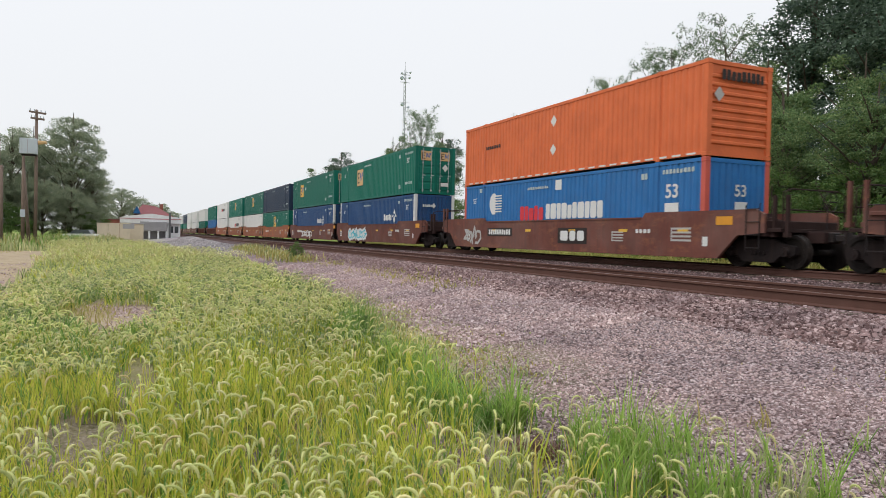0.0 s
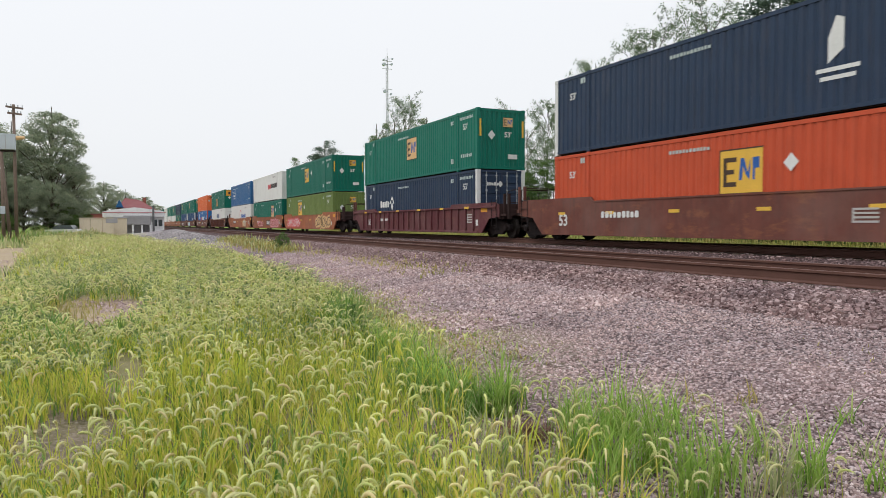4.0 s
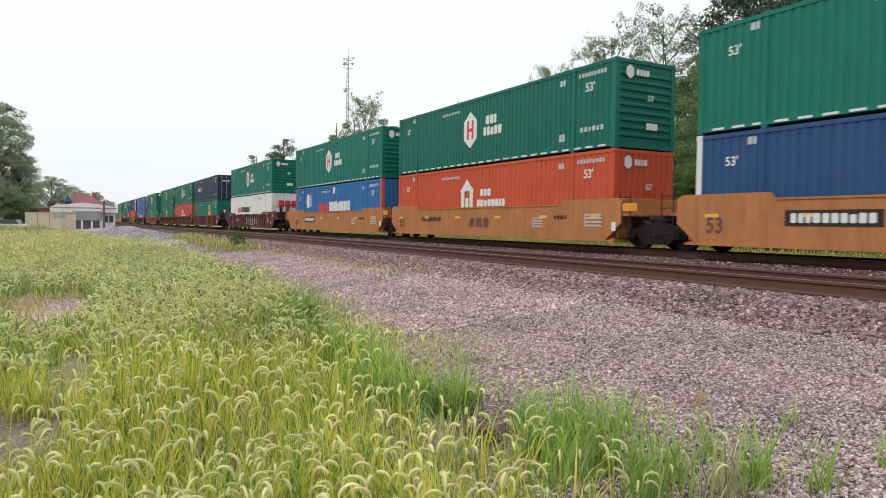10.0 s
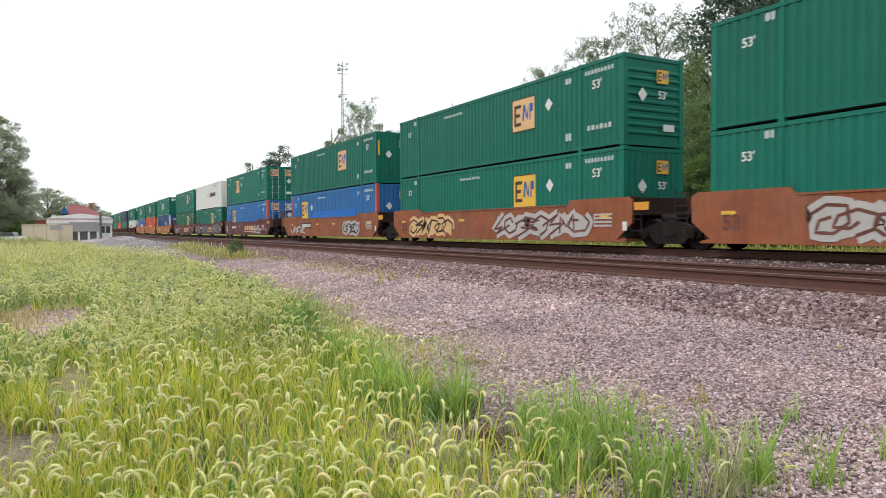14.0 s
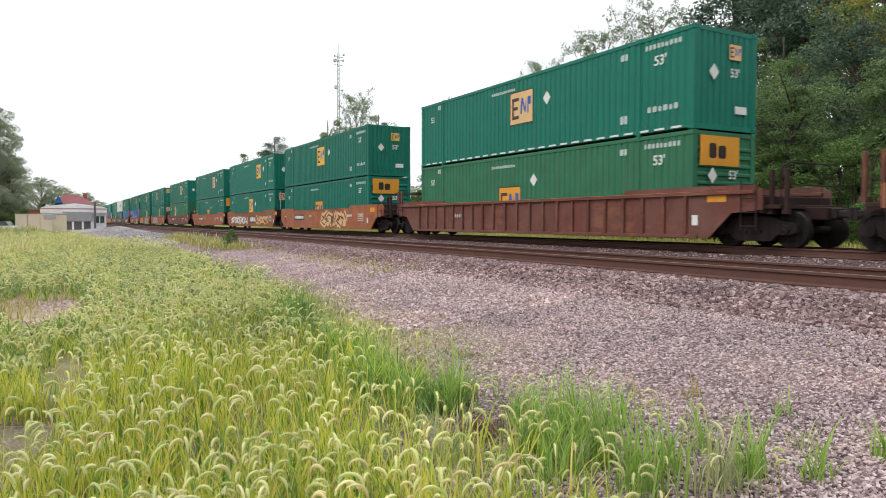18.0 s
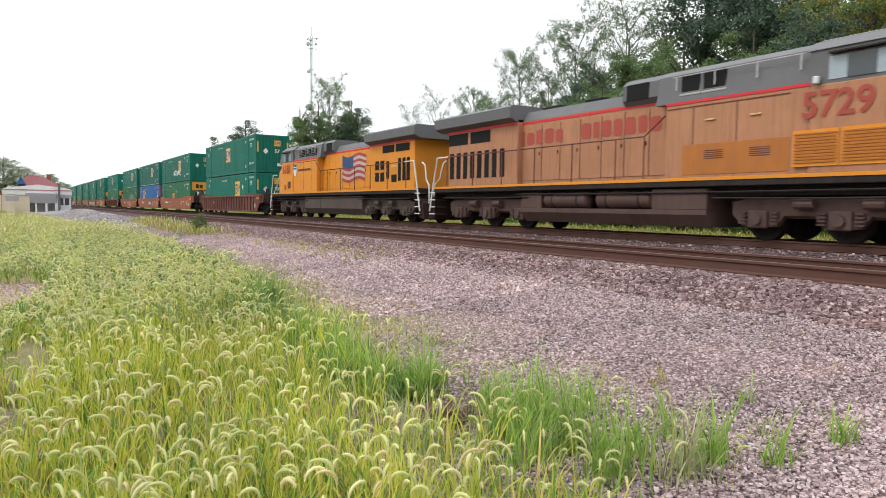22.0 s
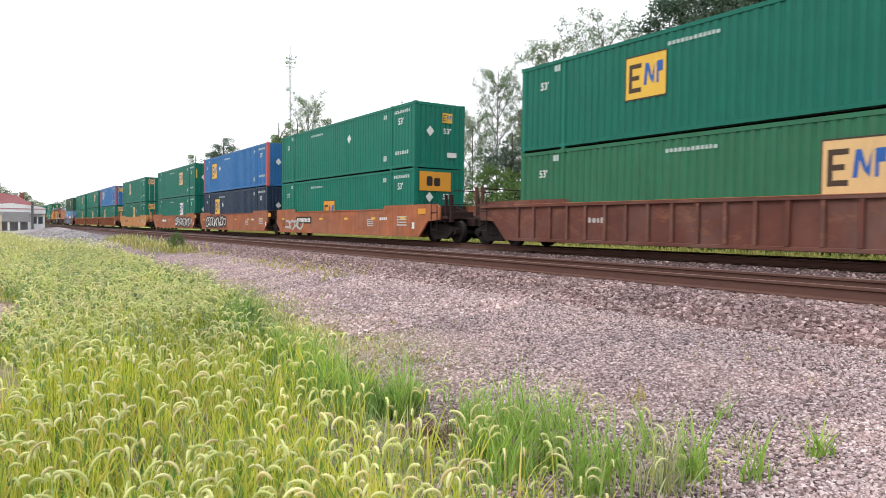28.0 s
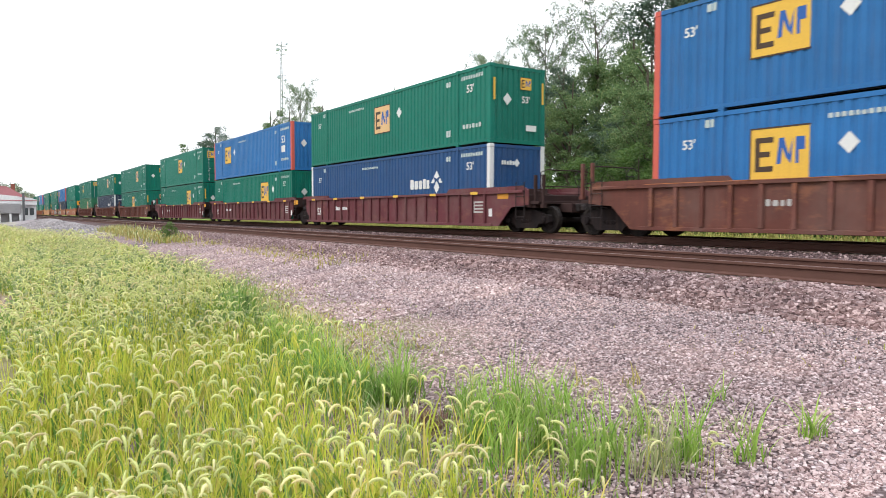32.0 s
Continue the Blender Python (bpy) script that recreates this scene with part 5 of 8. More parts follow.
def car_marks(root, style, spec, rg, tone):
    x = -1.476 if style == "smooth" else -1.446
    plain = style == "ribbed" and tone is not MAROON
    for u in () if plain else (-7.4, -4.6, -1.6, 1.6, 4.6, 7.4):
        sdecal(root, "refl", [rect(-0.22, -0.05, 0.22, 0.05)], MYEL, u, 1.02 if style == "smooth" else 1.41, "reflector", x if style == "smooth" else -1.526)
    white = MDARK if "tan" in spec else MWHITE
    if plain:
        sdecal(root, "numr", word(0.62, 0.16, 4, 40, gap=0.5), MGREY, -4.4, 0.92, "code_bar", x)
    elif style == "ribbed":
        sdecal(root, "numr", word(0.62, 0.2, 4, 40), white, -4.4, 0.92, "code_bar", x)
        sdecal(root, "numr2", word(0.62, 0.14, 6, 48), white, -3.6, 0.92, "code_bar", x)
    else:
        sdecal(root, "fleet", word(0.7, 0.13, 4, 44, gap=0.4), white, 5.6, 1.0, "code_bar", x)
        sdecal(root, "notice", comb(0.62, 0.34, 4), MGREY, 4.3, 0.82, "data_bar", x)
        if "plate" not in spec:
            sdecal(root, "num", word(1.9, 0.22, 9, 40, gap=0.4), white, -4.1, 0.95, "code_bar", x)
    if "plate" in spec:
        sdecal(root, "npl", [rect(-1.15, -0.19, 1.15, 0.19)], MDARK, -4.1, 0.95, "number_plate", x + 0.001)
        sdecal(root, "num2", word(2.0, 0.23, 10, 41, gap=0.3), MWHITE, -4.1, 0.95, "code_bar", x - 0.003)
    if "box" in spec:
        sdecal(root, "tp", [rect(-0.95, -0.3, 0.95, 0.3)], MDARK, 1.6, 0.82, "trade_plate", x, "dark plate with pale blocks")
        sdecal(root, "tw", word(1.55, 0.38, 3, 42), MWHITE, 1.6, 0.82, "word_block", x - 0.003)
    if "big" in spec:
        sdecal(root, "bigw", [[(a, -0.2), (a + 0.62, -0.2), (a + 0.74, 0.2), (a + 0.12, 0.2)] for a in (-1.6, -0.75, 0.1, 0.95)] + [rect(-1.7, -0.36, 1.6, -0.28)], MTAN, 2.1, 0.85, "word_block", x)
    if "dk" in spec:
        sdecal(root, "dkw", word(1.5, 0.4, 3, 43), BROWN, 0.2, 0.8, "word_block", x)
    dark = tone in (ORBROWN, TAN, YTAN)
    if not plain:
        ink = BROWN if dark else MWHITE
        size = 0.58 if style == "smooth" else 0.50
        me = cached(("c53", ink.name, size), lambda: text_mesh("53", size, ink))
        place("number", me, root, (x, 7.3 if style == "smooth" else 6.8, 0.75))
    if not plain:
        sdecal(root, "sm1" if style == "smooth" else "sm2", comb(0.85 if style == "smooth" else 0.6, 0.42, 4), MGREY, 7.32 if style == "smooth" else 7.6, 0.9, "data_bar", x)
    sdecal(root, "or1", [rect(-0.3, -0.12, 0.3, 0.12)], MORA, 9.0 if "a" not in spec else 8.1, 1.3, "reflector", x)
    sdecal(root, "wh1", [rect(-0.1, -0.14, 0.1, 0.14)], MWHITE, 8.3, 0.7, "placard", x)
    for tag in spec:
        if isinstance(tag, tuple):
            col, under, u0, width, h, sd = tag
            graffiti(root, x - 0.006, u0, 0.3, h, col, under, sd, width)


# ---- locomotives ----


def loco_truck(parent, y, mat):
    t = place("truck", cached(("lbol", mat.name), lambda: bm_mesh("truck_frame", box(box(bmesh.new(), -1.0, 1.0, -2.0, 2.0, 0.55, 0.85, 0.05), -0.4, 0.4, -0.5, 0.5, 0.85, 1.2), mat)), parent, (0, y, 0))

    def frame_mesh():
        bm = bmesh.new()
        prism(bm, [(-2.75, 0.95), (-2.75, 0.62), (-2.45, 0.34), (-1.55, 0.34), (-1.35, 0.62), (-0.62, 0.62), (-0.42, 0.34), (0.42, 0.34), (0.62, 0.62), (1.35, 0.62), (1.55, 0.34), (2.45, 0.34), (2.75, 0.62), (2.75, 0.95), (2.2, 1.05), (-2.2, 1.05)], -0.09, 0.09)
        for yy in (-2.0, 0.0, 2.0):
            box(bm, -0.2, -0.09, yy - 0.26, yy + 0.26, 0.30, 0.74, 0.03)
            disc(bm, -0.27, -0.2, yy, 0.52, 0.14, 12)
            for s in (-1, 1):
                for k in range(4):
                    box(bm, -0.17, -0.09, yy + s * 0.42 - 0.1, yy + s * 0.42 + 0.1, 0.40 + k * 0.085, 0.45 + k * 0.085)
        tube(bm, [(-0.22, -1.0, 0.9), (-0.22, -0.55, 0.9)], 0.13, 10)
        tube(bm, [(-0.22, 1.0, 0.9), (-0.22, 0.55, 0.9)], 0.13, 10)
        return bm_mesh("side_frame", bm, mat)
    for s in (-1, 1):
        place("side_frame", cached(("lframe", mat.name), frame_mesh), t, (s * 1.05, 0, 0), (0, 0, 0 if s < 0 else 180))
    for yy in (-2.0, 0.0, 2.0):
        place("wheelset", wheelset_mesh(0.533), t, (0, yy, 0.533))


def locomotive(tone, number, label, flag, side):
    """A six-axle road locomotive, cab towards +y. side: -1 or +1, the side that carries the seen lettering."""
    root = tagged(new("locomotive"), label, "locomotive", group="locomotives in the train")
    P = lambda name, bm, mat, lab="", smooth=False: part(name, bm, mat, root, lab, smooth)
    under = UPT if flag else UPB
    def slab(name, y0, y1, z0, z1, x, mat, thick=0.02, lab=""):
        for q in (-1, 1):
            P(name, box(bmesh.new(), min(q * x, q * (x + thick)), max(q * x, q * (x + thick)), y0, y1, z0, z1, 0.004), mat, lab)
    P("underframe", box(box(box(bmesh.new(), -1.50, 1.50, -10.3, 10.3, 1.34, 1.58, 0.02), -0.5, 0.5, -10.9, 10.9, 0.85, 1.34, 0.03), -1.0, 1.0, -10.1, 10.1, 1.10, 1.34), STEEL)
    slab("sill_stripe", -10.3, 10.3, 1.50, 1.585, 1.50, UPY, 0.02)
    P("fuel_tank", prism(bmesh.new(), [(-1.40, 0.60), (-1.15, 0.28), (1.15, 0.28), (1.40, 0.60), (1.40, 1.26 if flag else 0.74), (-1.40, 1.26 if flag else 0.74)], -4.4, 3.4 if not flag else 4.0, "Y"), under)
    if flag:
        slab("tank_seam", 1.4, 1.44, 0.6, 1.26, 1.40, BLACK, 0.006)
    else:
        # air tanks lie on the fuel tank's shoulder between two blocks
        for q in (-1, 1):
            for y0, y1 in ((-3.15, -1.15), (-0.65, 1.45)):
                P("air_tank", tube(bmesh.new(), [(q * 1.14, y0, 1.02), (q * 1.14, y0 + 0.12, 1.02), (q * 1.14, y1 - 0.12, 1.02), (q * 1.14, y1, 1.02)], 0.27, 14), under, smooth=True)
                for yy in (y0 + 0.4, y1 - 0.4):
                    P("tank_strap", tube(bmesh.new(), [(q * 1.14, yy - 0.03, 1.02), (q * 1.14, yy + 0.03, 1.02)], 0.28, 14), STEEL)
        P("tank_block", box(bmesh.new(), -1.40, 1.40, -4.4, -3.3, 0.72, 1.26, 0.03), under)
        P("tank_block", box(bmesh.new(), -1.40, 1.40, 1.55, 3.4, 0.72, 1.30, 0.03), under)
        P("tank_core", box(bmesh.new(), -0.8, 0.8, -3.3, 1.6, 0.7, 1.3), STEEL)
    # pipes and cables under the sill
    for q in (-1, 1):
        for z, y0, y1 in ((1.22, -4.6, 9.6), (1.12, -9.6, -4.0), (1.05, 3.6, 9.4)):
            P("pipe", tube(bmesh.new(), [(q * 1.42, y0, z), (q * 1.42, (y0 + y1) / 2, z - 0.03), (q * 1.42, y1, z)], 0.028, 6), STEEL)
    # hoods
    P("engine_hood", prism(bmesh.new(), [(-0.98, 1.55), (0.98, 1.55), (0.98, 3.86), (-0.98, 3.86)], -4.9, 2.2, "Y"), tone)
    P("engine_roof", prism(bmesh.new(), [(-0.985, 3.86), (0.985, 3.86), (0.80, 4.20), (-0.80, 4.20)], -4.9, 0.1, "Y"), UPG)
    P("electrical_cabin", box(bmesh.new(), -1.42, 1.42, 2.0, 6.1, 1.55, 3.62, 0.03), tone)
    P("cabin_roof", prism(bmesh.new(), [(-1.38, 3.62), (1.38, 3.62), (1.24, 4.40), (1.0, 4.56), (-1.0, 4.56), (-1.24, 4.40)], 1.6, 6.1, "Y"), UPG)
    P("cabin_roof", prism(bmesh.new(), [(-1.0, 3.80), (1.0, 3.80), (1.16, 3.95), (1.14, 4.40), (0.95, 4.56), (-0.95, 4.56), (-1.14, 4.40), (-1.16, 3.95)], 0.1, 1.6, "Y"), UPG)
    P("radiator_hood", box(bmesh.new(), -1.22, 1.22, -9.6, -4.9, 1.55, 3.95, 0.03), tone)
    bm = prism(bmesh.new(), [(-1.24, 3.84), (1.24, 3.84), (1.56, 3.98), (1.58, 4.36), (1.45, 4.44), (-1.45, 4.44), (-1.58, 4.36), (-1.56, 3.98)], -10.2, -4.9, "Y")
    P("radiator_wing", bm, UPG)
    slab("red_stripe", -9.6, -4.9, 3.76, 3.85, 1.22, MRED, 0.03)
    slab("red_stripe", -4.9, 1.6, 3.74, 3.83, 0.98, MRED, 0.012)
    slab("red_stripe", 2.0, 8.3, 3.55, 3.63, 1.42, MRED, 0.015)
    P("exhaust_cover", box(bmesh.new(), -0.6, 0.6, -4.3, -3.3, 4.2, 4.34, 0.03), STEEL)
    if flag:
        slab("intake_screen", -7.62, -6.38, 3.36, 3.72, 1.22, BLACK)
        slab("intake_screen", -9.15, -7.78, 3.36, 3.72, 1.22, BLACK)
        for y in (-5.78, -6.36):
            for z in (1.98, 2.56):
                slab("louvre", y - 0.21, y + 0.21, z, z + 0.44, 1.22, BLACK)
        for y, z0, z1 in ((-6.95, 2.1, 2.95), (-8.18, 1.97, 3.04), (-8.62, 1.97, 3.04), (-9.05, 1.97, 3.04), (-7.62, 1.92, 2.28)):
            slab("louvre", y - (0.27 if z1 < 2.5 else 0.14), y + (0.27 if z1 < 2.5 else 0.14), z0, z1, 1.22, BLACK)
        slab("latch_plate", -7.85, -7.35, 2.62, 2.72, 1.22, MTAN, 0.02)
        # louvred dynamic-brake vents along the cabin roof
        for y in (2.2, 3.25, 4.3):
            slab("vent", y, y + 0.85, 3.78, 4.22, 1.33, BLACK, 0.03)
            for k in range(4):
                slab("vent_slat", y, y + 0.85, 3.84 + k * 0.1, 3.87 + k * 0.1, 1.36, UPG, 0.02)
    else:
        slab("intake_screen", -9.55, -8.15, 3.27, 3.72, 1.22, BLACK)
        slab("intake_screen", -7.95, -6.6, 3.27, 3.72, 1.22, BLACK)
        for k in range(8):
            slab("louvre", -9.45 + k * 0.50, -9.17 + k * 0.50, 1.9, 2.95, 1.22, BLACK)
        for y0, y1 in ((2.42, 2.98), (3.12, 3.78)):
            slab("vent", y0, y1, 3.86, 4.36, 1.27, BLACK, 0.06)
            slab("vent_sill", y0 - 0.04, y1 + 0.04, 3.80, 3.85, 1.30, MGREY, 0.06)
        # darker repainted panel with small louvres under the cabin
        slab("lower_panel", 2.6, 5.62, 1.66, 2.46, 1.42, UPO, 0.012)
        for y in (3.3, 4.6):
            for k in range(5):
                slab("louvre", y, y + 0.56, 2.06 + k * 0.05, 2.085 + k * 0.05, 1.432, BROWN, 0.008)
    slab("vent", 0.28, 1.12, 3.93, 4.40, 1.12, BLACK, 0.05)
    # hood doors with dark joints
    for k in range(7):
        y = -4.75 + k * 0.97
        slab("hood_door", y, y + 0.93, 1.72, 3.66, 0.98, tone, 0.02)
        slab("door_latch", y + 0.80, y + 0.86, 2.6, 2.72, 1.0, STEEL, 0.015)
        slab("door_joint", y + 0.935, y + 0.965, 1.72, 3.66, 0.98, BROWN, 0.012)
    for y in (2.9, 4.2):
        slab("panel_joint", y, y + 0.035, 1.7, 3.44, 1.42, BROWN, 0.006)
    slab("panel_joint", 2.05, 5.6, 3.44, 3.475, 1.42, BROWN, 0.012)
    slab("handle", 3.3, 3.6, 3.05, 3.09, 1.43, MTAN, 0.03)
    slab("handle", 4.6, 4.9, 3.05, 3.09, 1.43, MTAN, 0.03)
    P("exhaust_stack", box(bmesh.new(), -0.35, 0.35, -2.4, -1.5, 4.2, 4.40, 0.03), BLACK)
    P("horn", box(box(bmesh.new(), -0.25, 0.25, 3.6, 3.9, 4.56, 4.62), -0.2, 0.2, 3.4, 4.1, 4.62, 4.7, 0.02), STEEL)
    # cab and nose
    P("cab", box(bmesh.new(), -1.48, 1.48, 6.1, 8.25, 1.55, 3.55, 0.03), tone)
    P("cab_top", prism(bmesh.new(), [(6.1, 3.55), (8.75, 3.50), (8.35, 4.22), (8.1, 4.32), (6.1, 4.34)], -1.46, 1.46), UPG)
    P("cab_roof", prism(bmesh.new(), [(-1.47, 4.31), (1.47, 4.31), (1.18, 4.54), (-1.18, 4.54)], 6.0, 8.25, "Y"), UPG)
    P("roof_panel", box(bmesh.new(), -1.15, 1.15, 6.1, 8.1, 4.542, 4.575, 0.01), UPR)
    slab("roof_gutter", 6.05, 8.2, 4.30, 4.335, 1.47, UPR, 0.03)
    slab("window_visor", 6.55, 7.9, 4.16, 4.20, 1.47, STEEL, 0.16)
    slab("roof_rail", 2.2, 5.9, 4.30, 4.325, 1.40, MGREY, 0.025)
    for y in (2.3, 3.5, 4.7, 5.8):
        slab("rail_bracket", y, y + 0.04, 3.95, 4.30, 1.40, MGREY, 0.025)
    nose = [(-1.45, 1.55), (1.45, 1.55), (1.45, 3.28), (1.0, 3.56), (-1.0, 3.56), (-1.45, 3.28)]
    bm = bmesh.new()
    tip = [(x * 0.74, 1.55 + (z - 1.55) * 0.84) for x, z in nose]
    lo, hi = [bm.verts.new((x, 8.25, z)) for x, z in nose], [bm.verts.new((x, 10.0, z)) for x, z in tip]
    bm.faces.new(lo), bm.faces.new(hi)
    for i in range(6):
        bm.faces.new((lo[i], lo[(i + 1) % 6], hi[(i + 1) % 6], hi[i]))
    P("nose", bm, tone)
    P("headlight", box(bmesh.new(), -0.16, 0.16, 9.98, 10.05, 2.55, 2.95, 0.02), MGREY)
    P("number_board", box(bmesh.new(), -0.6, 0.6, 8.30, 8.42, 4.18, 4.40, 0.02), BLACK)
    for x0, x1 in ((-1.25, -0.1), (0.1, 1.25)):
        bm = prism(bmesh.new(), [(8.70, 3.56), (8.72, 3.56), (8.44, 4.12), (8.42, 4.12)], x0, x1)
        P("windscreen", bm, PANE)
    for s in (-1, 1):
        P("side_window", box(bmesh.new(), min(s * 1.455, s * 1.475), max(s * 1.455, s * 1.475), 6.5, 7.9, 3.62, 4.12), PANE)
        P("side_window", box(bmesh.new(), min(s * 1.465, s * 1.485), max(s * 1.465, s * 1.485), 6.9, 7.5, 3.62, 4.12), GLASS)
        P("cab_vent", box(bmesh.new(), min(s * 1.48, s * 1.5), max(s * 1.48, s * 1.5), 6.5, 7.0, 1.85, 2.3), BROWN) if flag else None
        P("cab_vent", box(bmesh.new(), min(s * 1.48, s * 1.5), max(s * 1.48, s * 1.5), 7.35, 7.65, 1.75, 2.1), RUST) if flag else None
        if not flag:
            for y0, y1 in ((5.8, 6.75), (6.9, 7.85)):
                P("brake_grille", box(bmesh.new(), min(s * 1.48, s * 1.505), max(s * 1.48, s * 1.505), y0 - 0.05, y1 + 0.05, 1.74, 2.56), UPY)
                for k in range(10):
                    z = 1.82 + k * 0.07
                    P("grille_slat", box(bmesh.new(), min(s * 1.505, s * 1.53), max(s * 1.505, s * 1.53), y0, y1, z, z + 0.035), UPO)
            P("placard", box(bmesh.new(), min(s * 1.48, s * 1.5), max(s * 1.48, s * 1.5), 8.15, 8.85, 1.85, 2.05), MWHITE)
            P("mirror", box(bmesh.new(), min(s * 1.5, s * 1.6), max(s * 1.5, s * 1.6), 6.2, 6.34, 3.55, 3.72, 0.02), MWHITE)
        # rails, steps
        for e in (-1, 1):
            pts = [(s * 1.5, e * 9.2, 2.80), (s * 1.5, e * 10.05, 2.80), (s * 1.5, e * 10.3, 1.9), (s * 1.5, e * 10.65, 0.55)]
            P("grab_rail", tube(bmesh.new(), pts, 0.034, 6), MWHITE)
            inner = [(s * 1.02, e * 10.0, 2.75), (s * 1.05, e * 10.3, 2.62), (s * 1.10, e * 10.5, 1.95), (s * 1.15, e * 10.85, 1.7), (s * 1.15, e * 10.85, 0.9)]
            P("grab_rail", tube(bmesh.new(), inner, 0.034, 6), MWHITE)
            for z in (0.42, 0.72, 1.02, 1.32):
                P("step", box(bmesh.new(), min(s * 0.95, s * 1.5), max(s * 0.95, s * 1.5), min(e * 10.2, e * 10.65), max(e * 10.2, e * 10.65), z, z + 0.04), UPT)
                P("step_edge", box(bmesh.new(), min(s * 1.5, s * 1.515), max(s * 1.5, s * 1.515), min(e * 10.2, e * 10.65), max(e * 10.2, e * 10.65), z, z + 0.045), MWHITE)
        P("walkway_rail", tube(bmesh.new(), [(s * 1.48, -9.3, 2.80), (s * 1.48, 1.3, 2.80), (s * 1.46, 2.0, 3.3)], 0.024, 5), BROWN)
        for y in (-9.3, -7.4, -5.5, -3.6, -1.7, 0.2, 1.3):
            P("rail_post", tube(bmesh.new(), [(s * 1.48, y, 1.5), (s * 1.48, y, 2.80)], 0.022, 5), BROWN)
    for e in (-1, 1):
        P("pilot", prism(bmesh.new(), [(e * 10.35, 1.3), (e * 10.75, 0.9), (e * 10.85, 0.18), (e * 10.35, 0.3)], -1.4, 1.4), ENDSHADE)
        place("coupler", coupler_mesh(), root, (0, e * 10.85, 0), (0, 0, 0 if e > 0 else 180))
        loco_truck(root, e * 6.75, under)
    # lettering and emblems on the seen side
    turn = 0 if side < 0 else 180

    def mark(key, polys, mat, y, z, x, name="emblem", lab=""):
        me = decal_mesh(name, polys, mat)
        place(name, me, root, (side * x, y, z), (0, 0, turn), lab)

    u = -1 if side < 0 else 1
    place("number", text_mesh(number, 0.80, LETR), root, (side * 1.506, 6.72 if not flag else 7.2, 3.08), (0, 0, turn))
    if flag:
        mark("shield", [[(-0.3, 0.35), (-0.3, -0.1), (-0.18, -0.35), (0.18, -0.35), (0.3, -0.1), (0.3, 0.35)]], MWHITE, 5.75, 3.0, 1.444)
        mark("shieldb", [rect(-0.3, 0.22, 0.3, 0.35), rect(-0.3, 0.05, 0.3, 0.15)], MBLUE, 5.75, 3.0, 1.447)
        mark("slogan", word(2.2, 0.13, 15, 50), BROWN, 4.1, 2.98, 1.446, "word_block")
        for k in range(9):
            z = 0.62 - k * 0.155
            wave = lambda q: 0.10 * math.sin(q * 2.4)
            a = -0.15 if k < 4 else -1.5
            mark("fl", [[(p, z + wave(p)), (p + 0.3, z + wave(p + 0.3)), (p + 0.3, z + 0.155 + wave(p + 0.3)), (p, z + 0.155 + wave(p))] for p in np.arange(a, 1.45, 0.3)], FLAGW if k % 2 else FLAGR, -2.4, 2.75, 1.014, "flag_stripe")
        mark("flb", [[(p, 0.155 + 0.10 * math.sin(p * 2.4)), (p + 0.3, 0.155 + 0.10 * math.sin((p + 0.3) * 2.4)), (p + 0.3, 0.78 + 0.10 * math.sin((p + 0.3) * 2.4)), (p, 0.78 + 0.10 * math.sin(p * 2.4))] for p in np.arange(-1.5, -0.2, 0.3)],
             paint("dark_blue_field", (0.03, 0.07, 0.16), 0.5), -2.4, 2.75, 1.017, "flag_field")
    else:
        mark("name", word(2.4, 0.5, 5, 51, -1.95, gap=0.3), LETR, -1.95, 3.24, 1.014, "word_block")
        mark("name", word(3.3, 0.5, 7, 52, 1.8, gap=0.3), LETR, -1.95, 3.24, 1.014, "word_block")
        wing = [[(s * 0.18, -0.05), (s * 0.95, 0.14), (s * 0.95, 0.22), (s * 0.2, 0.2)] for s in (-1, 1)]
        me = decal_mesh("wing_emblem", wing + [[(-0.3, 0.22), (-0.3, -0.1), (0.0, -0.32), (0.3, -0.1), (0.3, 0.22)]], MBLUE, "front")
        place("wing_emblem", me, root, (0, 10.01, 2.2), (0, 0, 0), "blue winged emblem")
    return root

# ---- the train: place of each load's rear end at 0 s, car style, upper and lower load ----
TN = {"g": (GREEN, "dark green"), "l": (LGREEN, "faded light green"), "o": (OLIVE, "faded olive green"), "k": (DGREEN, "weathered dark green"), "n": (NAVY, "dark navy"), "m": (NAVYB, "navy blue"), "b": (BLUE, "bright blue"),
      "s": (STEELB, "steel blue"), "p": (PALEB, "faded pale blue"), "r": (ORANGE, "orange"), "e": (REDOR, "red-orange"), "w": (WHITE, "white")}
CT = {"brown": (BROWN, "brown"), "orb": (ORBROWN, "orange-brown"), "tan": (TAN, "tan"), "ytan": (YTAN, "yellow-tan"), "mar": (MAROON, "maroon"), "rust": (RUST, "rust-coloured")}
BR = {"yel": "yellow plates", "tan": "tan plates", "ora": "orange plate", "wht": "white plate", "hex": "white hexagon emblem", "house": "white gabled emblem", "diam": "diamond mark",
      "stack": "red-white lettering", "xred": "red-black lettering", "xpale": "faded red and dark lettering", "slant": "slanted blue lettering", "ring": "red ring emblem", "arch": "white framed emblem", "mono": "white monogram", "dots": "hazard placards",
      "plain": "small codes", "none": "plain sides"}
W_, D_, R_, T_ = MWHITE, MDARK, MRED, MCYAN
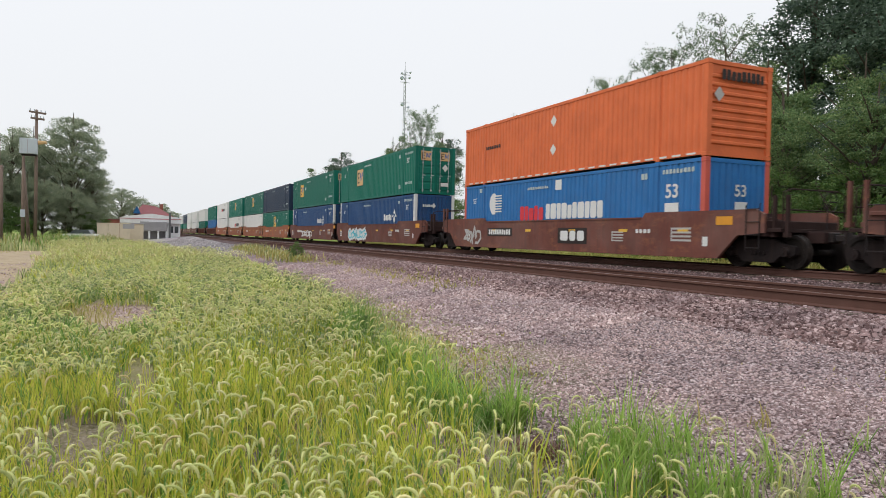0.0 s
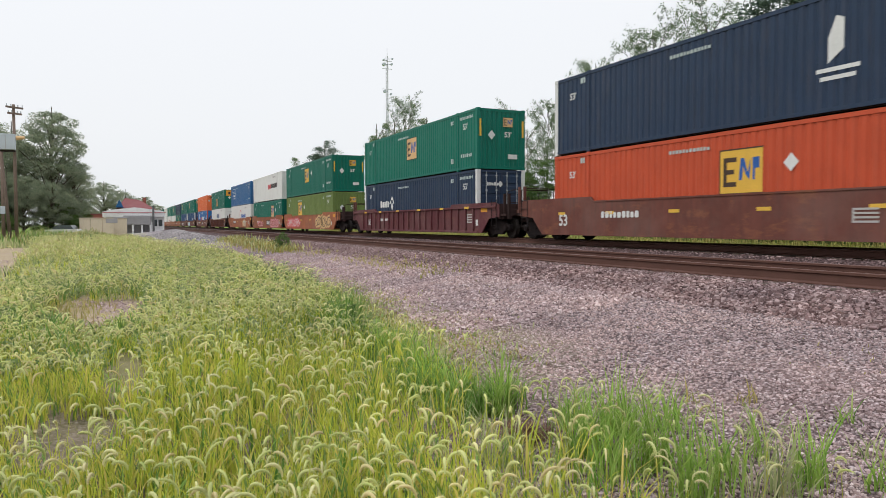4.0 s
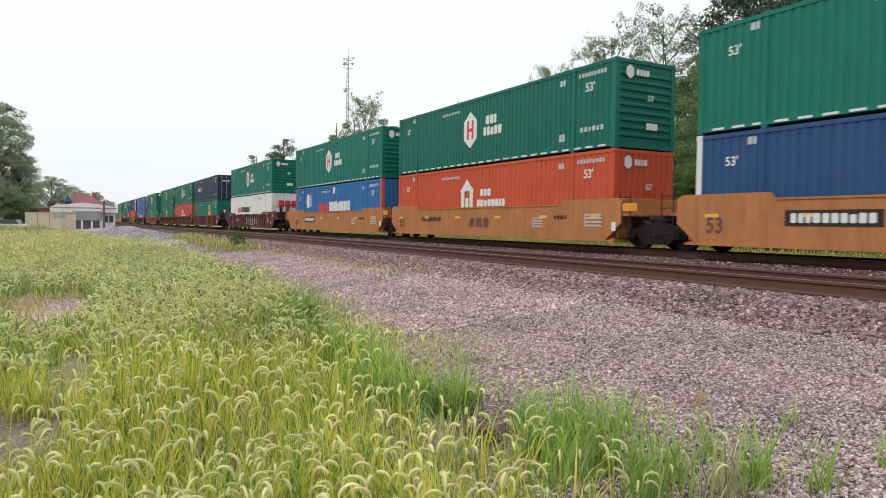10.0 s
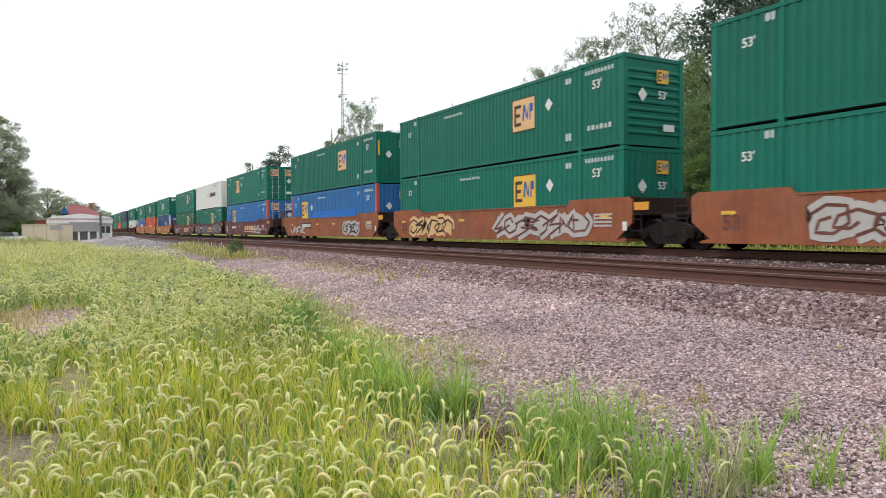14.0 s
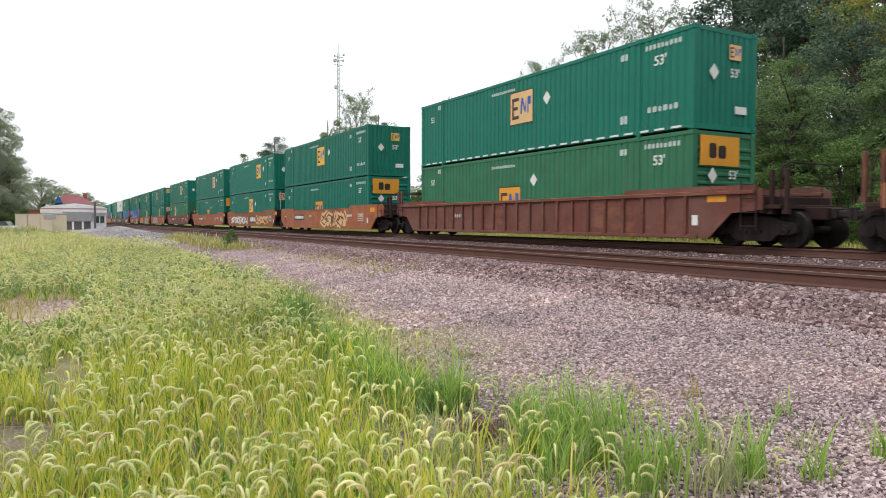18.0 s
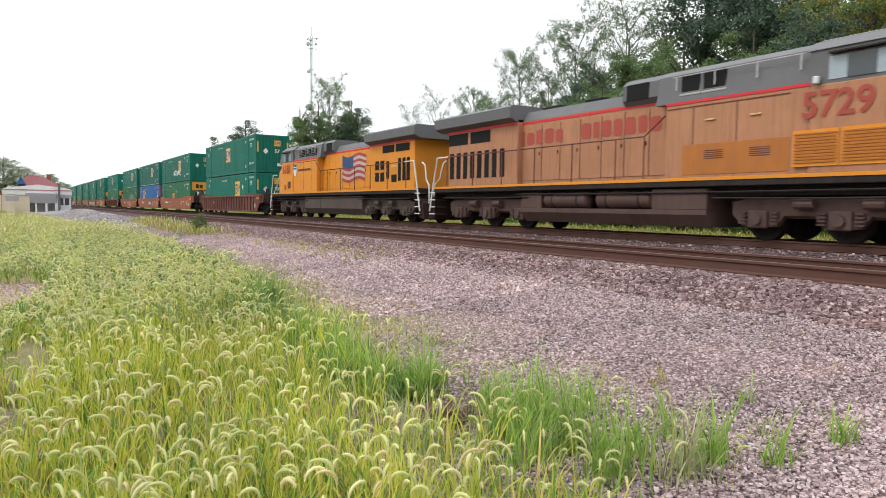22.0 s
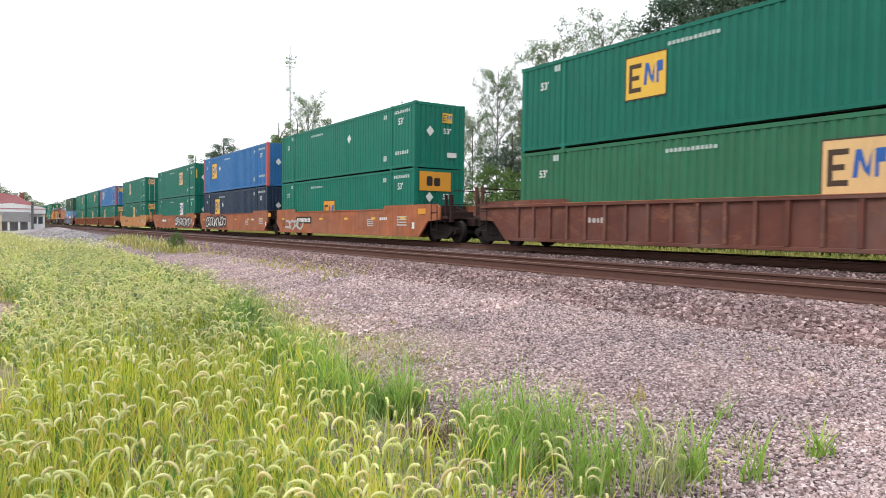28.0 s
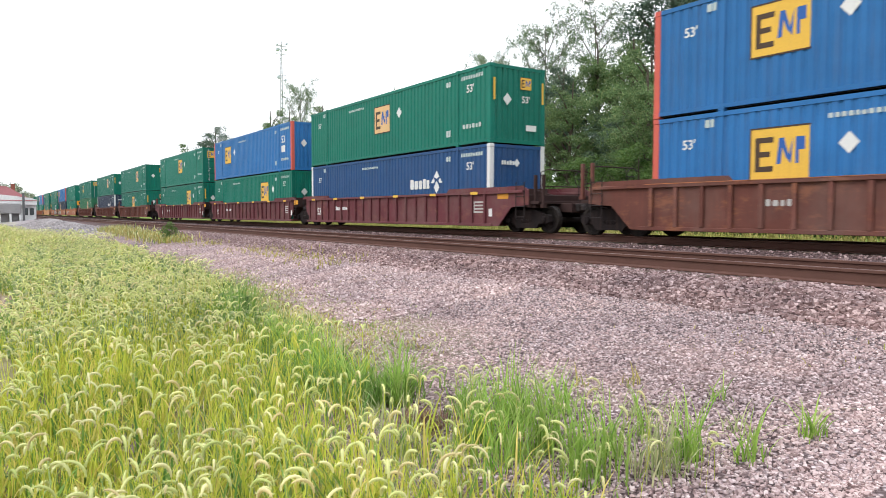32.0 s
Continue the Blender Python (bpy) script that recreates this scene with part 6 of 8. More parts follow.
# s, style, tone, joined to the next well behind, marks, upper (tone, posts, brand, u, end, extra), lower
TRAIN = [
    (295.0, "smooth", "brown", 0, (), ("g", "", "none", 0, "fluted", ""), ("g", "", "none", 0, "fluted", "")),
    (276.0, "smooth", "brown", 1, (), ("g", "", "none", 0, "fluted", ""), ("g", "", "none", 0, "fluted", "")),
    (257.0, "smooth", "brown", 1, (), ("w", "", "none", 0, "fluted", ""), ("g", "", "none", 0, "fluted", "")),
    (233.6, "smooth", "brown", 0, (), ("n", "", "none", 0, "fluted", ""), ("g", "", "none", 0, "fluted", "")),
    (214.6, "smooth", "brown", 1, (), ("w", "", "none", 0, "fluted", ""), ("w", "", "none", 0, "fluted", "")),
    (195.6, "smooth", "brown", 1, (), ("w", "", "none", 0, "fluted", ""), ("w", "", "none", 0, "fluted", "")),
    (172.0, "ribbed", "brown", 0, (), ("w", "", "none", 0, "fluted", ""), ("g", "", "none", 0, "fluted", "")),
    (148.5, "ribbed", "brown", 0, (), ("g", "", "none", 0, "ribbed", ""), ("b", "", "none", 0, "fluted", "")),
    (129.5, "smooth", "orb", 1, (), ("w", "", "xred", 0, "fluted", ""), ("w", "", "none", 0, "fluted", "")),
    (110.5, "smooth", "orb", 1, (), ("g", "", "yel", 0, "ribbed", ""), ("w", "", "xred", 0, "fluted", "")),
    (92.0, "smooth", "orb", 0, (), ("g", "", "yel", 0, "doors", ""), ("w", "", "none", 0, "fluted", "")),
    (75.3, "smooth", "orb", 1, (), ("n", "", "none", 0, "doors", ""), ("g", "", "yel", 0, "fluted", "")),
    (56.9, "smooth", "brown", 1, ((W_, None, -3.0, 4.0, 0.8, 3),), ("g", "", "yel", -4.0, "doors", ""), ("m", "w", "diam", 3.8, "fluted", "")),
    (38.5, "smooth", "brown", 0, ((T_, W_, -5.0, 4.2, 0.9, 5),), ("g", "", "tan", -3.0, "doors", ""), ("m", "w", "diam", 3.8, "fluted", "")),
    (15.44, "smooth", "brown", 0, ("box", "plate", (MGREY, None, -7.6, 1.6, 0.9, 8)), ("r", "", "dots", 0, "ribbed", "dash"), ("b", "o", "stack", 0, "fluted", "c53")),
    (-7.95, "ribbed", "brown", 0, (), ("g", "", "ora", -0.9, "fluted", ""), ("w", "", "slant", 0.2, "ribbed", "")),
    (-31.28, "smooth", "orb", 1, ("plate", (MWHITE, MTAN, 3.0, 2.2, 1.0, 11)), ("s", "", "arch", -5.1, "ribbed", ""), ("w", "", "ring", 2.1, "ribbed", "")),
    (-49.65, "smooth", "orb", 1, ("box", (MPINK, None, -4.5, 3.0, 0.8, 12), (ORBROWN, MPINK, 3.0, 4.0, 0.9, 13)), ("w", "", "xred", 1.6, "fluted", ""), ("g", "", "tan", 3.2, "fluted", "")),
    (-67.99, "smooth", "orb", 0, ("plate", (MWHITE, R_, -7.0, 5.0, 1.0, 14), (MDARK, MTAN, 3.6, 4.2, 1.05, 15)), ("g", "", "yel", 0.0, "fluted", "strips"), ("o", "", "yel", -2.6, "fluted", "")),
    (-92.04, "ribbed", "mar", 0, (), ("g", "", "tan", 0.1, "fluted", "strips"), ("n", "w", "diam", -3.8, "doors", "")),
    (-114.59, "smooth", "brown", 0, (), ("n", "w", "mono", 3.4, "doors", ""), ("e", "", "yel", 0.7, "ribbed", "")),
    (-136.96, "ribbed", "brown", 0, (), ("b", "o", "yel", -4.6, "doors", "patch"), ("b", "o", "stack", 0, "fluted", "c53")),
    (-160.66, "ribbed", "rust", 0, (), ("g", "", "hex", -0.6, "ribbed", ""), ("g", "", "yel", 0.3, "ribbed", "strips")),
    (-184.3, "ribbed", "brown", 1, (), ("g", "", "yel", -0.8, "fluted", "strips"), ("g", "", "yel", -0.7, "fluted", "strips")),
    (-202.78, "ribbed", "brown", 1, (), ("g", "", "hex", -0.7, "ribbed", ""), ("e", "", "house", -0.9, "ribbed", "")),
    (-221.13, "ribbed", "brown", 0, (), ("n", "", "diam", -3.7, "doors", ""), ("g", "", "yel", 3.0, "ribbed", "")),
    (-244.82, "ribbed", "mar", 0, ((MGREY, None, -0.6, 4.2, 0.9, 21),), ("g", "", "hex", -0.6, "ribbed", "dash"), ("w", "", "xred", -4.0, "doors", "")),
    (-268.04, "smooth", "tan", 1, ("tan", "plate"), ("g", "", "hex", -0.7, "ribbed", "dash"), ("b", "o", "stack", 0, "fluted", "")),
    (-286.48, "smooth", "tan", 1, ("tan", "dk"), ("g", "", "hex", -0.9, "ribbed", "dash"), ("e", "", "house", -1.1, "fluted", "")),
    (-305.94, "smooth", "tan", 0, ("tan", "plate"), ("g", "", "hex", -0.8, "ribbed", "dash"), ("m", "w", "diam", 3.8, "fluted", "")),
    (-329.82, "smooth", "mar", 1, ("big", (MGREY, None, -7.6, 2.6, 0.7, 25)), ("g", "", "tan", 2.95, "fluted", ""), ("l", "", "tan", 2.9, "ribbed", "")),
    (-347.85, "smooth", "mar", 1, ("big", (MGREY, MSLATE, -7.9, 3.4, 1.0, 26), (MGREY, MSLATE, -3.0, 4.0, 1.0, 24), (MGREY, MSLATE, 3.7, 3.6, 1.15, 51)), ("w", "", "xpale", 0.6, "ribbed", ""), ("g", "", "yel", 2.7, "ribbed", "")),
    (-366.9, "smooth", "mar", 0, ("big", "up", (MGREY, None, 3.4, 3.0, 0.6, 27)), ("g", "", "tan", -2.95, "doors", ""), ("b", "o", "yel", -4.75, "doors", "patch")),
    (-390.31, "smooth", "orb", 1, ("plate", (MGREY, None, -7.5, 3.0, 0.7, 28), (D_, MGREY, 3.4, 2.2, 0.9, 29)), ("g", "", "tan", 2.75, "fluted", "strips"), ("b", "o", "yel", -4.85, "fluted", "bright")),
    (-409.61, "smooth", "orb", 1, ((D_, MTAN, -6.5, 4.0, 0.95, 30), (BROWN, MGREY, 1.2, 5.2, 0.95, 31)), ("g", "", "tan", 2.75, "ribbed", ""), ("g", "", "yel", 2.8, "fluted", "")),
    (-429.09, "smooth", "orb", 0, ("plate", (BROWN, MGREY, -5.0, 6.0, 0.95, 32)), ("g", "", "yel", -0.7, "doors", ""), ("g", "", "yel", 2.45, "doors", "")),
    (-452.24, "smooth", "brown", 0, (), ("g", "", "yel", 2.4, "fluted", ""), ("l", "", "tan", -2.95, "ribbed", "")),
    (-474.76, "smooth", "orb", 1, ("plate",), ("g", "", "tan", 3.0, "fluted", ""), ("g", "", "ora", -0.35, "ribbed", "")),
    (-493.94, "smooth", "orb", 1, ("box", (MWHITE, None, -6.6, 6.5, 0.9, 34), (MTAN, None, 2.8, 4.0, 0.9, 35)), ("g", "", "yel", 3.15, "fluted", ""), ("g", "", "yel", 0.4, "doors", "")),
    (-513.03, "smooth", "orb", 0, ("plate", (BROWN, MTAN, 0.6, 4.4, 1.0, 36)), ("g", "", "yel", 0.1, "fluted", ""), ("g", "", "ora", -0.3, "ribbed", "")),
    (-535.67, "ribbed", "brown", 0, ("up",), ("g", "", "tan", 0.0, "fluted", "dash"), ("l", "", "ora", -0.75, "ribbed", "")),
    (-559.21, "smooth", "orb", 1, ("plate", (MPINK, None, -1.2, 4.4, 1.0, 38)), ("g", "", "tan", 2.9, "fluted", "dash"), ("l", "", "plain", 0, "fluted", "wpatch")),
    (-578.54, "smooth", "orb", 1, ("box",), ("g", "", "tan", 2.6, "fluted", "dash"), ("b", "o", "yel", -4.45, "fluted", "patch c53")),
    (-597.12, "smooth", "orb", 0, ("plate", "up"), ("g", "", "tan", 2.85, "fluted", "tag"), ("l", "", "ora", -0.9, "fluted", "")),
    (-620.75, "ribbed", "brown", 0, (), ("g", "", "tan", 0.0, "fluted", "strips"), ("g", "", "yel", 2.95, "fluted", "strips")),
    (-687.6, "smooth", "mar", 0, ("front", "bare", (T_, MBLUE, -4.2, 5.0, 1.05, 41), (MPINK, None, 1.4, 1.0, 0.7, 42)), ("k", "", "tan", 2.8, "fluted", ""), ("p", "o", "stack", 0, "fluted", "c53")),
    (-710.94, "ribbed", "rust", 1, (), ("g", "", "tan", 2.9, "fluted", ""), ("g", "", "yel", 2.95, "fluted", "")),
    (-730.28, "ribbed", "rust", 1, (), ("g", "", "tan", 3.1, "fluted", ""), ("g", "", "tan", 0.45, "fluted", "")),
    (-749.08, "ribbed", "rust", 0, ("up",), ("b", "o", "yel", -4.7, "doors", "patch"), ("g", "", "tan", -2.85, "doors", "")),
    (-772.55, "smooth", "ytan", 0, ("tan",), ("g", "", "tan", -2.5, "doors", ""), ("g", "", "yel", 0.4, "doors", "")),
    (-796.08, "smooth", "orb", 1, ("plate", (MWHITE, D_, 1.0, 6.2, 1.05, 46)), ("g", "", "tan", 2.7, "fluted", "strips"), ("g", "", "wht", 2.95, "fluted", "")),
    (-815.41, "smooth", "orb", 1, ((MWHITE, MDARK, -6.6, 5.6, 1.05, 47),), ("b", "o", "yel", -4.75, "fluted", "patch"), ("n", "", "yel", -3.9, "fluted", "")),
    (-834.37, "smooth", "orb", 0, ((MGREY, None, -6.8, 2.6, 0.9, 48), "plate"), ("g", "", "plain", 0, "fluted", ""), ("g", "", "ora", -0.9, "fluted", "")),
    (-857.73, "ribbed", "brown", 0, ("up",), ("g", "", "yel", -2.75, "doors", ""), ("l", "", "tan", 2.95, "ribbed", "")),
    (-881.23, "ribbed", "brown", 0, (), ("g", "", "tan", 2.5, "fluted", "strips"), ("n", "w", "diam", 3.6, "doors", "")),
    (-903.44, "ribbed", "brown", 0, ("up",), ("g", "", "tan", 2.85, "fluted", ""), ("g", "", "yel", 0.2, "fluted", "strips")),
    (-927.15, "ribbed", "mar", 1, (), ("g", "", "yel", 0.3, "doors", ""), ("g", "", "yel", 3.2, "fluted", "strips")),
    (-946.73, "ribbed", "mar", 1, (), ("b", "o", "yel", -4.55, "fluted", "patch c53"), ("g", "", "yel", 3.3, "fluted", "")),
    (-965.85, "ribbed", "mar", 0, ("up",), ("g", "", "tan", 0.0, "fluted", "strips"), ("m", "w", "diam", 3.8, "fluted", "")),
    (-989.33, "ribbed", "brown", 0, (), ("b", "o", "yel", -4.55, "fluted", "patch c53"), ("b", "o", "yel", -4.5, "fluted", "patch")),
]


def build_train():
    n = len(TRAIN)
    for i, (s, style, tone, joined, marks, up, low) in enumerate(TRAIN):
        def link(a, b, is_joined):
            return ("a" if is_joined else "c", abs(TRAIN[a][0] - TRAIN[b][0]) / 2)
        front = link(i, i - 1, TRAIN[i - 1][3]) if i else ("c", 11.7)
        rear = link(i, i + 1, joined) if i < n - 1 else ("c", 11.7)
        if "front" in marks:
            front = ("c", 10.6)
        if front[0] == "c" and front[1] > 14:
            front = ("c", 11.7)
        if rear[0] == "c" and rear[1] > 14:
            rear = ("c", 11.7)
        mat, cname = CT[tone]
        spec = tuple(m for m in marks if m != "front")
        kind = "ribbed-side" if style == "ribbed" else "smooth-side"
        tail = ", sprayed with graffiti" if any(isinstance(m, tuple) for m in spec) else ", dusty and unsprayed"
        car = well_car(style, mat, (front, rear), spec, f"{cname} {kind} steel well car on the far track{tail}", i)
        MOVING.append((car, s + LC / 2, 0.0, 0))
        for (tn, po, brand, u, end, extra), z, what in ((low, 0.34, "lower"), (up, 3.235, "upper")):
            posts = {"w": MWHITE, "o": POSTOR, "": None}[po]
            pw = {"w": " with white corner posts", "o": " with orange corner posts", "": ""}[po]
            where = "in a well" if what == "lower" else "stacked on top"
            box_ob = container(TN[tn][0], posts, brand, u, end, extra, f"{TN[tn][1]} container{pw}, {BR[brand]}, {where}" if not (pw and brand == "stack") else f"{TN[tn][1]} container with coloured posts, {BR[brand]}, {where}", 100 + i * 2 + (what == "upper"))
            MOVING.append((box_ob, s + LC / 2, z, 0))


build_train()
lead = locomotive(UPY, "6181", "yellow and grey diesel locomotive with a painted flag", True, -1)
MOVING.append((lead, -635.6, 0.0, 0))
second = locomotive(UPF, "5729", "faded yellow and grey diesel locomotive with red lettering blocks", False, 1)
MOVING.append((second, -657.75, 0.0, 180))

# ---- trees ----


def leaf_cloud(rg, centres, radii, per, size, flat=0.9):
    """Many small leaf quads round the centres, most of them lying rather flat."""
    n = len(centres) * per
    c = np.repeat(centres, per, 0)
    r = np.repeat(radii, per)
    d = rg.normal(0, 1, (n, 3))
    d /= np.linalg.norm(d, axis=1)[:, None]
    p = c + d * (r * rg.uniform(0.2, 1, n) ** 0.6)[:, None] * np.array([1, 1, flat])
    a = rg.normal(0, 1, (n, 3)) * np.array([1, 1, 0.6])
    a /= np.linalg.norm(a, axis=1)[:, None]
    b = np.cross(a, rg.normal(0, 1, (n, 3)) + np.array([0, 0, 0.5]))
    b /= np.linalg.norm(b, axis=1)[:, None]
    s = size * rg.uniform(0.6, 1.4, n)[:, None]
    v = np.stack([p - a * s, p - b * s * 0.55, p + a * s, p + b * s * 0.55], 1).reshape(-1, 3)
    return v, np.arange(4 * n).reshape(-1, 4)


def crown_points(pr, count, radius, low, high, base=0.58):
    """Clump centres through an uneven crown of lobes, most of them towards its outside."""
    out = []
    lobes = [(pr.uniform(0, math.tau), pr.uniform(-0.7, 0.95), pr.uniform(0.85, 1.2)) for k in range(11)]
    while len(out) < count:
        d = Vector((pr.gauss(0, 1), pr.gauss(0, 1), pr.gauss(0, 1))).normalized()
        r = base
        for la, lz, lr in lobes:
            lo = Vector((math.cos(la) * math.sqrt(1 - lz * lz), math.sin(la) * math.sqrt(1 - lz * lz), lz))
            r = max(r, lr * max(0.0, d.dot(lo)) ** 4)
        r *= pr.uniform(0.10, 1.0) ** 0.45
        out.append((d.x * r * radius, d.y * r * radius, (low + high) / 2 + d.z * r * (high - low) / 2))
    return out


def tree_template(kind, wide, seed):
    """A tree ten metres tall, built once for each kind and width and copied."""
    rg = np.random.RandomState(seed)
    pr = random.Random(seed)
    bm = bmesh.new()
    flat = 0.62
    if kind == "bush":
        for k in range(9):
            a = pr.uniform(0, 6.28)
            tube(bm, [(0, 0, 0), (math.cos(a) * 1.2, math.sin(a) * 1.2, 3.0), (math.cos(a) * 3.0, math.sin(a) * 3.0, pr.uniform(4, 8.0))], 0.16, 5, 0.04)
        tips = []
        for k in range(110):
            a, rr, z = pr.uniform(0, 6.28), 4.6 * pr.random() ** 0.5, pr.random() ** 0.8
            tips.append((math.cos(a) * rr, math.sin(a) * rr, 0.4 + z * 9.2 * (1 - (rr / 5.2) ** 2 * 0.7)))
        radii, per, size = rg.uniform(0.5, 1.3, len(tips)), 190, 0.105
    elif kind in ("broad", "dark", "grey", "yellowing"):
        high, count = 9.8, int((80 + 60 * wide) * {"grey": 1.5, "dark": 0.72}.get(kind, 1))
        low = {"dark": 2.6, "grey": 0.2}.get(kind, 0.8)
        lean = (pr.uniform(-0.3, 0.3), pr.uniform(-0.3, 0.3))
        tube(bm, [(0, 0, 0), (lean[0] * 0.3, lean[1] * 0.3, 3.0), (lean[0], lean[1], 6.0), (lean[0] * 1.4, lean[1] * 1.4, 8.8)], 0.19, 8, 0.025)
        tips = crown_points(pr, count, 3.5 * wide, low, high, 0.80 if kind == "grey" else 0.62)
        for k in range(0, count, 3):
            q = Vector(tips[k])
            stem = Vector((lean[0] * 0.8, lean[1] * 0.8, max(1.0, q.z - 0.8 * math.hypot(q.x, q.y) - 0.6)))
            tube(bm, [stem, stem.lerp(q, 0.5) + Vector((0, 0, 0.12)), q], 0.055, 5, 0.012)
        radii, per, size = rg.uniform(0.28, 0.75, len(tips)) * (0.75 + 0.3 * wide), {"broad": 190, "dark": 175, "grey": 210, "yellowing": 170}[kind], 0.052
    else:
        # a slender stem that forks into long rising branches and fine twigs
        leafy = kind == "feathery"
        tube(bm, [(0, 0, 0), (0.06, 0.03, 2.6), (pr.uniform(-0.2, 0.2), pr.uniform(-0.2, 0.2), 9.0)], 0.085, 7, 0.012)
        tips = []
        nb = 19 if leafy else 13
        for k in range(nb):
            t = (k + pr.random()) / nb
            stem = Vector((0.05, 0.03, 2.0 + 6.4 * t))
            a = k * 2.4 + pr.uniform(-0.5, 0.5)
            reach = (2.5 - 1.7 * t) * pr.uniform(0.7, 1.1) * wide
            rise = reach * pr.uniform(0.9, 1.7)
            tip = stem + Vector((math.cos(a) * reach, math.sin(a) * reach, min(rise, 9.9 - stem.z)))
            mid = stem.lerp(tip, 0.5) + Vector((math.cos(a), math.sin(a), 0)) * 0.12
            tube(bm, [stem, mid, tip], 0.032, 4, 0.006)
            for j in range(9):
                f = 0.25 + 0.75 * (j + pr.random()) / 9
                q = stem.lerp(tip, f)
                a2 = a + pr.uniform(-1.5, 1.5)
                ln = pr.uniform(0.35, 0.95)
                e = q + Vector((math.cos(a2) * ln, math.sin(a2) * ln, pr.uniform(0.1, 0.8) * ln))
                tube(bm, [q, q.lerp(e, 0.5), e], 0.011, 3, 0.004)
                for g in (0.35, 0.62, 0.85, 1.0):
                    w = q.lerp(e, g)
                    tips.append((w.x + pr.uniform(-0.14, 0.14), w.y + pr.uniform(-0.14, 0.14), w.z + pr.uniform(-0.1, 0.14)))
        radii, per, size, flat = rg.uniform(0.10, 0.32, len(tips)), (24 if leafy else 9), 0.038, 0.9
    v, f = leaf_cloud(rg, np.array(tips), radii, per, size, flat)
    mat = {"broad": LEAF_M, "dark": LEAF_D, "grey": LEAF_HAZED, "feathery": LEAF_P, "twiggy": LEAF_P, "bush": LEAF_B, "yellowing": LEAF_Y}[kind]
    return bm_mesh("trunk", bm, BARK), raw_mesh("crown", v, f, [mat])


TREE_KINDS = {}
TREE_WORDS = {"broad": "broad leafy green tree", "dark": "tall dark green tree with a dense crown", "grey": "broad round-crowned tree, leaves paled for distance haze", "feathery": "slender pale tree with thin foliage", "twiggy": "sparse young tree with bare twigs", "bush": "dense green shrub", "yellowing": "tree with yellowing leaves"}


def tree(kind, x, y, h, wide=1.0, seed=0, where="beyond the tracks", turn=None):
    girth = 1.0 if kind in ("bush", "feathery", "twiggy", "yellowing") else min((0.55, 0.8, 1.1), key=lambda g: abs(g - wide))
    key = (kind, girth, seed % 2)
    if key not in TREE_KINDS:
        TREE_KINDS[key] = tree_template(kind, girth, 11 + seed % 2 + 7 * len(kind))
    tm, cm = TREE_KINDS[key]
    root = tagged(new("shrub" if kind == "bush" else "tree"), f"{TREE_WORDS[kind]} {where}", "shrub" if kind == "bush" else "tree", group="trees round the railway")
    root.location = (x, y, float(ground_z(x)) - 0.05)
    root.rotation_euler = (0, 0, turn if turn is not None else (x * 3.7 + y * 1.3) % 6.28)
    root.scale = (h / 10 * wide / girth, h / 10 * wide / girth, h / 10)
    place("trunk", tm, root)
    place("crown", cm, root)
    return root


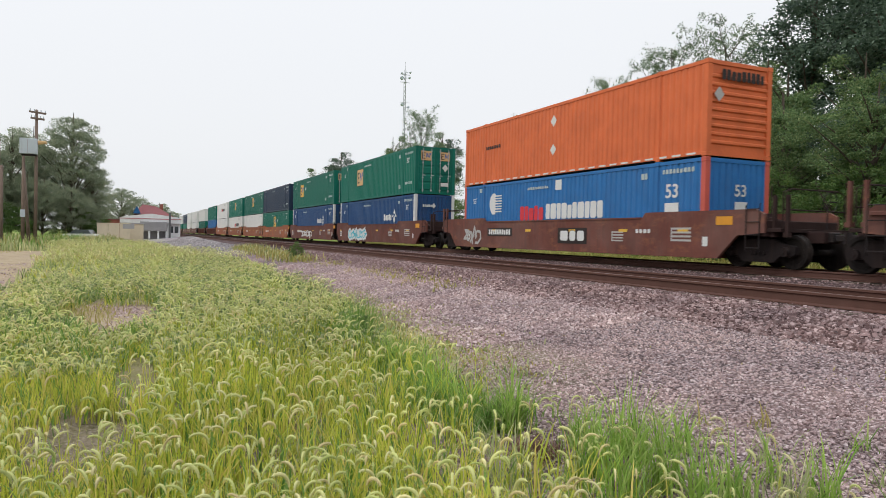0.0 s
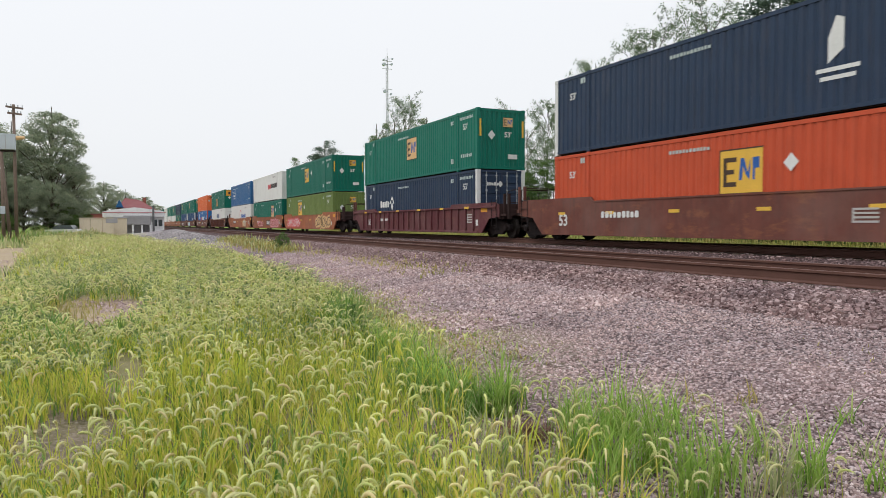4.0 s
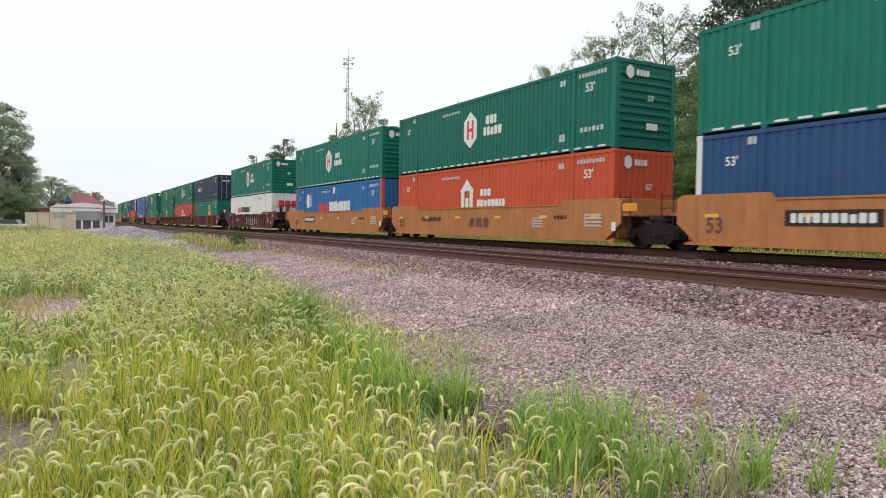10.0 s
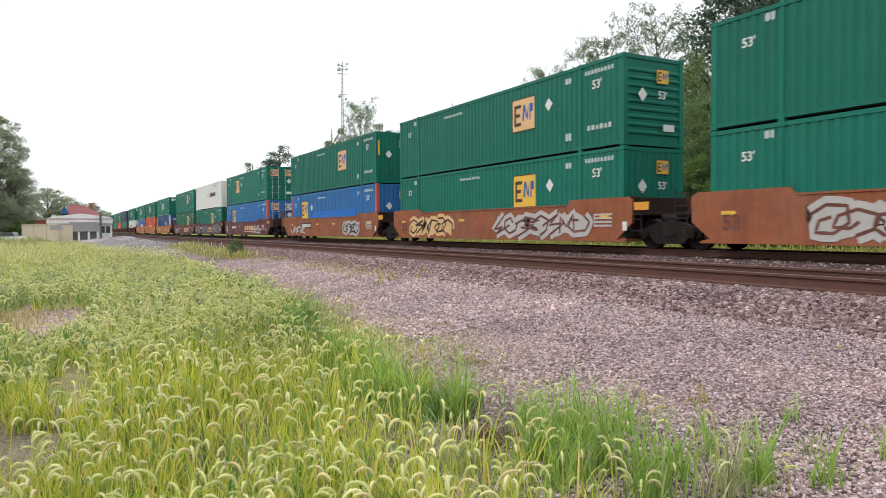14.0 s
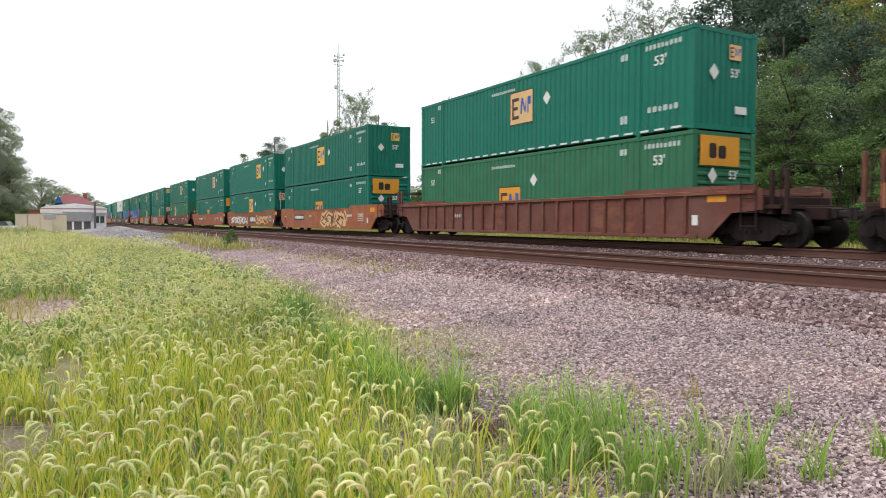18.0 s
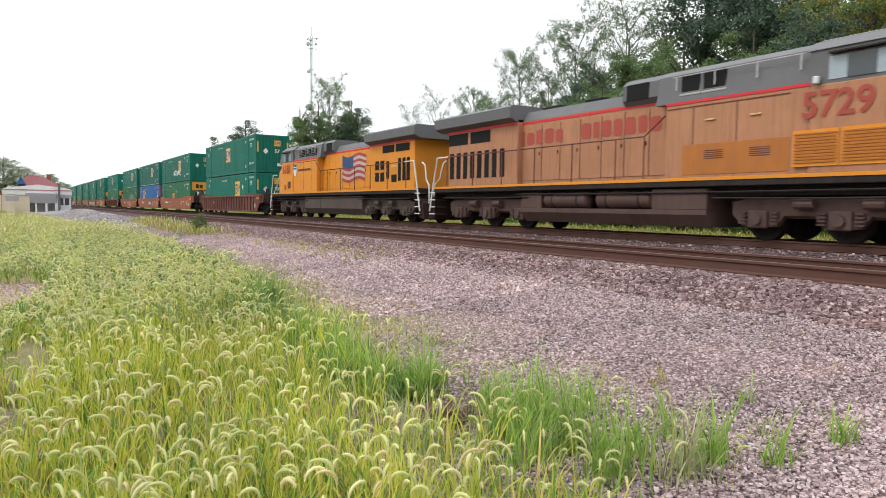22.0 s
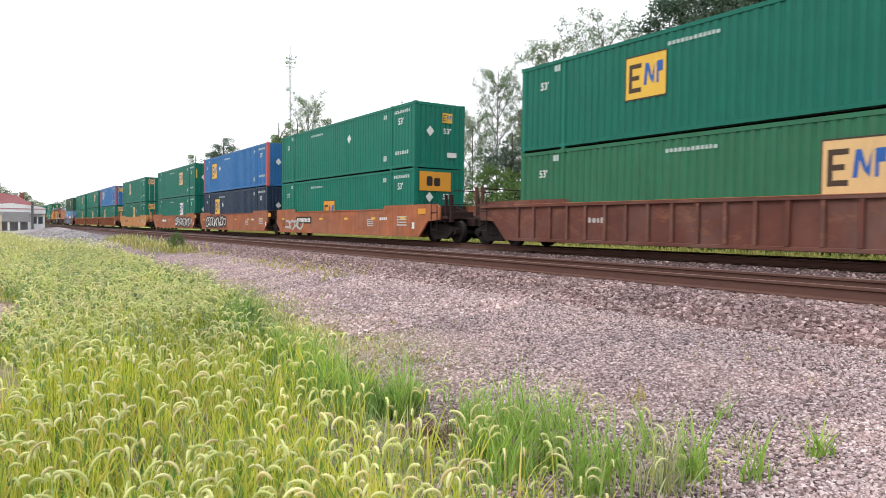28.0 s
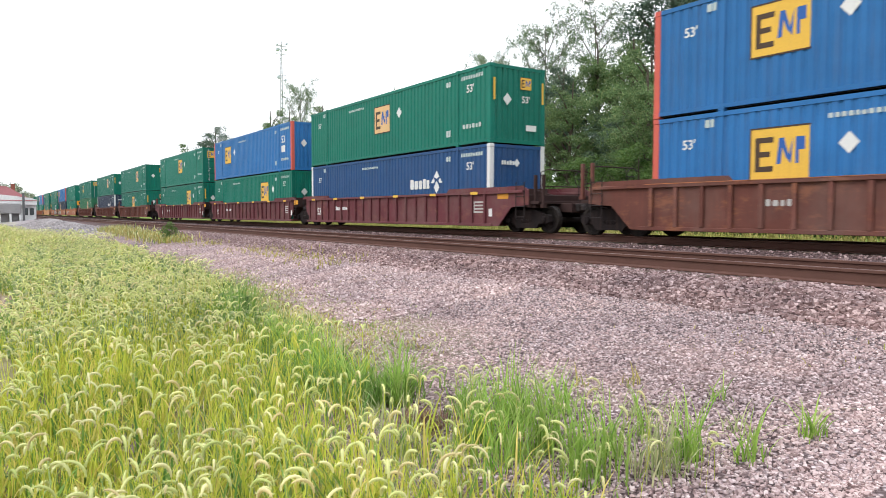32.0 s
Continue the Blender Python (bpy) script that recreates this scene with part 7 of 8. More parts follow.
WOODS = [
    # tall dark wood beyond the train
    ("dark", 47.0, 37.2, 25.5, 0.55), ("dark", 50.5, 34.0, 27.0, 0.6), ("dark", 46.0, 30.0, 24.0, 0.6), ("dark", 48.0, 25.0, 25.0, 0.7), ("broad", 43.0, 24.5, 18.5, 0.6), ("broad", 46.0, 19.0, 20.5, 0.75),
    ("broad", 41.0, 18.0, 17.0, 0.75), ("broad", 40.0, 14.5, 16.5, 0.8), ("yellowing", 41.0, 20.8, 20.0, 0.7), ("broad", 43.0, 9.5, 17.0, 0.8), ("broad", 39.0, 5.0, 16.0, 0.8), ("dark", 41.0, -1.0, 17.0, 0.8),
    # its lighter edge
    ("broad", 41.5, 39.4, 16.6, 0.55), ("broad", 37.5, 31.0, 13.4, 0.66), ("dark", 38.8, 41.2, 14.4, 0.6), ("broad", 33.5, 28.0, 11.0, 0.8), ("broad", 31.0, 25.6, 10.0, 0.8), ("broad", 36.0, 25.0, 13.0, 0.7), ("broad", 30.0, 20.5, 9.4, 0.95), ("broad", 32.0, 16.0, 10.5, 0.95), ("broad", 30.0, 11.5, 9.5, 1.0),
    ("broad", 30.0, 6.0, 9.5, 1.1), ("broad", 31.0, 0.0, 10.0, 1.1), ("dark", 36.0, 21.0, 13.5, 0.9), ("dark", 36.5, 14.0, 13.0, 0.9), ("dark", 36.0, 39.0, 10.6, 0.7), ("broad", 34.7, 36.0, 11.7, 0.8), ("broad", 39.2, 34.2, 15.4, 0.6), ("dark", 34.5, 43.0, 9.6, 0.9),
    ("bush", 28.2, 24.0, 4.8, 1.1), ("bush", 28.7, 20.0, 5.0, 1.1), ("bush", 27.7, 16.0, 4.6, 1.2), ("bush", 28.7, 12.0, 5.0, 1.2), ("bush", 28.2, 7.5, 5.0, 1.2), ("bush", 28.7, 28.0, 4.6, 1.2), ("bush", 28.7, 2.0, 5.0, 1.2),
    ("bush", 28.2, 32.0, 4.2, 1.2), ("bush", 28.7, -4.0, 5.0, 1.3), ("bush", 30.2, 35.5, 5.0, 1.2), ("bush", 26.6, 26.2, 2.6, 1.3), ("bush", 26.4, 21.6, 2.8, 1.3), ("bush", 26.6, 17.8, 2.4, 1.3), ("bush", 26.4, 13.6, 2.8, 1.3),
    # undergrowth behind the edge
    ("dark", 34.0, 30.0, 8.5, 1.0), ("dark", 34.0, 23.0, 9.0, 1.1), ("dark", 34.5, 18.5, 8.5, 1.1), ("dark", 34.0, 13.0, 8.5, 1.1), ("dark", 34.0, 8.5, 8.5, 1.1), ("dark", 33.5, 3.0, 8.5, 1.1), ("dark", 38.5, 27.5, 11.0, 1.0), ("dark", 39.0, 16.0, 12.0, 1.0), ("dark", 38.0, 34.5, 9.5, 1.0),
    # thicket deep in the wood
    ("bush", 39.5, 44.0, 6.5, 1.2), ("bush", 40.5, 38.5, 7.0, 1.2), ("bush", 40.0, 33.0, 7.0, 1.2), ("bush", 41.0, 28.0, 7.0, 1.2), ("bush", 40.0, 23.0, 7.0, 1.2), ("bush", 40.5, 18.5, 7.0, 1.2), ("bush", 40.0, 13.0, 7.0, 1.2), ("bush", 40.0, 8.0, 7.0, 1.2), ("bush", 40.0, 2.0, 7.0, 1.2),
    ("bush", 45.0, 41.0, 8.0, 1.3), ("bush", 46.0, 33.0, 8.5, 1.3), ("bush", 46.0, 26.0, 8.5, 1.3), ("bush", 46.0, 19.0, 8.5, 1.3), ("bush", 45.0, 11.0, 8.5, 1.3), ("bush", 45.0, 4.0, 8.5, 1.3),
    # thin tall trees
    ("feathery", 37.9, 49.0, 16.4, 0.8), ("feathery", 39.6, 46.8, 14.2, 0.8), ("feathery", 42.0, 45.9, 19.4, 0.95), ("feathery", 44.6, 42.6, 20.2, 0.95), ("feathery", 36.5, 54.5, 13.2, 0.85), ("twiggy", 34.0, 57.0, 13.4, 0.7),
    ("twiggy", 36.5, 66.0, 13.2, 0.8), ("twiggy", 31.0, 49.0, 9.5, 1.0), ("feathery", 33.0, 46.0, 11.0, 0.9),
    ("bush", 31.2, 39.5, 6.0, 1.1), ("bush", 30.0, 45.0, 6.2, 1.1), ("bush", 30.0, 50.0, 6.0, 1.2), ("bush", 31.0, 57.0, 5.6, 1.2), ("bush", 31.0, 64.0, 5.6, 1.2),
    # clumps along the line
    ("feathery", 30.6, 75.0, 17.0, 0.75), ("broad", 30.2, 76.0, 14.6, 0.56), ("broad", 27.6, 76.0, 14.2, 0.5), ("dark", 33.6, 74.5, 14.2, 0.58), ("broad", 33.4, 75.5, 15.4, 0.5), ("bush", 30.0, 71.0, 7.0, 1.2), ("bush", 31.2, 82.0, 6.5, 1.2),
    ("dark", 33.2, 119.0, 17.6, 0.6), ("broad", 30.2, 125.0, 14.6, 0.6), ("bush", 30.0, 95.0, 6.5, 1.3), ("bush", 31.0, 106.0, 6.8, 1.3), ("bush", 31.0, 132.0, 8.0, 1.3),
    ("broad", 32.0, 150.0, 11.0, 0.9), ("broad", 31.0, 172.0, 11.0, 0.9), ("dark", 32.0, 190.0, 11.5, 1.0), ("broad", 33.0, 215.0, 11.5, 1.0), ("dark", 32.0, 245.0, 12.0, 1.1), ("broad", 33.0, 275.0, 12.0, 1.1),
    ("dark", 32.0, 310.0, 13.0, 1.2), ("broad", 31.0, 345.0, 13.0, 1.2), ("dark", 28.0, 385.0, 13.0, 1.4), ("broad", 40.0, 380.0, 14.0, 1.4), ("dark", 22.0, 420.0, 12.0, 1.5),
]
# the grey kind has the haze of its distance painted into the leaves
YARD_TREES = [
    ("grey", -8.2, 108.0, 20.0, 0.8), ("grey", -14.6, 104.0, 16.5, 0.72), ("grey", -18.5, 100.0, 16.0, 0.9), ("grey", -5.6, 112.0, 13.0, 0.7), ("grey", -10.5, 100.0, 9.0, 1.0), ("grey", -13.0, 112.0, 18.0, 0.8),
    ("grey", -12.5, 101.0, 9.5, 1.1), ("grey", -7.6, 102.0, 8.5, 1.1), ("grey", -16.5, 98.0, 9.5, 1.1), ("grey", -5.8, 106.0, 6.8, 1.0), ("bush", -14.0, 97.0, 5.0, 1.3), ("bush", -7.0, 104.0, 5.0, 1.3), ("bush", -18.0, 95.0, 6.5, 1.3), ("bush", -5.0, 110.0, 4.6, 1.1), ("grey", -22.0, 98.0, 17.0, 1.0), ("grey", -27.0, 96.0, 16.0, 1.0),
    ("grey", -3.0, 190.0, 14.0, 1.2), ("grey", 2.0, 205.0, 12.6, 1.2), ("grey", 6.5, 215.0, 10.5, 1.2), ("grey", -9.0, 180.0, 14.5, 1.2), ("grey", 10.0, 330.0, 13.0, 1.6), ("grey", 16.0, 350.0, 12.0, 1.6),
]
for k, (kind, x, y, h, wide) in enumerate(WOODS):
    tree(kind, x, y, h, wide, k, "beyond the railway tracks")
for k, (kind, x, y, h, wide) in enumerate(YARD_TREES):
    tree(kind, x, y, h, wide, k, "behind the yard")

# ---- utility poles, mast ----


def utility_pole(x, y, h, label, arm=True, cabinet=False, tilt=(0, 0)):
    root = tagged(new("utility_pole"), label, "utility pole")
    root.location = (x, y, 0)
    root.rotation_euler = (radians(tilt[0]), radians(tilt[1]), 0)
    part("shaft", tube(bmesh.new(), [(0, 0, -0.3), (0, 0, h)], 0.135, 10, 0.10), POLE, root, smooth=True)
    if arm:
        for z, w in ((h - 0.3, 0.62), (h - 0.75, 0.5)):
            arm_part = part("crossarm", box(bmesh.new(), -w, w, -0.18, -0.08, z, z + 0.13), POLE, root)
            arm_part.rotation_euler = (0, 0, radians(35))
            for xx in (-w * 0.9, -w * 0.4, w * 0.4, w * 0.9):
                part("insulator", tube(bmesh.new(), [(xx, -0.13, z + 0.13), (xx, -0.13, z + 0.30)], 0.04, 6, 0.03), BOXM, arm_part)
    if cabinet:
        part("cabinet", box(bmesh.new(), -1.0, 0.12, -0.75, -0.2, 7.0, 8.15, 0.03), BOXM, root, "pale grey metal cabinet")
        part("cabinet_door", box(bmesh.new(), -0.5, -0.46, -0.76, -0.75, 7.05, 8.1), WALLG, root)
        part("cabinet_platform", box(bmesh.new(), -0.9, 0.1, -0.6, -0.1, 6.88, 6.98), STEEL, root)
        part("bracket_lamp", tube(bmesh.new(), [(0.15, -0.3, 7.9), (0.7, -0.35, 7.95)], 0.16, 8, 0.1), MTAN, root)
    return root


utility_pole(-6.75, 60.0, 10.4, "brown wooden utility pole with crossarms and a grey cabinet", True, True)
utility_pole(-7.6, 60.2, 7.0, "short brown wooden pole under a grey cabinet", False)
utility_pole(-7.25, 61.0, 6.4, "leaning wooden brace pole beside a utility pole", False, False, (0, -4))
utility_pole(-9.45, 62.0, 8.2, "grey weathered utility pole among weeds", False)
utility_pole(-9.1, 61.0, 6.2, "slim pale metal pole beside a utility pole", False)
sign = tagged(new("pole_notice", bm_mesh("pole_notice", box(bmesh.new(), -0.16, 0.16, -0.02, 0.02, -0.28, 0.28, 0.01), BOXM)), "small pale notice plate fixed on a wooden pole", "sign")
sign.location = (-7.6, 60.06, 2.6)


def mast(x, y, h):
    root = tagged(new("radio_mast"), "slender grey lattice radio mast with dish antennas", "radio mast")
    root.location = (x, y, 0)
    legs = [(0.36 * math.cos(a), 0.36 * math.sin(a)) for a in (0.5, 0.5 + math.tau / 3, 0.5 + 2 * math.tau / 3)]
    for lx, ly in legs:
        part("leg", tube(bmesh.new(), [(lx, ly, 0), (lx * 0.8, ly * 0.8, h)], 0.075, 5), GALV, root)
    bm = bmesh.new()
    z = 1.0
    while z < h - 1:
        for i in range(3):
            (ax, ay), (bx, by) = legs[i], legs[(i + 1) % 3]
            tube(bm, [(ax * 0.9, ay * 0.9, z), (bx * 0.9, by * 0.9, z + 1.1)], 0.04, 4)
        z += 1.1
    part("bracing", bm, GALV, root)
    for dx, z, r in ((-1.1, h - 2.2, 0.5), (1.0, h - 2.0, 0.3), (-0.9, h - 9.0, 0.45), (0.8, h - 9.6, 0.3), (1.2, h - 0.6, 0.25), (-1.2, h - 1.0, 0.22)):
        bm = bmesh.new()
        tube(bm, [(0, 0, z), (dx, -0.4, z)], 0.06, 4)
        tube(bm, [(dx, -0.4, z), (dx, -0.9, z)], r, 12, r * 0.8)
        part("antenna", bm, BOXM, root)
    for z in (h - 3.2, h - 1.2, h - 8.4):
        part("antenna_arm", box(bmesh.new(), -1.3, 1.3, -0.07, 0.07, z, z + 0.10), GALV, root)
    part("lightning_rod", tube(bmesh.new(), [(0, 0, h), (0, 0, h + 2.2)], 0.05, 4), GALV, root)


mast(63.7, 168.0, 44.5)

# ---- buildings across the yard ----


def cream_wall(x0, x1, y, h, label):
    root = tagged(new("screen_wall"), label, "wall")
    root.location = (x0, y, 0)
    w = x1 - x0
    n = max(2, int(w / 1.1))
    for k in range(n):
        part("panel", box(bmesh.new(), k * w / n + 0.02, (k + 1) * w / n - 0.02, 0, 0.2, 0, h, 0.015), PLASTER, root)
    part("cap", box(bmesh.new(), -0.05, w + 0.05, -0.06, 0.26, h, h + 0.1, 0.01), PLASTER, root)
    return root


cream_wall(-4.4, -0.4, 101.0, 2.3, "low cream plastered wall at the edge of the yard")
shed = tagged(new("cream_shed"), "small cream plastered shed with a flat roof", "shed")
shed.location = (-0.5, 103.0, 0)
part("wall", box(bmesh.new(), 0, 1.75, 0, 2.4, 0, 2.35, 0.02), PLASTER, shed)
part("roof", box(bmesh.new(), -0.1, 1.85, -0.1, 2.5, 2.35, 2.5, 0.02), WALLG, shed)
wsign = tagged(new("wall_sign", bm_mesh("wall_sign", box(bmesh.new(), -0.7, 0.7, -0.03, 0, -0.35, 0.35, 0.01), WALLG)), "dark grey sign plate on a cream wall", "sign")
wsign.location = (-0.6, 100.99, 2.05)


def white_building():
    root = tagged(new("depot_building"), "long low white building with grey shutters", "building")
    root.location = (-1.9, 126.0, 0)
    w, d = 9.2, 9.0
    part("wall", box(bmesh.new(), 0, w, 0.3, d, 0, 3.0), WALLW, root)
    part("fascia", box(bmesh.new(), -0.2, w + 0.1, -0.2, d, 2.75, 3.55, 0.02), WALLW, root)
    part("roof", prism(bmesh.new(), [(-0.3, 3.55), (w + 0.2, 3.55), (w - 0.5, 3.85), (w * 0.5, 4.35), (0.6, 3.85)], -0.3, d, "Y"), WALLW, root)
    part("roof_edge", box(bmesh.new(), -0.25, w + 0.15, -0.26, -0.2, 3.42, 3.58), MPINK, root)
    part("canopy", box(bmesh.new(), 2.9, 7.1, -0.9, 0.3, 1.45, 3.0, 0.02), WALLG, root, "grey ribbed shutter front")
    for k in range(6):
        part("slat", box(bmesh.new(), 2.95, 7.05, -0.93, -0.9, 1.5 + k * 0.25, 1.62 + k * 0.25), WALLG, root)
    for x in (3.0, 4.3, 5.7, 7.0):
        part("pier", box(bmesh.new(), x - 0.14, x + 0.14, -0.85, 0.3, 0, 1.45), WALLW, root)
    for x in (7.8, 8.6):
        part("window", box(bmesh.new(), x - 0.3, x + 0.3, 0.24, 0.3, 1.2, 2.3), GLASS, root)
    part("dark_opening", box(bmesh.new(), 3.2, 6.9, 0.26, 0.3, 0.1, 1.4), WALLG, root)
    part("post", box(bmesh.new(), 7.3, 7.62, -1.2, -0.9, 0, 4.6, 0.03), UPG, root, "tall dark downpipe post")
    return root


white_building()


def red_building():
    root = tagged(new("red_roofed_house"), "house with a red hipped roof behind a white building", "house")
    root.location = (0.2, 165.0, 0)
    part("wall", box(bmesh.new(), 0, 7.5, 0, 9, 0, 4.6), BRICKM, root)
    bm = bmesh.new()
    a = [bm.verts.new(p) for p in ((-0.5, -0.5, 4.6), (8.0, -0.5, 4.6), (8.0, 9.5, 4.6), (-0.5, 9.5, 4.6), (1.6, 4.5, 7.4), (4.5, 4.5, 7.0))]
    for f in ((0, 1, 5, 4), (1, 2, 5), (2, 3, 4, 5), (3, 0, 4), (0, 3, 2, 1)):
        bm.faces.new([a[i] for i in f])
    part("roof", bm, ROOFR, root)
    part("dormer", prism(bmesh.new(), [(-0.4, 5.2), (1.2, 5.2), (0.4, 6.9)], -0.6, 1.0, "Y"), STEELB, root, "blue dormer gable")
    for x in (1.5, 3.5, 5.5):
        part("window", box(bmesh.new(), x - 0.4, x + 0.4, -0.06, 0.02, 1.8, 3.2), GLASS, root)
    part("chimney", box(bmesh.new(), 5.2, 5.9, 5, 5.7, 5.5, 7.6), BRICKM, root)
    annex = tagged(new("brick_annex"), "low red brick annex among trees", "building")
    annex.location = (-5.2, 150.0, 0)
    part("wall", box(bmesh.new(), 0, 3.6, 0, 5, 0, 3.4), BRICKM, annex)
    part("roof", box(bmesh.new(), -0.2, 3.8, -0.2, 5.2, 3.4, 3.6), ROOFR, annex)


red_building()


def parked_car(x, y, turn, tone, label):
    root = tagged(new("parked_car"), label, "car")
    root.location, root.rotation_euler = (x, y, 0), (0, 0, radians(turn))
    part("body", prism(bmesh.new(), [(-2.2, 0.35), (2.2, 0.35), (2.25, 0.7), (1.4, 0.9), (-2.1, 0.95), (-2.25, 0.6)], -0.85, 0.85), tone, root)
    part("cabin", prism(bmesh.new(), [(-1.7, 0.93), (1.0, 0.9), (0.4, 1.42), (-1.3, 1.45)], -0.75, 0.75), GLASS, root)
    for yy in (-1.35, 1.35):
        for s in (-1, 1):
            part("wheel", disc(bmesh.new(), s * 0.7, s * 0.88, yy, 0.33, 0.33, 14), BLACK, root)


parked_car(-6.2, 98.5, 70, MWHITE, "white parked car at the edge of the yard")


def rail_pile():
    root = tagged(new("old_tie_stack"), "dark weathered timbers lying in the grass", "timber")
    root.location = (-2.6, 55.0, 0)
    for k in range(4):
        t = part("timber", box(bmesh.new(), -1.2, 1.2, k * 0.26 - 0.5, k * 0.26 - 0.28, 0.0 + 0.02, 0.2, 0.015), TIEM, root)


rail_pile()

# ---- grass and weeds ----


def blades(rg, x, y, h, width, bend, mat, name, label, z=None):
    """Curved tapering blades, three quads each."""
    n = len(x)
    a = rg.uniform(0, math.tau, n)
    dx, dy = np.cos(a), np.sin(a)
    wx, wy = -dy, dx
    b = bend * rg.uniform(0.3, 1.4, n)
    zz = (ground_z(x) - 0.02) if z is None else z
    vs = []
    for t, w in ((0.0, 0.8), (0.38, 1.0), (0.75, 0.65), (1.0, 0.08)):
        px, py = x + dx * h * b * t * t, y + dy * h * b * t * t
        pz = zz + h * (t - 0.35 * b * t * t * t)
        for s in (-1, 1):
            vs.append(np.stack([px + wx * width * w * s * 0.5, py + wy * width * w * s * 0.5, pz], -1))
    v = np.stack(vs, 1).reshape(-1, 3)
    f0 = np.array([[0, 1, 3, 2], [2, 3, 5, 4], [4, 5, 7, 6]])
    f = (f0[None] + (np.arange(n) * 8)[:, None, None]).reshape(-1, 4)
    return tagged(new(name, raw_mesh(name, v, f, [mat], smooth=True)), label, "grass", kind="stuff")


def foxtails(rg, x, y, h, name, label, rings=8, sides=6, bristles=8, size=1.0):
    """Stems that arch over into soft bristly heads."""
    n = len(x)
    a = rg.uniform(0, math.tau, n)
    dx, dy = np.cos(a), np.sin(a)
    lean = rg.uniform(0.02, 0.22, n) * h
    z0 = ground_z(x) - 0.02
    path = []
    for t in (0.0, 0.5, 1.0):
        path.append((x + dx * lean * t * t, y + dy * lean * t * t, z0 + h * t))
    # stems
    vs = []
    for k, (px, py, pz) in enumerate(path):
        for s in (-1, 1):
            vs.append(np.stack([px - dy * 0.0022 * s, py + dx * 0.0022 * s, pz], -1))
    v = np.stack(vs, 1).reshape(-1, 3)
    f = (np.array([[0, 1, 3, 2], [2, 3, 5, 4]])[None] + (np.arange(n) * 6)[:, None, None]).reshape(-1, 4)
    tagged(new(name + "_stems", raw_mesh(name + "_stems", v, f, [GRASS_Y])), "thin yellow-green stems of foxtail grass", "grass", kind="stuff")
    # heads
    arc = rg.uniform(0.045, 0.078, n) * size
    sweep = rg.uniform(1.7, 3.2, n)
    bx, by, bz = path[-1]
    ring_pts, bris = [], []
    rad0 = rg.uniform(0.0048, 0.0076, n) * size
    for k in range(rings):
        t = k / (rings - 1)
        th = sweep * t
        r = arc / np.maximum(sweep, 0.8) * 1.7
        ox, oz = r * (1 - np.cos(th)), r * np.sin(th)
        cx, cy, cz = bx + dx * ox, by + dy * ox, bz + oz
        tx, tz = np.sin(th), np.cos(th)
        rad = rad0 * (0.55 + 1.3 * t * (1 - t) * 1.6) * (1.0 if k < rings - 1 else 0.3)
        for q in range(sides):
            ph = math.tau * q / sides
            nx, nz = np.cos(th), -np.sin(th)
            ux, uy, uz = dx * nx * math.cos(ph) - dy * math.sin(ph), dy * nx * math.cos(ph) + dx * math.sin(ph), nz * math.cos(ph)
            ring_pts.append(np.stack([cx + ux * rad, cy + uy * rad, cz + uz * rad], -1))
        if 0 < k < rings - 1:
            for q in range(bristles):
                ph = math.tau * (q + 0.5 * (k % 2)) / bristles
                nx, nz = np.cos(th), -np.sin(th)
                ux, uy, uz = dx * nx * math.cos(ph) - dy * math.sin(ph), dy * nx * math.cos(ph) + dx * math.sin(ph), nz * math.cos(ph)
                base = np.stack([cx, cy, cz], -1)
                tip = base + (np.stack([ux, uy, uz], -1) + 0.7 * np.stack([dx * tx, dy * tx, tz], -1)) * (0.016 * size)
                side = np.stack([dx * tx, dy * tx, tz], -1) * 0.0014 * size
                bris.append((base - side, base + side, tip))
    v = np.stack(ring_pts, 1).reshape(-1, 3)
    f0 = []
    for k in range(rings - 1):
        for q in range(sides):
            p, r2 = k * sides + q, k * sides + (q + 1) % sides
            f0.append([p, r2, r2 + sides, p + sides])
    f = (np.array(f0)[None] + (np.arange(n) * rings * sides)[:, None, None]).reshape(-1, 4)
    tagged(new(name + "_heads", raw_mesh(name + "_heads", v, f, [HEADS], smooth=True)), label, "grass", kind="stuff")
    if bris:
        v = np.concatenate([np.stack(b, 1) for b in bris], 0).reshape(-1, 3)
        f = np.arange(len(v)).reshape(-1, 3)
        tagged(new(name + "_bristles", raw_mesh(name + "_bristles", v, f, [HEADS])), "fine pale bristles of foxtail heads", "grass", kind="stuff")


def edge_x(y):
    """The ragged line where the weeds give way to gravel."""
    return np.interp(y, [2.0, 4.2, 5.2, 7.0, 9.0, 14.0, 26.0, 36.0, 46.0, 66.0], [2.35, 2.55, 2.75, 2.75, 2.95, 3.5, 3.9, 3.6, 2.4, 1.2]) + 0.14 * np.sin(y * 1.9) + 0.10 * np.sin(y * 5.3 + 1)


def thick_x(y):
    """Where the dense stand thins out towards the gravel."""
    return np.interp(y, [2.0, 4.0, 6.0, 8.0, 10.0], [1.35, 1.60, 1.85, 2.3, 2.7]) + 0.12 * np.sin(y * 2.7)


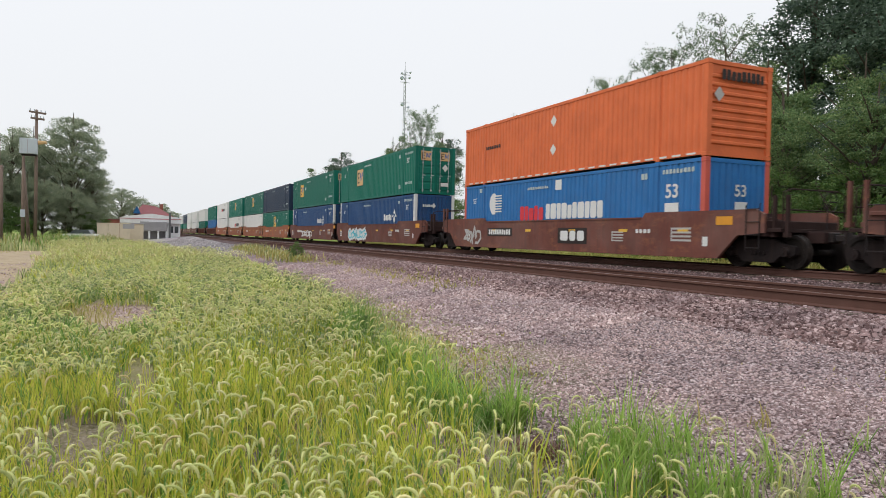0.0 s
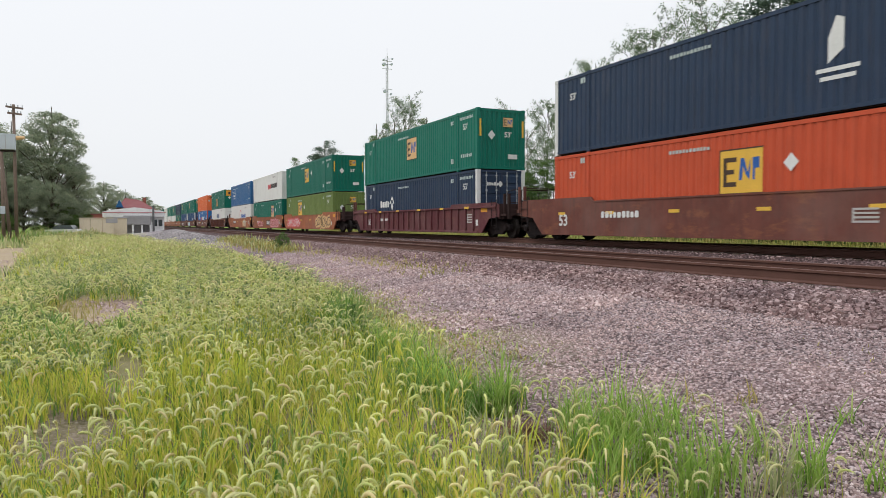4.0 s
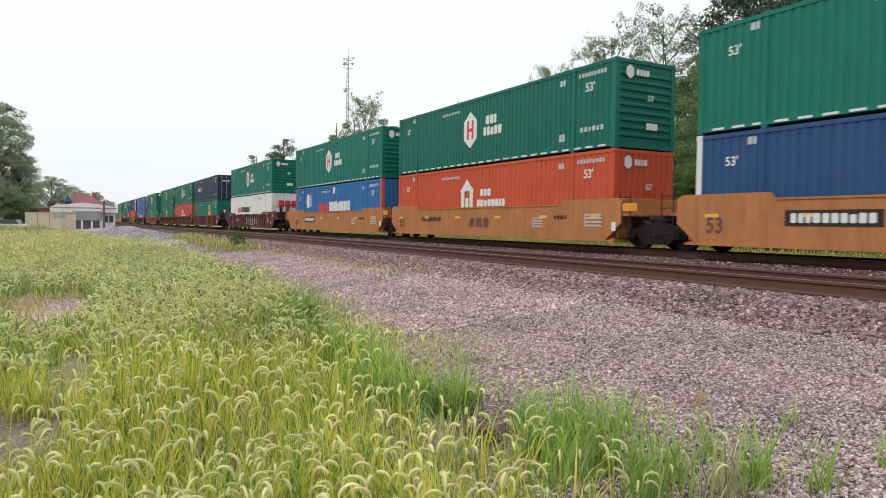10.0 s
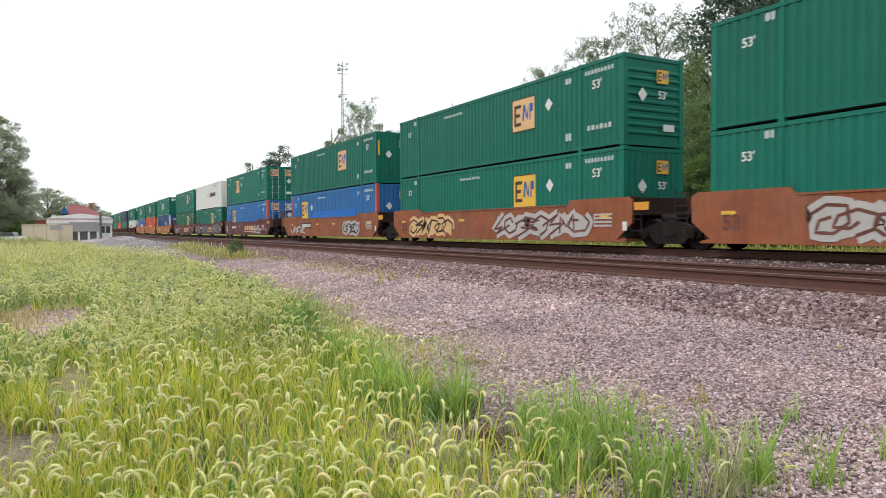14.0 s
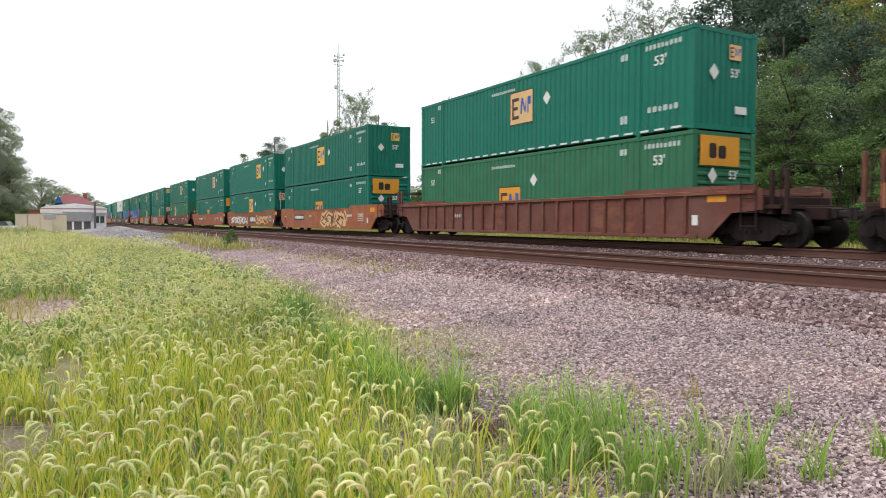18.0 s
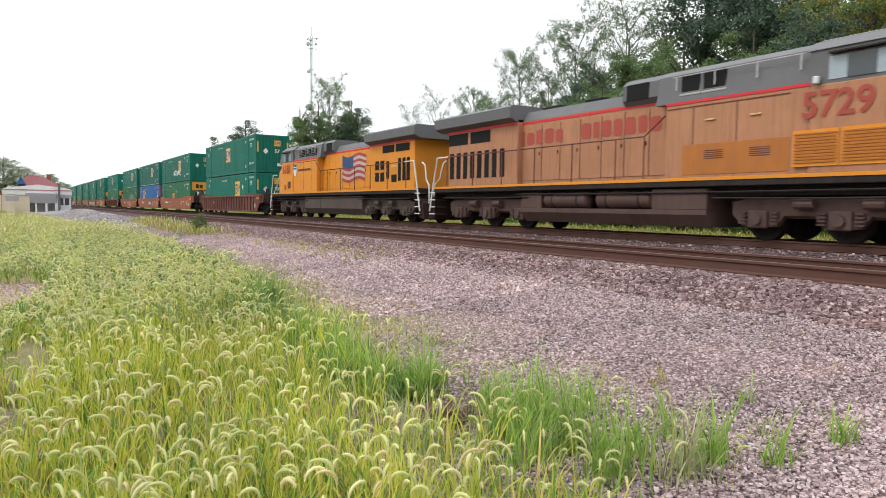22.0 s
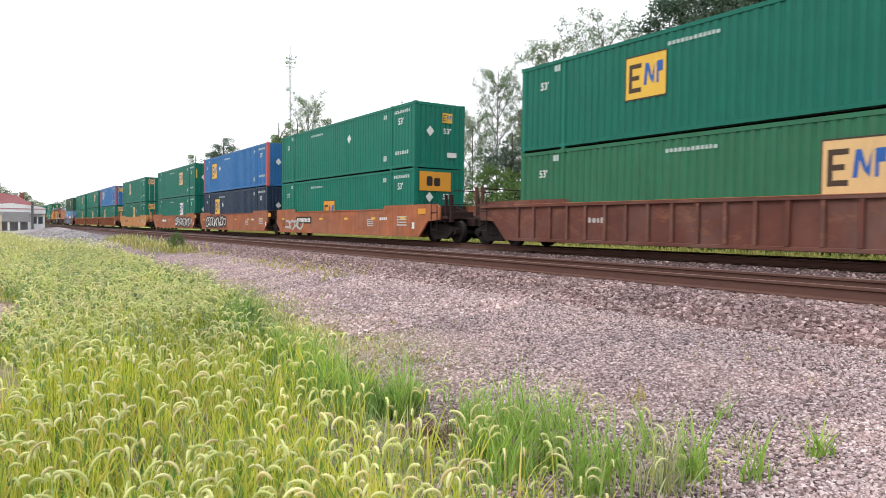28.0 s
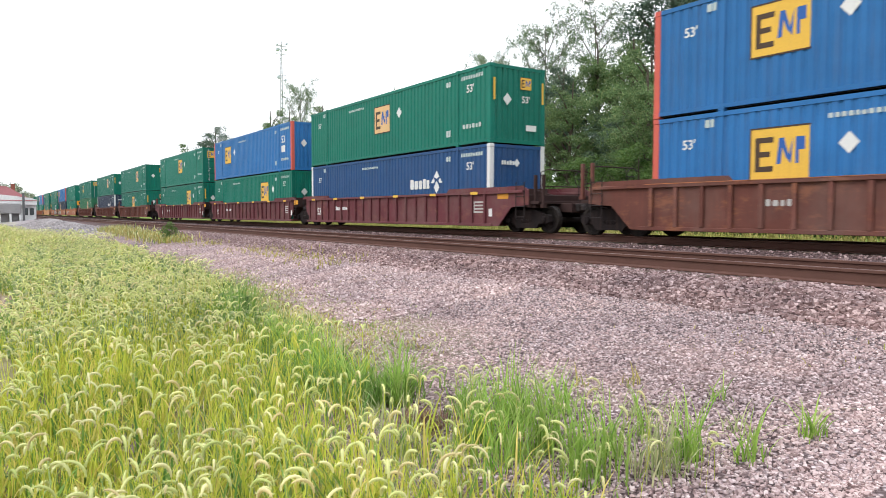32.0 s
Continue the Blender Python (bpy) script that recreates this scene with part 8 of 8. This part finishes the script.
def bare(x, y):
    """True on bare ground: the dirt patch, the road and small gaps."""
    rough = np.array([noise.noise((p * 1.6, q * 0.7, 8.0)) for p, q in zip(x, y)])
    b = ((x + 0.28) / 0.68) ** 2 + ((y - 13.4) / 2.9) ** 2 < 1 + 1.2 * rough
    b |= (x < -2.05 - 0.06 * (y - 12) + 0.8 * rough) & (y > 10) & (y < 52)
    b |= ((x - 0.05) / 0.22) ** 2 + ((y - 7.3) / 1.4) ** 2 < 1
    b |= ((x - 2.35) / 0.36) ** 2 + ((y - 4.05) / 0.42) ** 2 < 1
    b |= ((x + 0.30) / 0.36) ** 2 + ((y - 5.2) / 0.7) ** 2 < 1
    return b


def sow(rg, n, x0, x1, y0, y1, power=1.0, clump=0.0, thin=0.25, freq=1.4):
    """Seeds over the yard: clumped, kept off bare ground, sparse beside the gravel."""
    x, y = rg.uniform(x0, x1, n), y0 + (y1 - y0) * rg.uniform(0, 1, n) ** power
    keep = (x < edge_x(y)) & ~bare(x, y)
    keep &= (x < thick_x(y)) | (y > 10) | (rg.uniform(0, 1, n) < thin)
    if clump:
        nz = np.array([noise.noise((a * freq, b * freq, 9.0)) for a, b in zip(x, y)])
        keep &= nz > rg.uniform(-1, clump, n) - 0.25
    return x[keep], y[keep]


def lower(x, y):
    """Shorter growth before the dirt patch, sized so the camera's view reaches the bare ground."""
    near_patch = np.exp(-(((x + 0.4) / 0.9) ** 2 + ((y - 9.6) / 2.2) ** 2))
    return (1 - 0.62 * near_patch) * np.clip(0.95 + 0.22 * (x - 0.3), 0.62, 1.0)


def build_grass():
    rg = np.random.RandomState(21)
    # the tall foxtail stand in front of the camera
    x, y = sow(rg, 3300, -2.2, 3.0, 2.0, 10.5, 1.25, 0.3, 0.4)
    tall = np.array([0.5 + 0.5 * noise.noise((a * 1.1, b * 1.1, 2.0)) for a, b in zip(x, y)])
    h = rg.uniform(0.26, 0.46, len(x)) + 0.26 * tall - 0.08 * (x > thick_x(y))
    h *= lower(x, y)
    foxtails(rg, x, y, h, "foxtail_grass", "pale bristly arching heads of foxtail grass")
    xb, yb = np.repeat(x, 8) + rg.normal(0, 0.05, len(x) * 8), np.repeat(y, 8) + rg.normal(0, 0.05, len(x) * 8)
    green = rg.uniform(0, 1, len(xb)) < 0.3
    for pick, mat, name, label in ((~green, GRASS_Y, "foxtail_leaves", "dense yellow-green leaves of foxtail grass"), (green, GRASS_G, "foxtail_greens", "fresh green leaves among foxtail grass")):
        blades(rg, xb[pick], yb[pick], rg.uniform(0.2, 0.5, pick.sum()) * lower(xb[pick], yb[pick]), rg.uniform(0.008, 0.017, pick.sum()), 0.5, mat, name, label)
    x, y = sow(rg, 1300, -2.2, 3.0, 2.0, 9.5, 1.2, 0.3, 0.5)
    blades(rg, x, y, rg.uniform(0.12, 0.45, len(x)), rg.uniform(0.003, 0.006, len(x)), 0.5, GRASS_D, "dry_stems", "dry straw-coloured stems in the foxtails")
    x, y = sow(rg, 9000, -2.2, 3.0, 1.8, 10.0, 1.1, 0.4, 0.3)
    blades(rg, x, y, rg.uniform(0.12, 0.38, len(x)), rg.uniform(0.004, 0.009, len(x)), 0.6, GRASS_Y, "low_grass", "low yellow-green grass under the foxtails")
    # grey-green weeds where the stand thins, and leafy weeds behind it
    x, y = sow(rg, 7000, 0.6, 3.0, 2.0, 10.0, 1.0, 0.1, 0.55, 2.6)
    k = x > thick_x(y) - 0.7
    blades(rg, x[k], y[k], rg.uniform(0.10, 0.34, k.sum()), rg.uniform(0.005, 0.010, k.sum()), 0.7, GRASS_M, "thin_weeds", "sparse grey-green weeds between foxtails and gravel")
    x, y = sow(rg, 15000, -2.4, 4.0, 8.0, 21, 1.2, 0.3, 0.6)
    lump = np.array([noise.noise((a * 0.8, b * 0.5, 4.0)) for a, b in zip(x, y)])
    blades(rg, x, y, rg.uniform(0.10, 0.30, len(x)) * (1 + 1.3 * np.clip(lump, -0.4, 1)) * lower(x, y), rg.uniform(0.014, 0.028, len(x)), 0.7, GRASS_M, "leafy_weeds", "grey-green leafy weeds behind the foxtails")
    x, y = sow(rg, 4600, -2.2, 4.0, 8.0, 24, 1.2, -0.2, 0.8, 0.9)
    blades(rg, x, y, rg.uniform(0.2, 0.45, len(x)), rg.uniform(0.014, 0.026, len(x)), 0.7, GRASS_G, "green_clumps", "darker green clumps of weeds behind the foxtails")
    # leafy plants scattered through the middle of the yard, in uneven drifts
    x, y = sow(rg, 1500, -2.8, 3.8, 7.5, 32, 1.7, -0.2, 0.7, 0.8)
    grow = rg.uniform(0.16, 0.42, len(x)) * lower(x, y) * (1 + 0.02 * (y - 7.5))
    stalks = np.repeat(np.stack([x, y, ground_z(x)], -1), 5, 0)
    tall = np.repeat(grow, 5) * np.tile((0.3, 0.5, 0.68, 0.85, 1.0), len(x))
    stalks += np.stack([rg.normal(0, 0.05, len(tall)), rg.normal(0, 0.05, len(tall)), tall], -1)
    v, f = leaf_cloud(rg, stalks, np.repeat(grow, 5) * 0.32, 11, 0.027, 0.7)
    tagged(new("leafy_plants", raw_mesh("leafy_plants", v, f, [LEAF_W])), "grey-green leafy plants in drifts across the yard", "weeds", kind="stuff")
    x, y = sow(rg, 9000, -5.5, 4.2, 26, 66, 1.0, 0.4, 0.8)
    foxtails(rg, x, y, rg.uniform(0.25, 0.62, len(x)), "yard_foxtail", "pale grass heads across the far yard", 3, 3, 0, 2.6)
    # farther stand
    x, y = sow(rg, 8800, -2.4, 3.8, 9.0, 30, 1.15, 0.3, 0.8)
    foxtails(rg, x, y, rg.uniform(0.22, 0.45, len(x)) * lower(x, y), "far_foxtail", "pale heads of foxtail grass farther off", 5, 4, 0, 1.5)
    x, y = sow(rg, 9000, -3.5, 3.9, 9.5, 28, 1.2, 0.5, 0.6)
    blades(rg, x, y, rg.uniform(0.1, 0.34, len(x)) * lower(x, y), rg.uniform(0.010, 0.018, len(x)), 0.5, GRASS_Y, "far_grass", "yellow-green grass farther off")
    x, y = sow(rg, 13000, -5, 4.4, 18, 64, 1.1, 0.5, 0.5)
    blades(rg, x, y, rg.uniform(0.22, 0.55, len(x)), rg.uniform(0.03, 0.05, len(x)), 0.5, GRASS_M, "yard_weeds", "mixed green weeds across the yard")
    x, y = sow(rg, 5000, -5, 4.4, 20, 64, 1.1, 0.2, 0.5)
    blades(rg, x, y, rg.uniform(0.25, 0.55, len(x)), rg.uniform(0.03, 0.05, len(x)), 0.5, GRASS_Y, "yard_grass", "yellow-green grass across the yard")
    # dry grass on the dirt road
    x, y = rg.uniform(-9, -2.6, 5000), rg.uniform(11, 50, 5000)
    nz = np.array([noise.noise((a * 0.5, b * 0.16, 6.0)) for a, b in zip(x, y)])
    k = nz > rg.uniform(0.1, 0.5, len(x))
    blades(rg, x[k], y[k], rg.uniform(0.05, 0.16, k.sum()), rg.uniform(0.012, 0.025, k.sum()), 0.7, GRASS_D, "road_grass", "low dry grass on the dirt road", z=0.04)
    # tall weeds at the far edge of the dirt road and in front of the cream wall
    x, y = rg.uniform(-14, 0.6, 9000), rg.uniform(51, 96, 9000)
    hump = np.array([0.55 + 0.6 * noise.noise((a * 0.35, b * 0.12, 1.0)) for a, b in zip(x, y)]) * np.clip((0.9 - x) / 3, 0.25, 1)
    blades(rg, x, y, rg.uniform(0.5, 1.6, len(x)) * hump, rg.uniform(0.05, 0.09, len(x)), 0.35, GRASS_M, "tall_weeds", "tall green weeds in front of a cream wall")
    x, y = rg.uniform(-14, 0.0, 4000), rg.uniform(53, 96, 4000)
    hump = np.array([0.5 + 0.6 * noise.noise((a * 0.35, b * 0.12, 1.0)) for a, b in zip(x, y)]) * np.clip((0.9 - x) / 3, 0.25, 1)
    blades(rg, x, y, rg.uniform(0.6, 1.8, len(x)) * hump, rg.uniform(0.04, 0.07, len(x)), 0.35, GRASS_D, "seeding_weeds", "pale seeding stalks among tall weeds")
    x, y = rg.uniform(-30, -5, 3000), rg.uniform(54, 96, 3000)
    blades(rg, x, y, rg.uniform(0.5, 1.3, len(x)), rg.uniform(0.06, 0.1, len(x)), 0.35, GRASS_G, "verge_weeds", "green weeds behind the dirt road")
    # fresh green band along the gravel's edge
    y = 4.6 + 17 * rg.uniform(0, 1, 8500) ** 1.5
    x = edge_x(y) + rg.normal(-0.30, 0.20, len(y)) + 0.1
    nz = np.array([noise.noise((0.0, b * 1.1, 3.0)) for b in y])
    k = nz > rg.uniform(-0.6, 0.4, len(y))
    blades(rg, x[k], y[k], rg.uniform(0.10, 0.36, k.sum()), rg.uniform(0.008, 0.015, k.sum()), 0.6, GRASS_G, "edge_grass", "fresh green grass along the gravel's edge")
    # the stand goes on, lower and thinner, beside and behind the viewer
    x, y = rg.uniform(-12, 2.5, 15000), rg.uniform(-10, 9.5, 15000)
    k = (y < 2.1 + 0.3 * np.sin(x * 3)) | (x < -2.1)
    near = np.hypot(x, y) < 0.7
    k &= ~near
    blades(rg, x[k], y[k], rg.uniform(0.10, 0.34, k.sum()), rg.uniform(0.008, 0.017, k.sum()), 0.7, GRASS_Y, "trodden_grass", "low trodden yellow-green grass")
    x, y = rg.uniform(-10, 2.2, 1300), rg.uniform(-8, 9.0, 1300)
    k = ((y < 1.8) | (x < -2.2)) & (np.hypot(x, y) > 1.2)
    foxtails(rg, x[k], y[k], rg.uniform(0.22, 0.42, k.sum()), "rear_foxtail", "scattered foxtail heads in low grass", 5, 4, 0)
    x, y = rg.normal(-1.0, 0.4, 1500), rg.normal(12.4, 1.6, 1500)
    blades(rg, x, y, rg.uniform(0.08, 0.26, len(x)), rg.uniform(0.008, 0.016, len(x)), 0.6, GRASS_D, "dry_grass", "dry reddish yellow grass beside bare dirt")
    # leafy weeds at the gravel's edge
    for k, (wx, wy, wh) in enumerate(((2.95, 9.5, 0.42), (2.75, 8.7, 0.5), (2.45, 8.1, 0.4), (3.2, 11.2, 0.38), (2.6, 7.2, 0.32), (3.3, 13.8, 0.4), (2.2, 9.8, 0.42), (1.7, 11.5, 0.4), (2.6, 12.6, 0.42), (2.75, 10.4, 0.46), (3.05, 12.2, 0.44), (2.2, 8.9, 0.36), (2.05, 12.9, 0.4), (2.55, 6.6, 0.3), (3.4, 16.0, 0.4), (1.2, 15.5, 0.42))):
        tree("bush", wx, wy, wh, 0.8 + 0.1 * (k % 3), k, "at the gravel's edge")
    # single tufts
    tufts = [(2.66, 4.55, 0.32, 150, 0.09, GRASS_G), (2.45, 5.0, 0.28, 110, 0.10, GRASS_G), (2.40, 5.5, 0.30, 110, 0.11, GRASS_G), (2.90, 4.0, 0.24, 110, 0.09, GRASS_G), (2.66, 3.55, 0.28, 140, 0.12, GRASS_G), (3.00, 3.62, 0.30, 130, 0.09, GRASS_G),
             (2.55, 3.15, 0.30, 120, 0.11, GRASS_G), (2.85, 3.12, 0.32, 130, 0.10, GRASS_G), (3.38, 3.55, 0.22, 50, 0.06, GRASS_G), (3.12, 2.82, 0.26, 60, 0.08, GRASS_G), (3.40, 2.82, 0.22, 40, 0.05, GRASS_G), (3.32, 2.45, 0.26, 70, 0.08, GRASS_G),
             (3.05, 2.45, 0.26, 80, 0.10, GRASS_M), (2.75, 2.65, 0.30, 110, 0.12, GRASS_G), (3.55, 2.2, 0.20, 40, 0.06, GRASS_G), (4.05, 2.13, 0.20, 40, 0.04, GRASS_G), (4.25, 2.89, 0.14, 18, 0.05, GRASS_G), (4.13, 3.57, 0.12, 14, 0.05, GRASS_D),
             (3.86, 3.82, 0.12, 12, 0.04, GRASS_D), (3.62, 3.1, 0.14, 16, 0.05, GRASS_M), (3.85, 2.5, 0.14, 18, 0.05, GRASS_M), (2.3, 4.3, 0.18, 60, 0.10, GRASS_M), (2.15, 3.7, 0.22, 80, 0.12, GRASS_M),
             (2.6, 6.1, 0.3, 120, 0.13, GRASS_G), (2.5, 6.9, 0.32, 150, 0.14, GRASS_G), (2.5, 8.6, 0.42, 230, 0.2, GRASS_G), (2.9, 9.4, 0.42, 180, 0.18, GRASS_G), (2.4, 7.8, 0.38, 150, 0.15, GRASS_G), (2.9, 11.4, 0.36, 120, 0.2, GRASS_M), (2.5, 10.3, 0.36, 160, 0.2, GRASS_M)]
    for tx, ty, hh, n, sd, mat in tufts:
        fresh = mat is GRASS_G
        x, y = rg.normal(tx, sd * 0.85, n), rg.normal(ty, sd * 0.85, n)
        h = rg.uniform(0.55, 2.2, n) * hh * 1.08 * np.exp(-((x - tx) ** 2 + (y - ty) ** 2) / (5 * sd * sd))
        blades(rg, x, y, h, rg.uniform(0.006, 0.013, n), 0.6, GRASS_B if fresh and ty < 7 else mat, "grass_tuft", "bright green tuft of grass at the gravel's edge" if fresh else "small pale tuft of grass in the gravel")
    # single foxtails among the tufts
    x, y = rg.uniform(1.9, 3.3, 130), rg.uniform(2.1, 4.8, 130)
    k = (x < 3.5 - 0.2 * (y - 2)) & ~bare(x, y)
    foxtails(rg, x[k], y[k], rg.uniform(0.14, 0.34, k.sum()), "edge_foxtail", "single foxtails among tufts at the gravel's edge")
    x, y = rg.normal(2.35, 0.3, 500), rg.normal(4.0, 0.7, 500)
    blades(rg, x, y, rg.uniform(0.02, 0.10, 500), rg.uniform(0.003, 0.007, 500), 0.9, BROWNW, "dead_litter", "dead brown litter under the thinning grass")
    x, y = rg.normal(2.52, 0.09, 600), rg.normal(4.02, 0.10, 600)
    blades(rg, x, y, rg.uniform(0.05, 0.18, 600), rg.uniform(0.004, 0.009, 600), 0.9, BROWNW, "withered_clump", "reddish brown withered weed clump by the gravel")
    # dry strip by the ballast, and one bush
    y = 13 + 34 * rg.uniform(0, 1, 2600) ** 1.1
    x = 6.35 + 0.012 * (y - 13) + rg.normal(0, 0.33, len(y))
    nz = np.array([noise.noise((0.0, b * 0.35, 7.0)) for b in y])
    k = nz > rg.uniform(-0.5, 0.6, len(y))
    blades(rg, x[k], y[k], rg.uniform(0.06, 0.22, k.sum()), rg.uniform(0.015, 0.03, k.sum()), 0.6, GRASS_D, "dry_verge", "low dry yellowish grass along the ballast")
    y = 27 + 22 * rg.uniform(0, 1, 1500)
    x = 6.1 + 0.03 * (y - 27) + rg.normal(0, 0.4, len(y))
    blades(rg, x, y, rg.uniform(0.12, 0.36, len(y)), rg.uniform(0.03, 0.05, len(y)), 0.5, GRASS_D, "track_weeds", "dry weeds beside the track bed")
    blades(rg, x[::3], y[::3], rg.uniform(0.15, 0.42, len(y[::3])), rg.uniform(0.03, 0.05, len(y[::3])), 0.5, GRASS_M, "track_greens", "grey-green weeds beside the track bed")
    for bx, by, bh in ((6.35, 29.2, 0.85), (6.6, 31.5, 0.6)):
        tree("bush", bx, by, bh, 0.8, 1, "beside the track bed")
    # sparse sprigs in the gravel and grass beyond the train
    y = 2.2 + 26 * rg.uniform(0, 1, 1500) ** 1.4
    x = rg.uniform(3.1, 6.4, len(y))
    nz = np.array([noise.noise((a * 0.8, b * 0.5, 5.0)) for a, b in zip(x, y)])
    k = nz > rg.uniform(0.0, 0.6, len(y))
    blades(rg, x[k], y[k], rg.uniform(0.02, 0.07, k.sum()), rg.uniform(0.006, 0.012, k.sum()), 0.8, GRASS_D, "gravel_sprigs", "sparse low sprigs in the gravel", z=ground_z(x[k]))
    # moss-like low weeds in bands on the gravel
    for n, up, mat in ((14000, 0.05, GRASS_D), (15000, 0.06, GRASS_M)):
        y = 5.5 + 15 * rg.uniform(0, 1, n) ** 1.1
        x = edge_x(y) - 0.1 + np.abs(rg.normal(0, 0.55, n))
        nz = np.array([noise.noise((a * 1.1, b * 0.45, 5.0)) for a, b in zip(x, y)])
        k = nz > rg.uniform(-0.6, 0.45, n)
        blades(rg, x[k], y[k], rg.uniform(0.5, 1.3, k.sum()) * up, rg.uniform(0.010, 0.022, k.sum()), 0.7, mat, "gravel_moss", "yellowish low weeds in bands on the gravel", z=ground_z(x[k]))
    x, y = rg.uniform(19.4, 24.5, 16000), rg.uniform(-6, 80, 16000)
    blades(rg, x, y, rg.uniform(0.15, 0.42, len(x)), rg.uniform(0.03, 0.05, len(x)), 0.5, GRASS_D, "far_verge", "pale grass verge beyond the tracks")


build_grass()


# ---- what moves: the whole train rolls away along the far track ----


def motions():
    times = [0, 4, 8, 12, 16, 20, 24, 28, 32]
    for ob, y0, z, turn in MOVING:
        walk(ob, [(t, pose(FAR_X, y0 + SPEED * t + GAIN * t * t, RAIL_Z + z, 0, 0, turn)) for t in times])


motions()
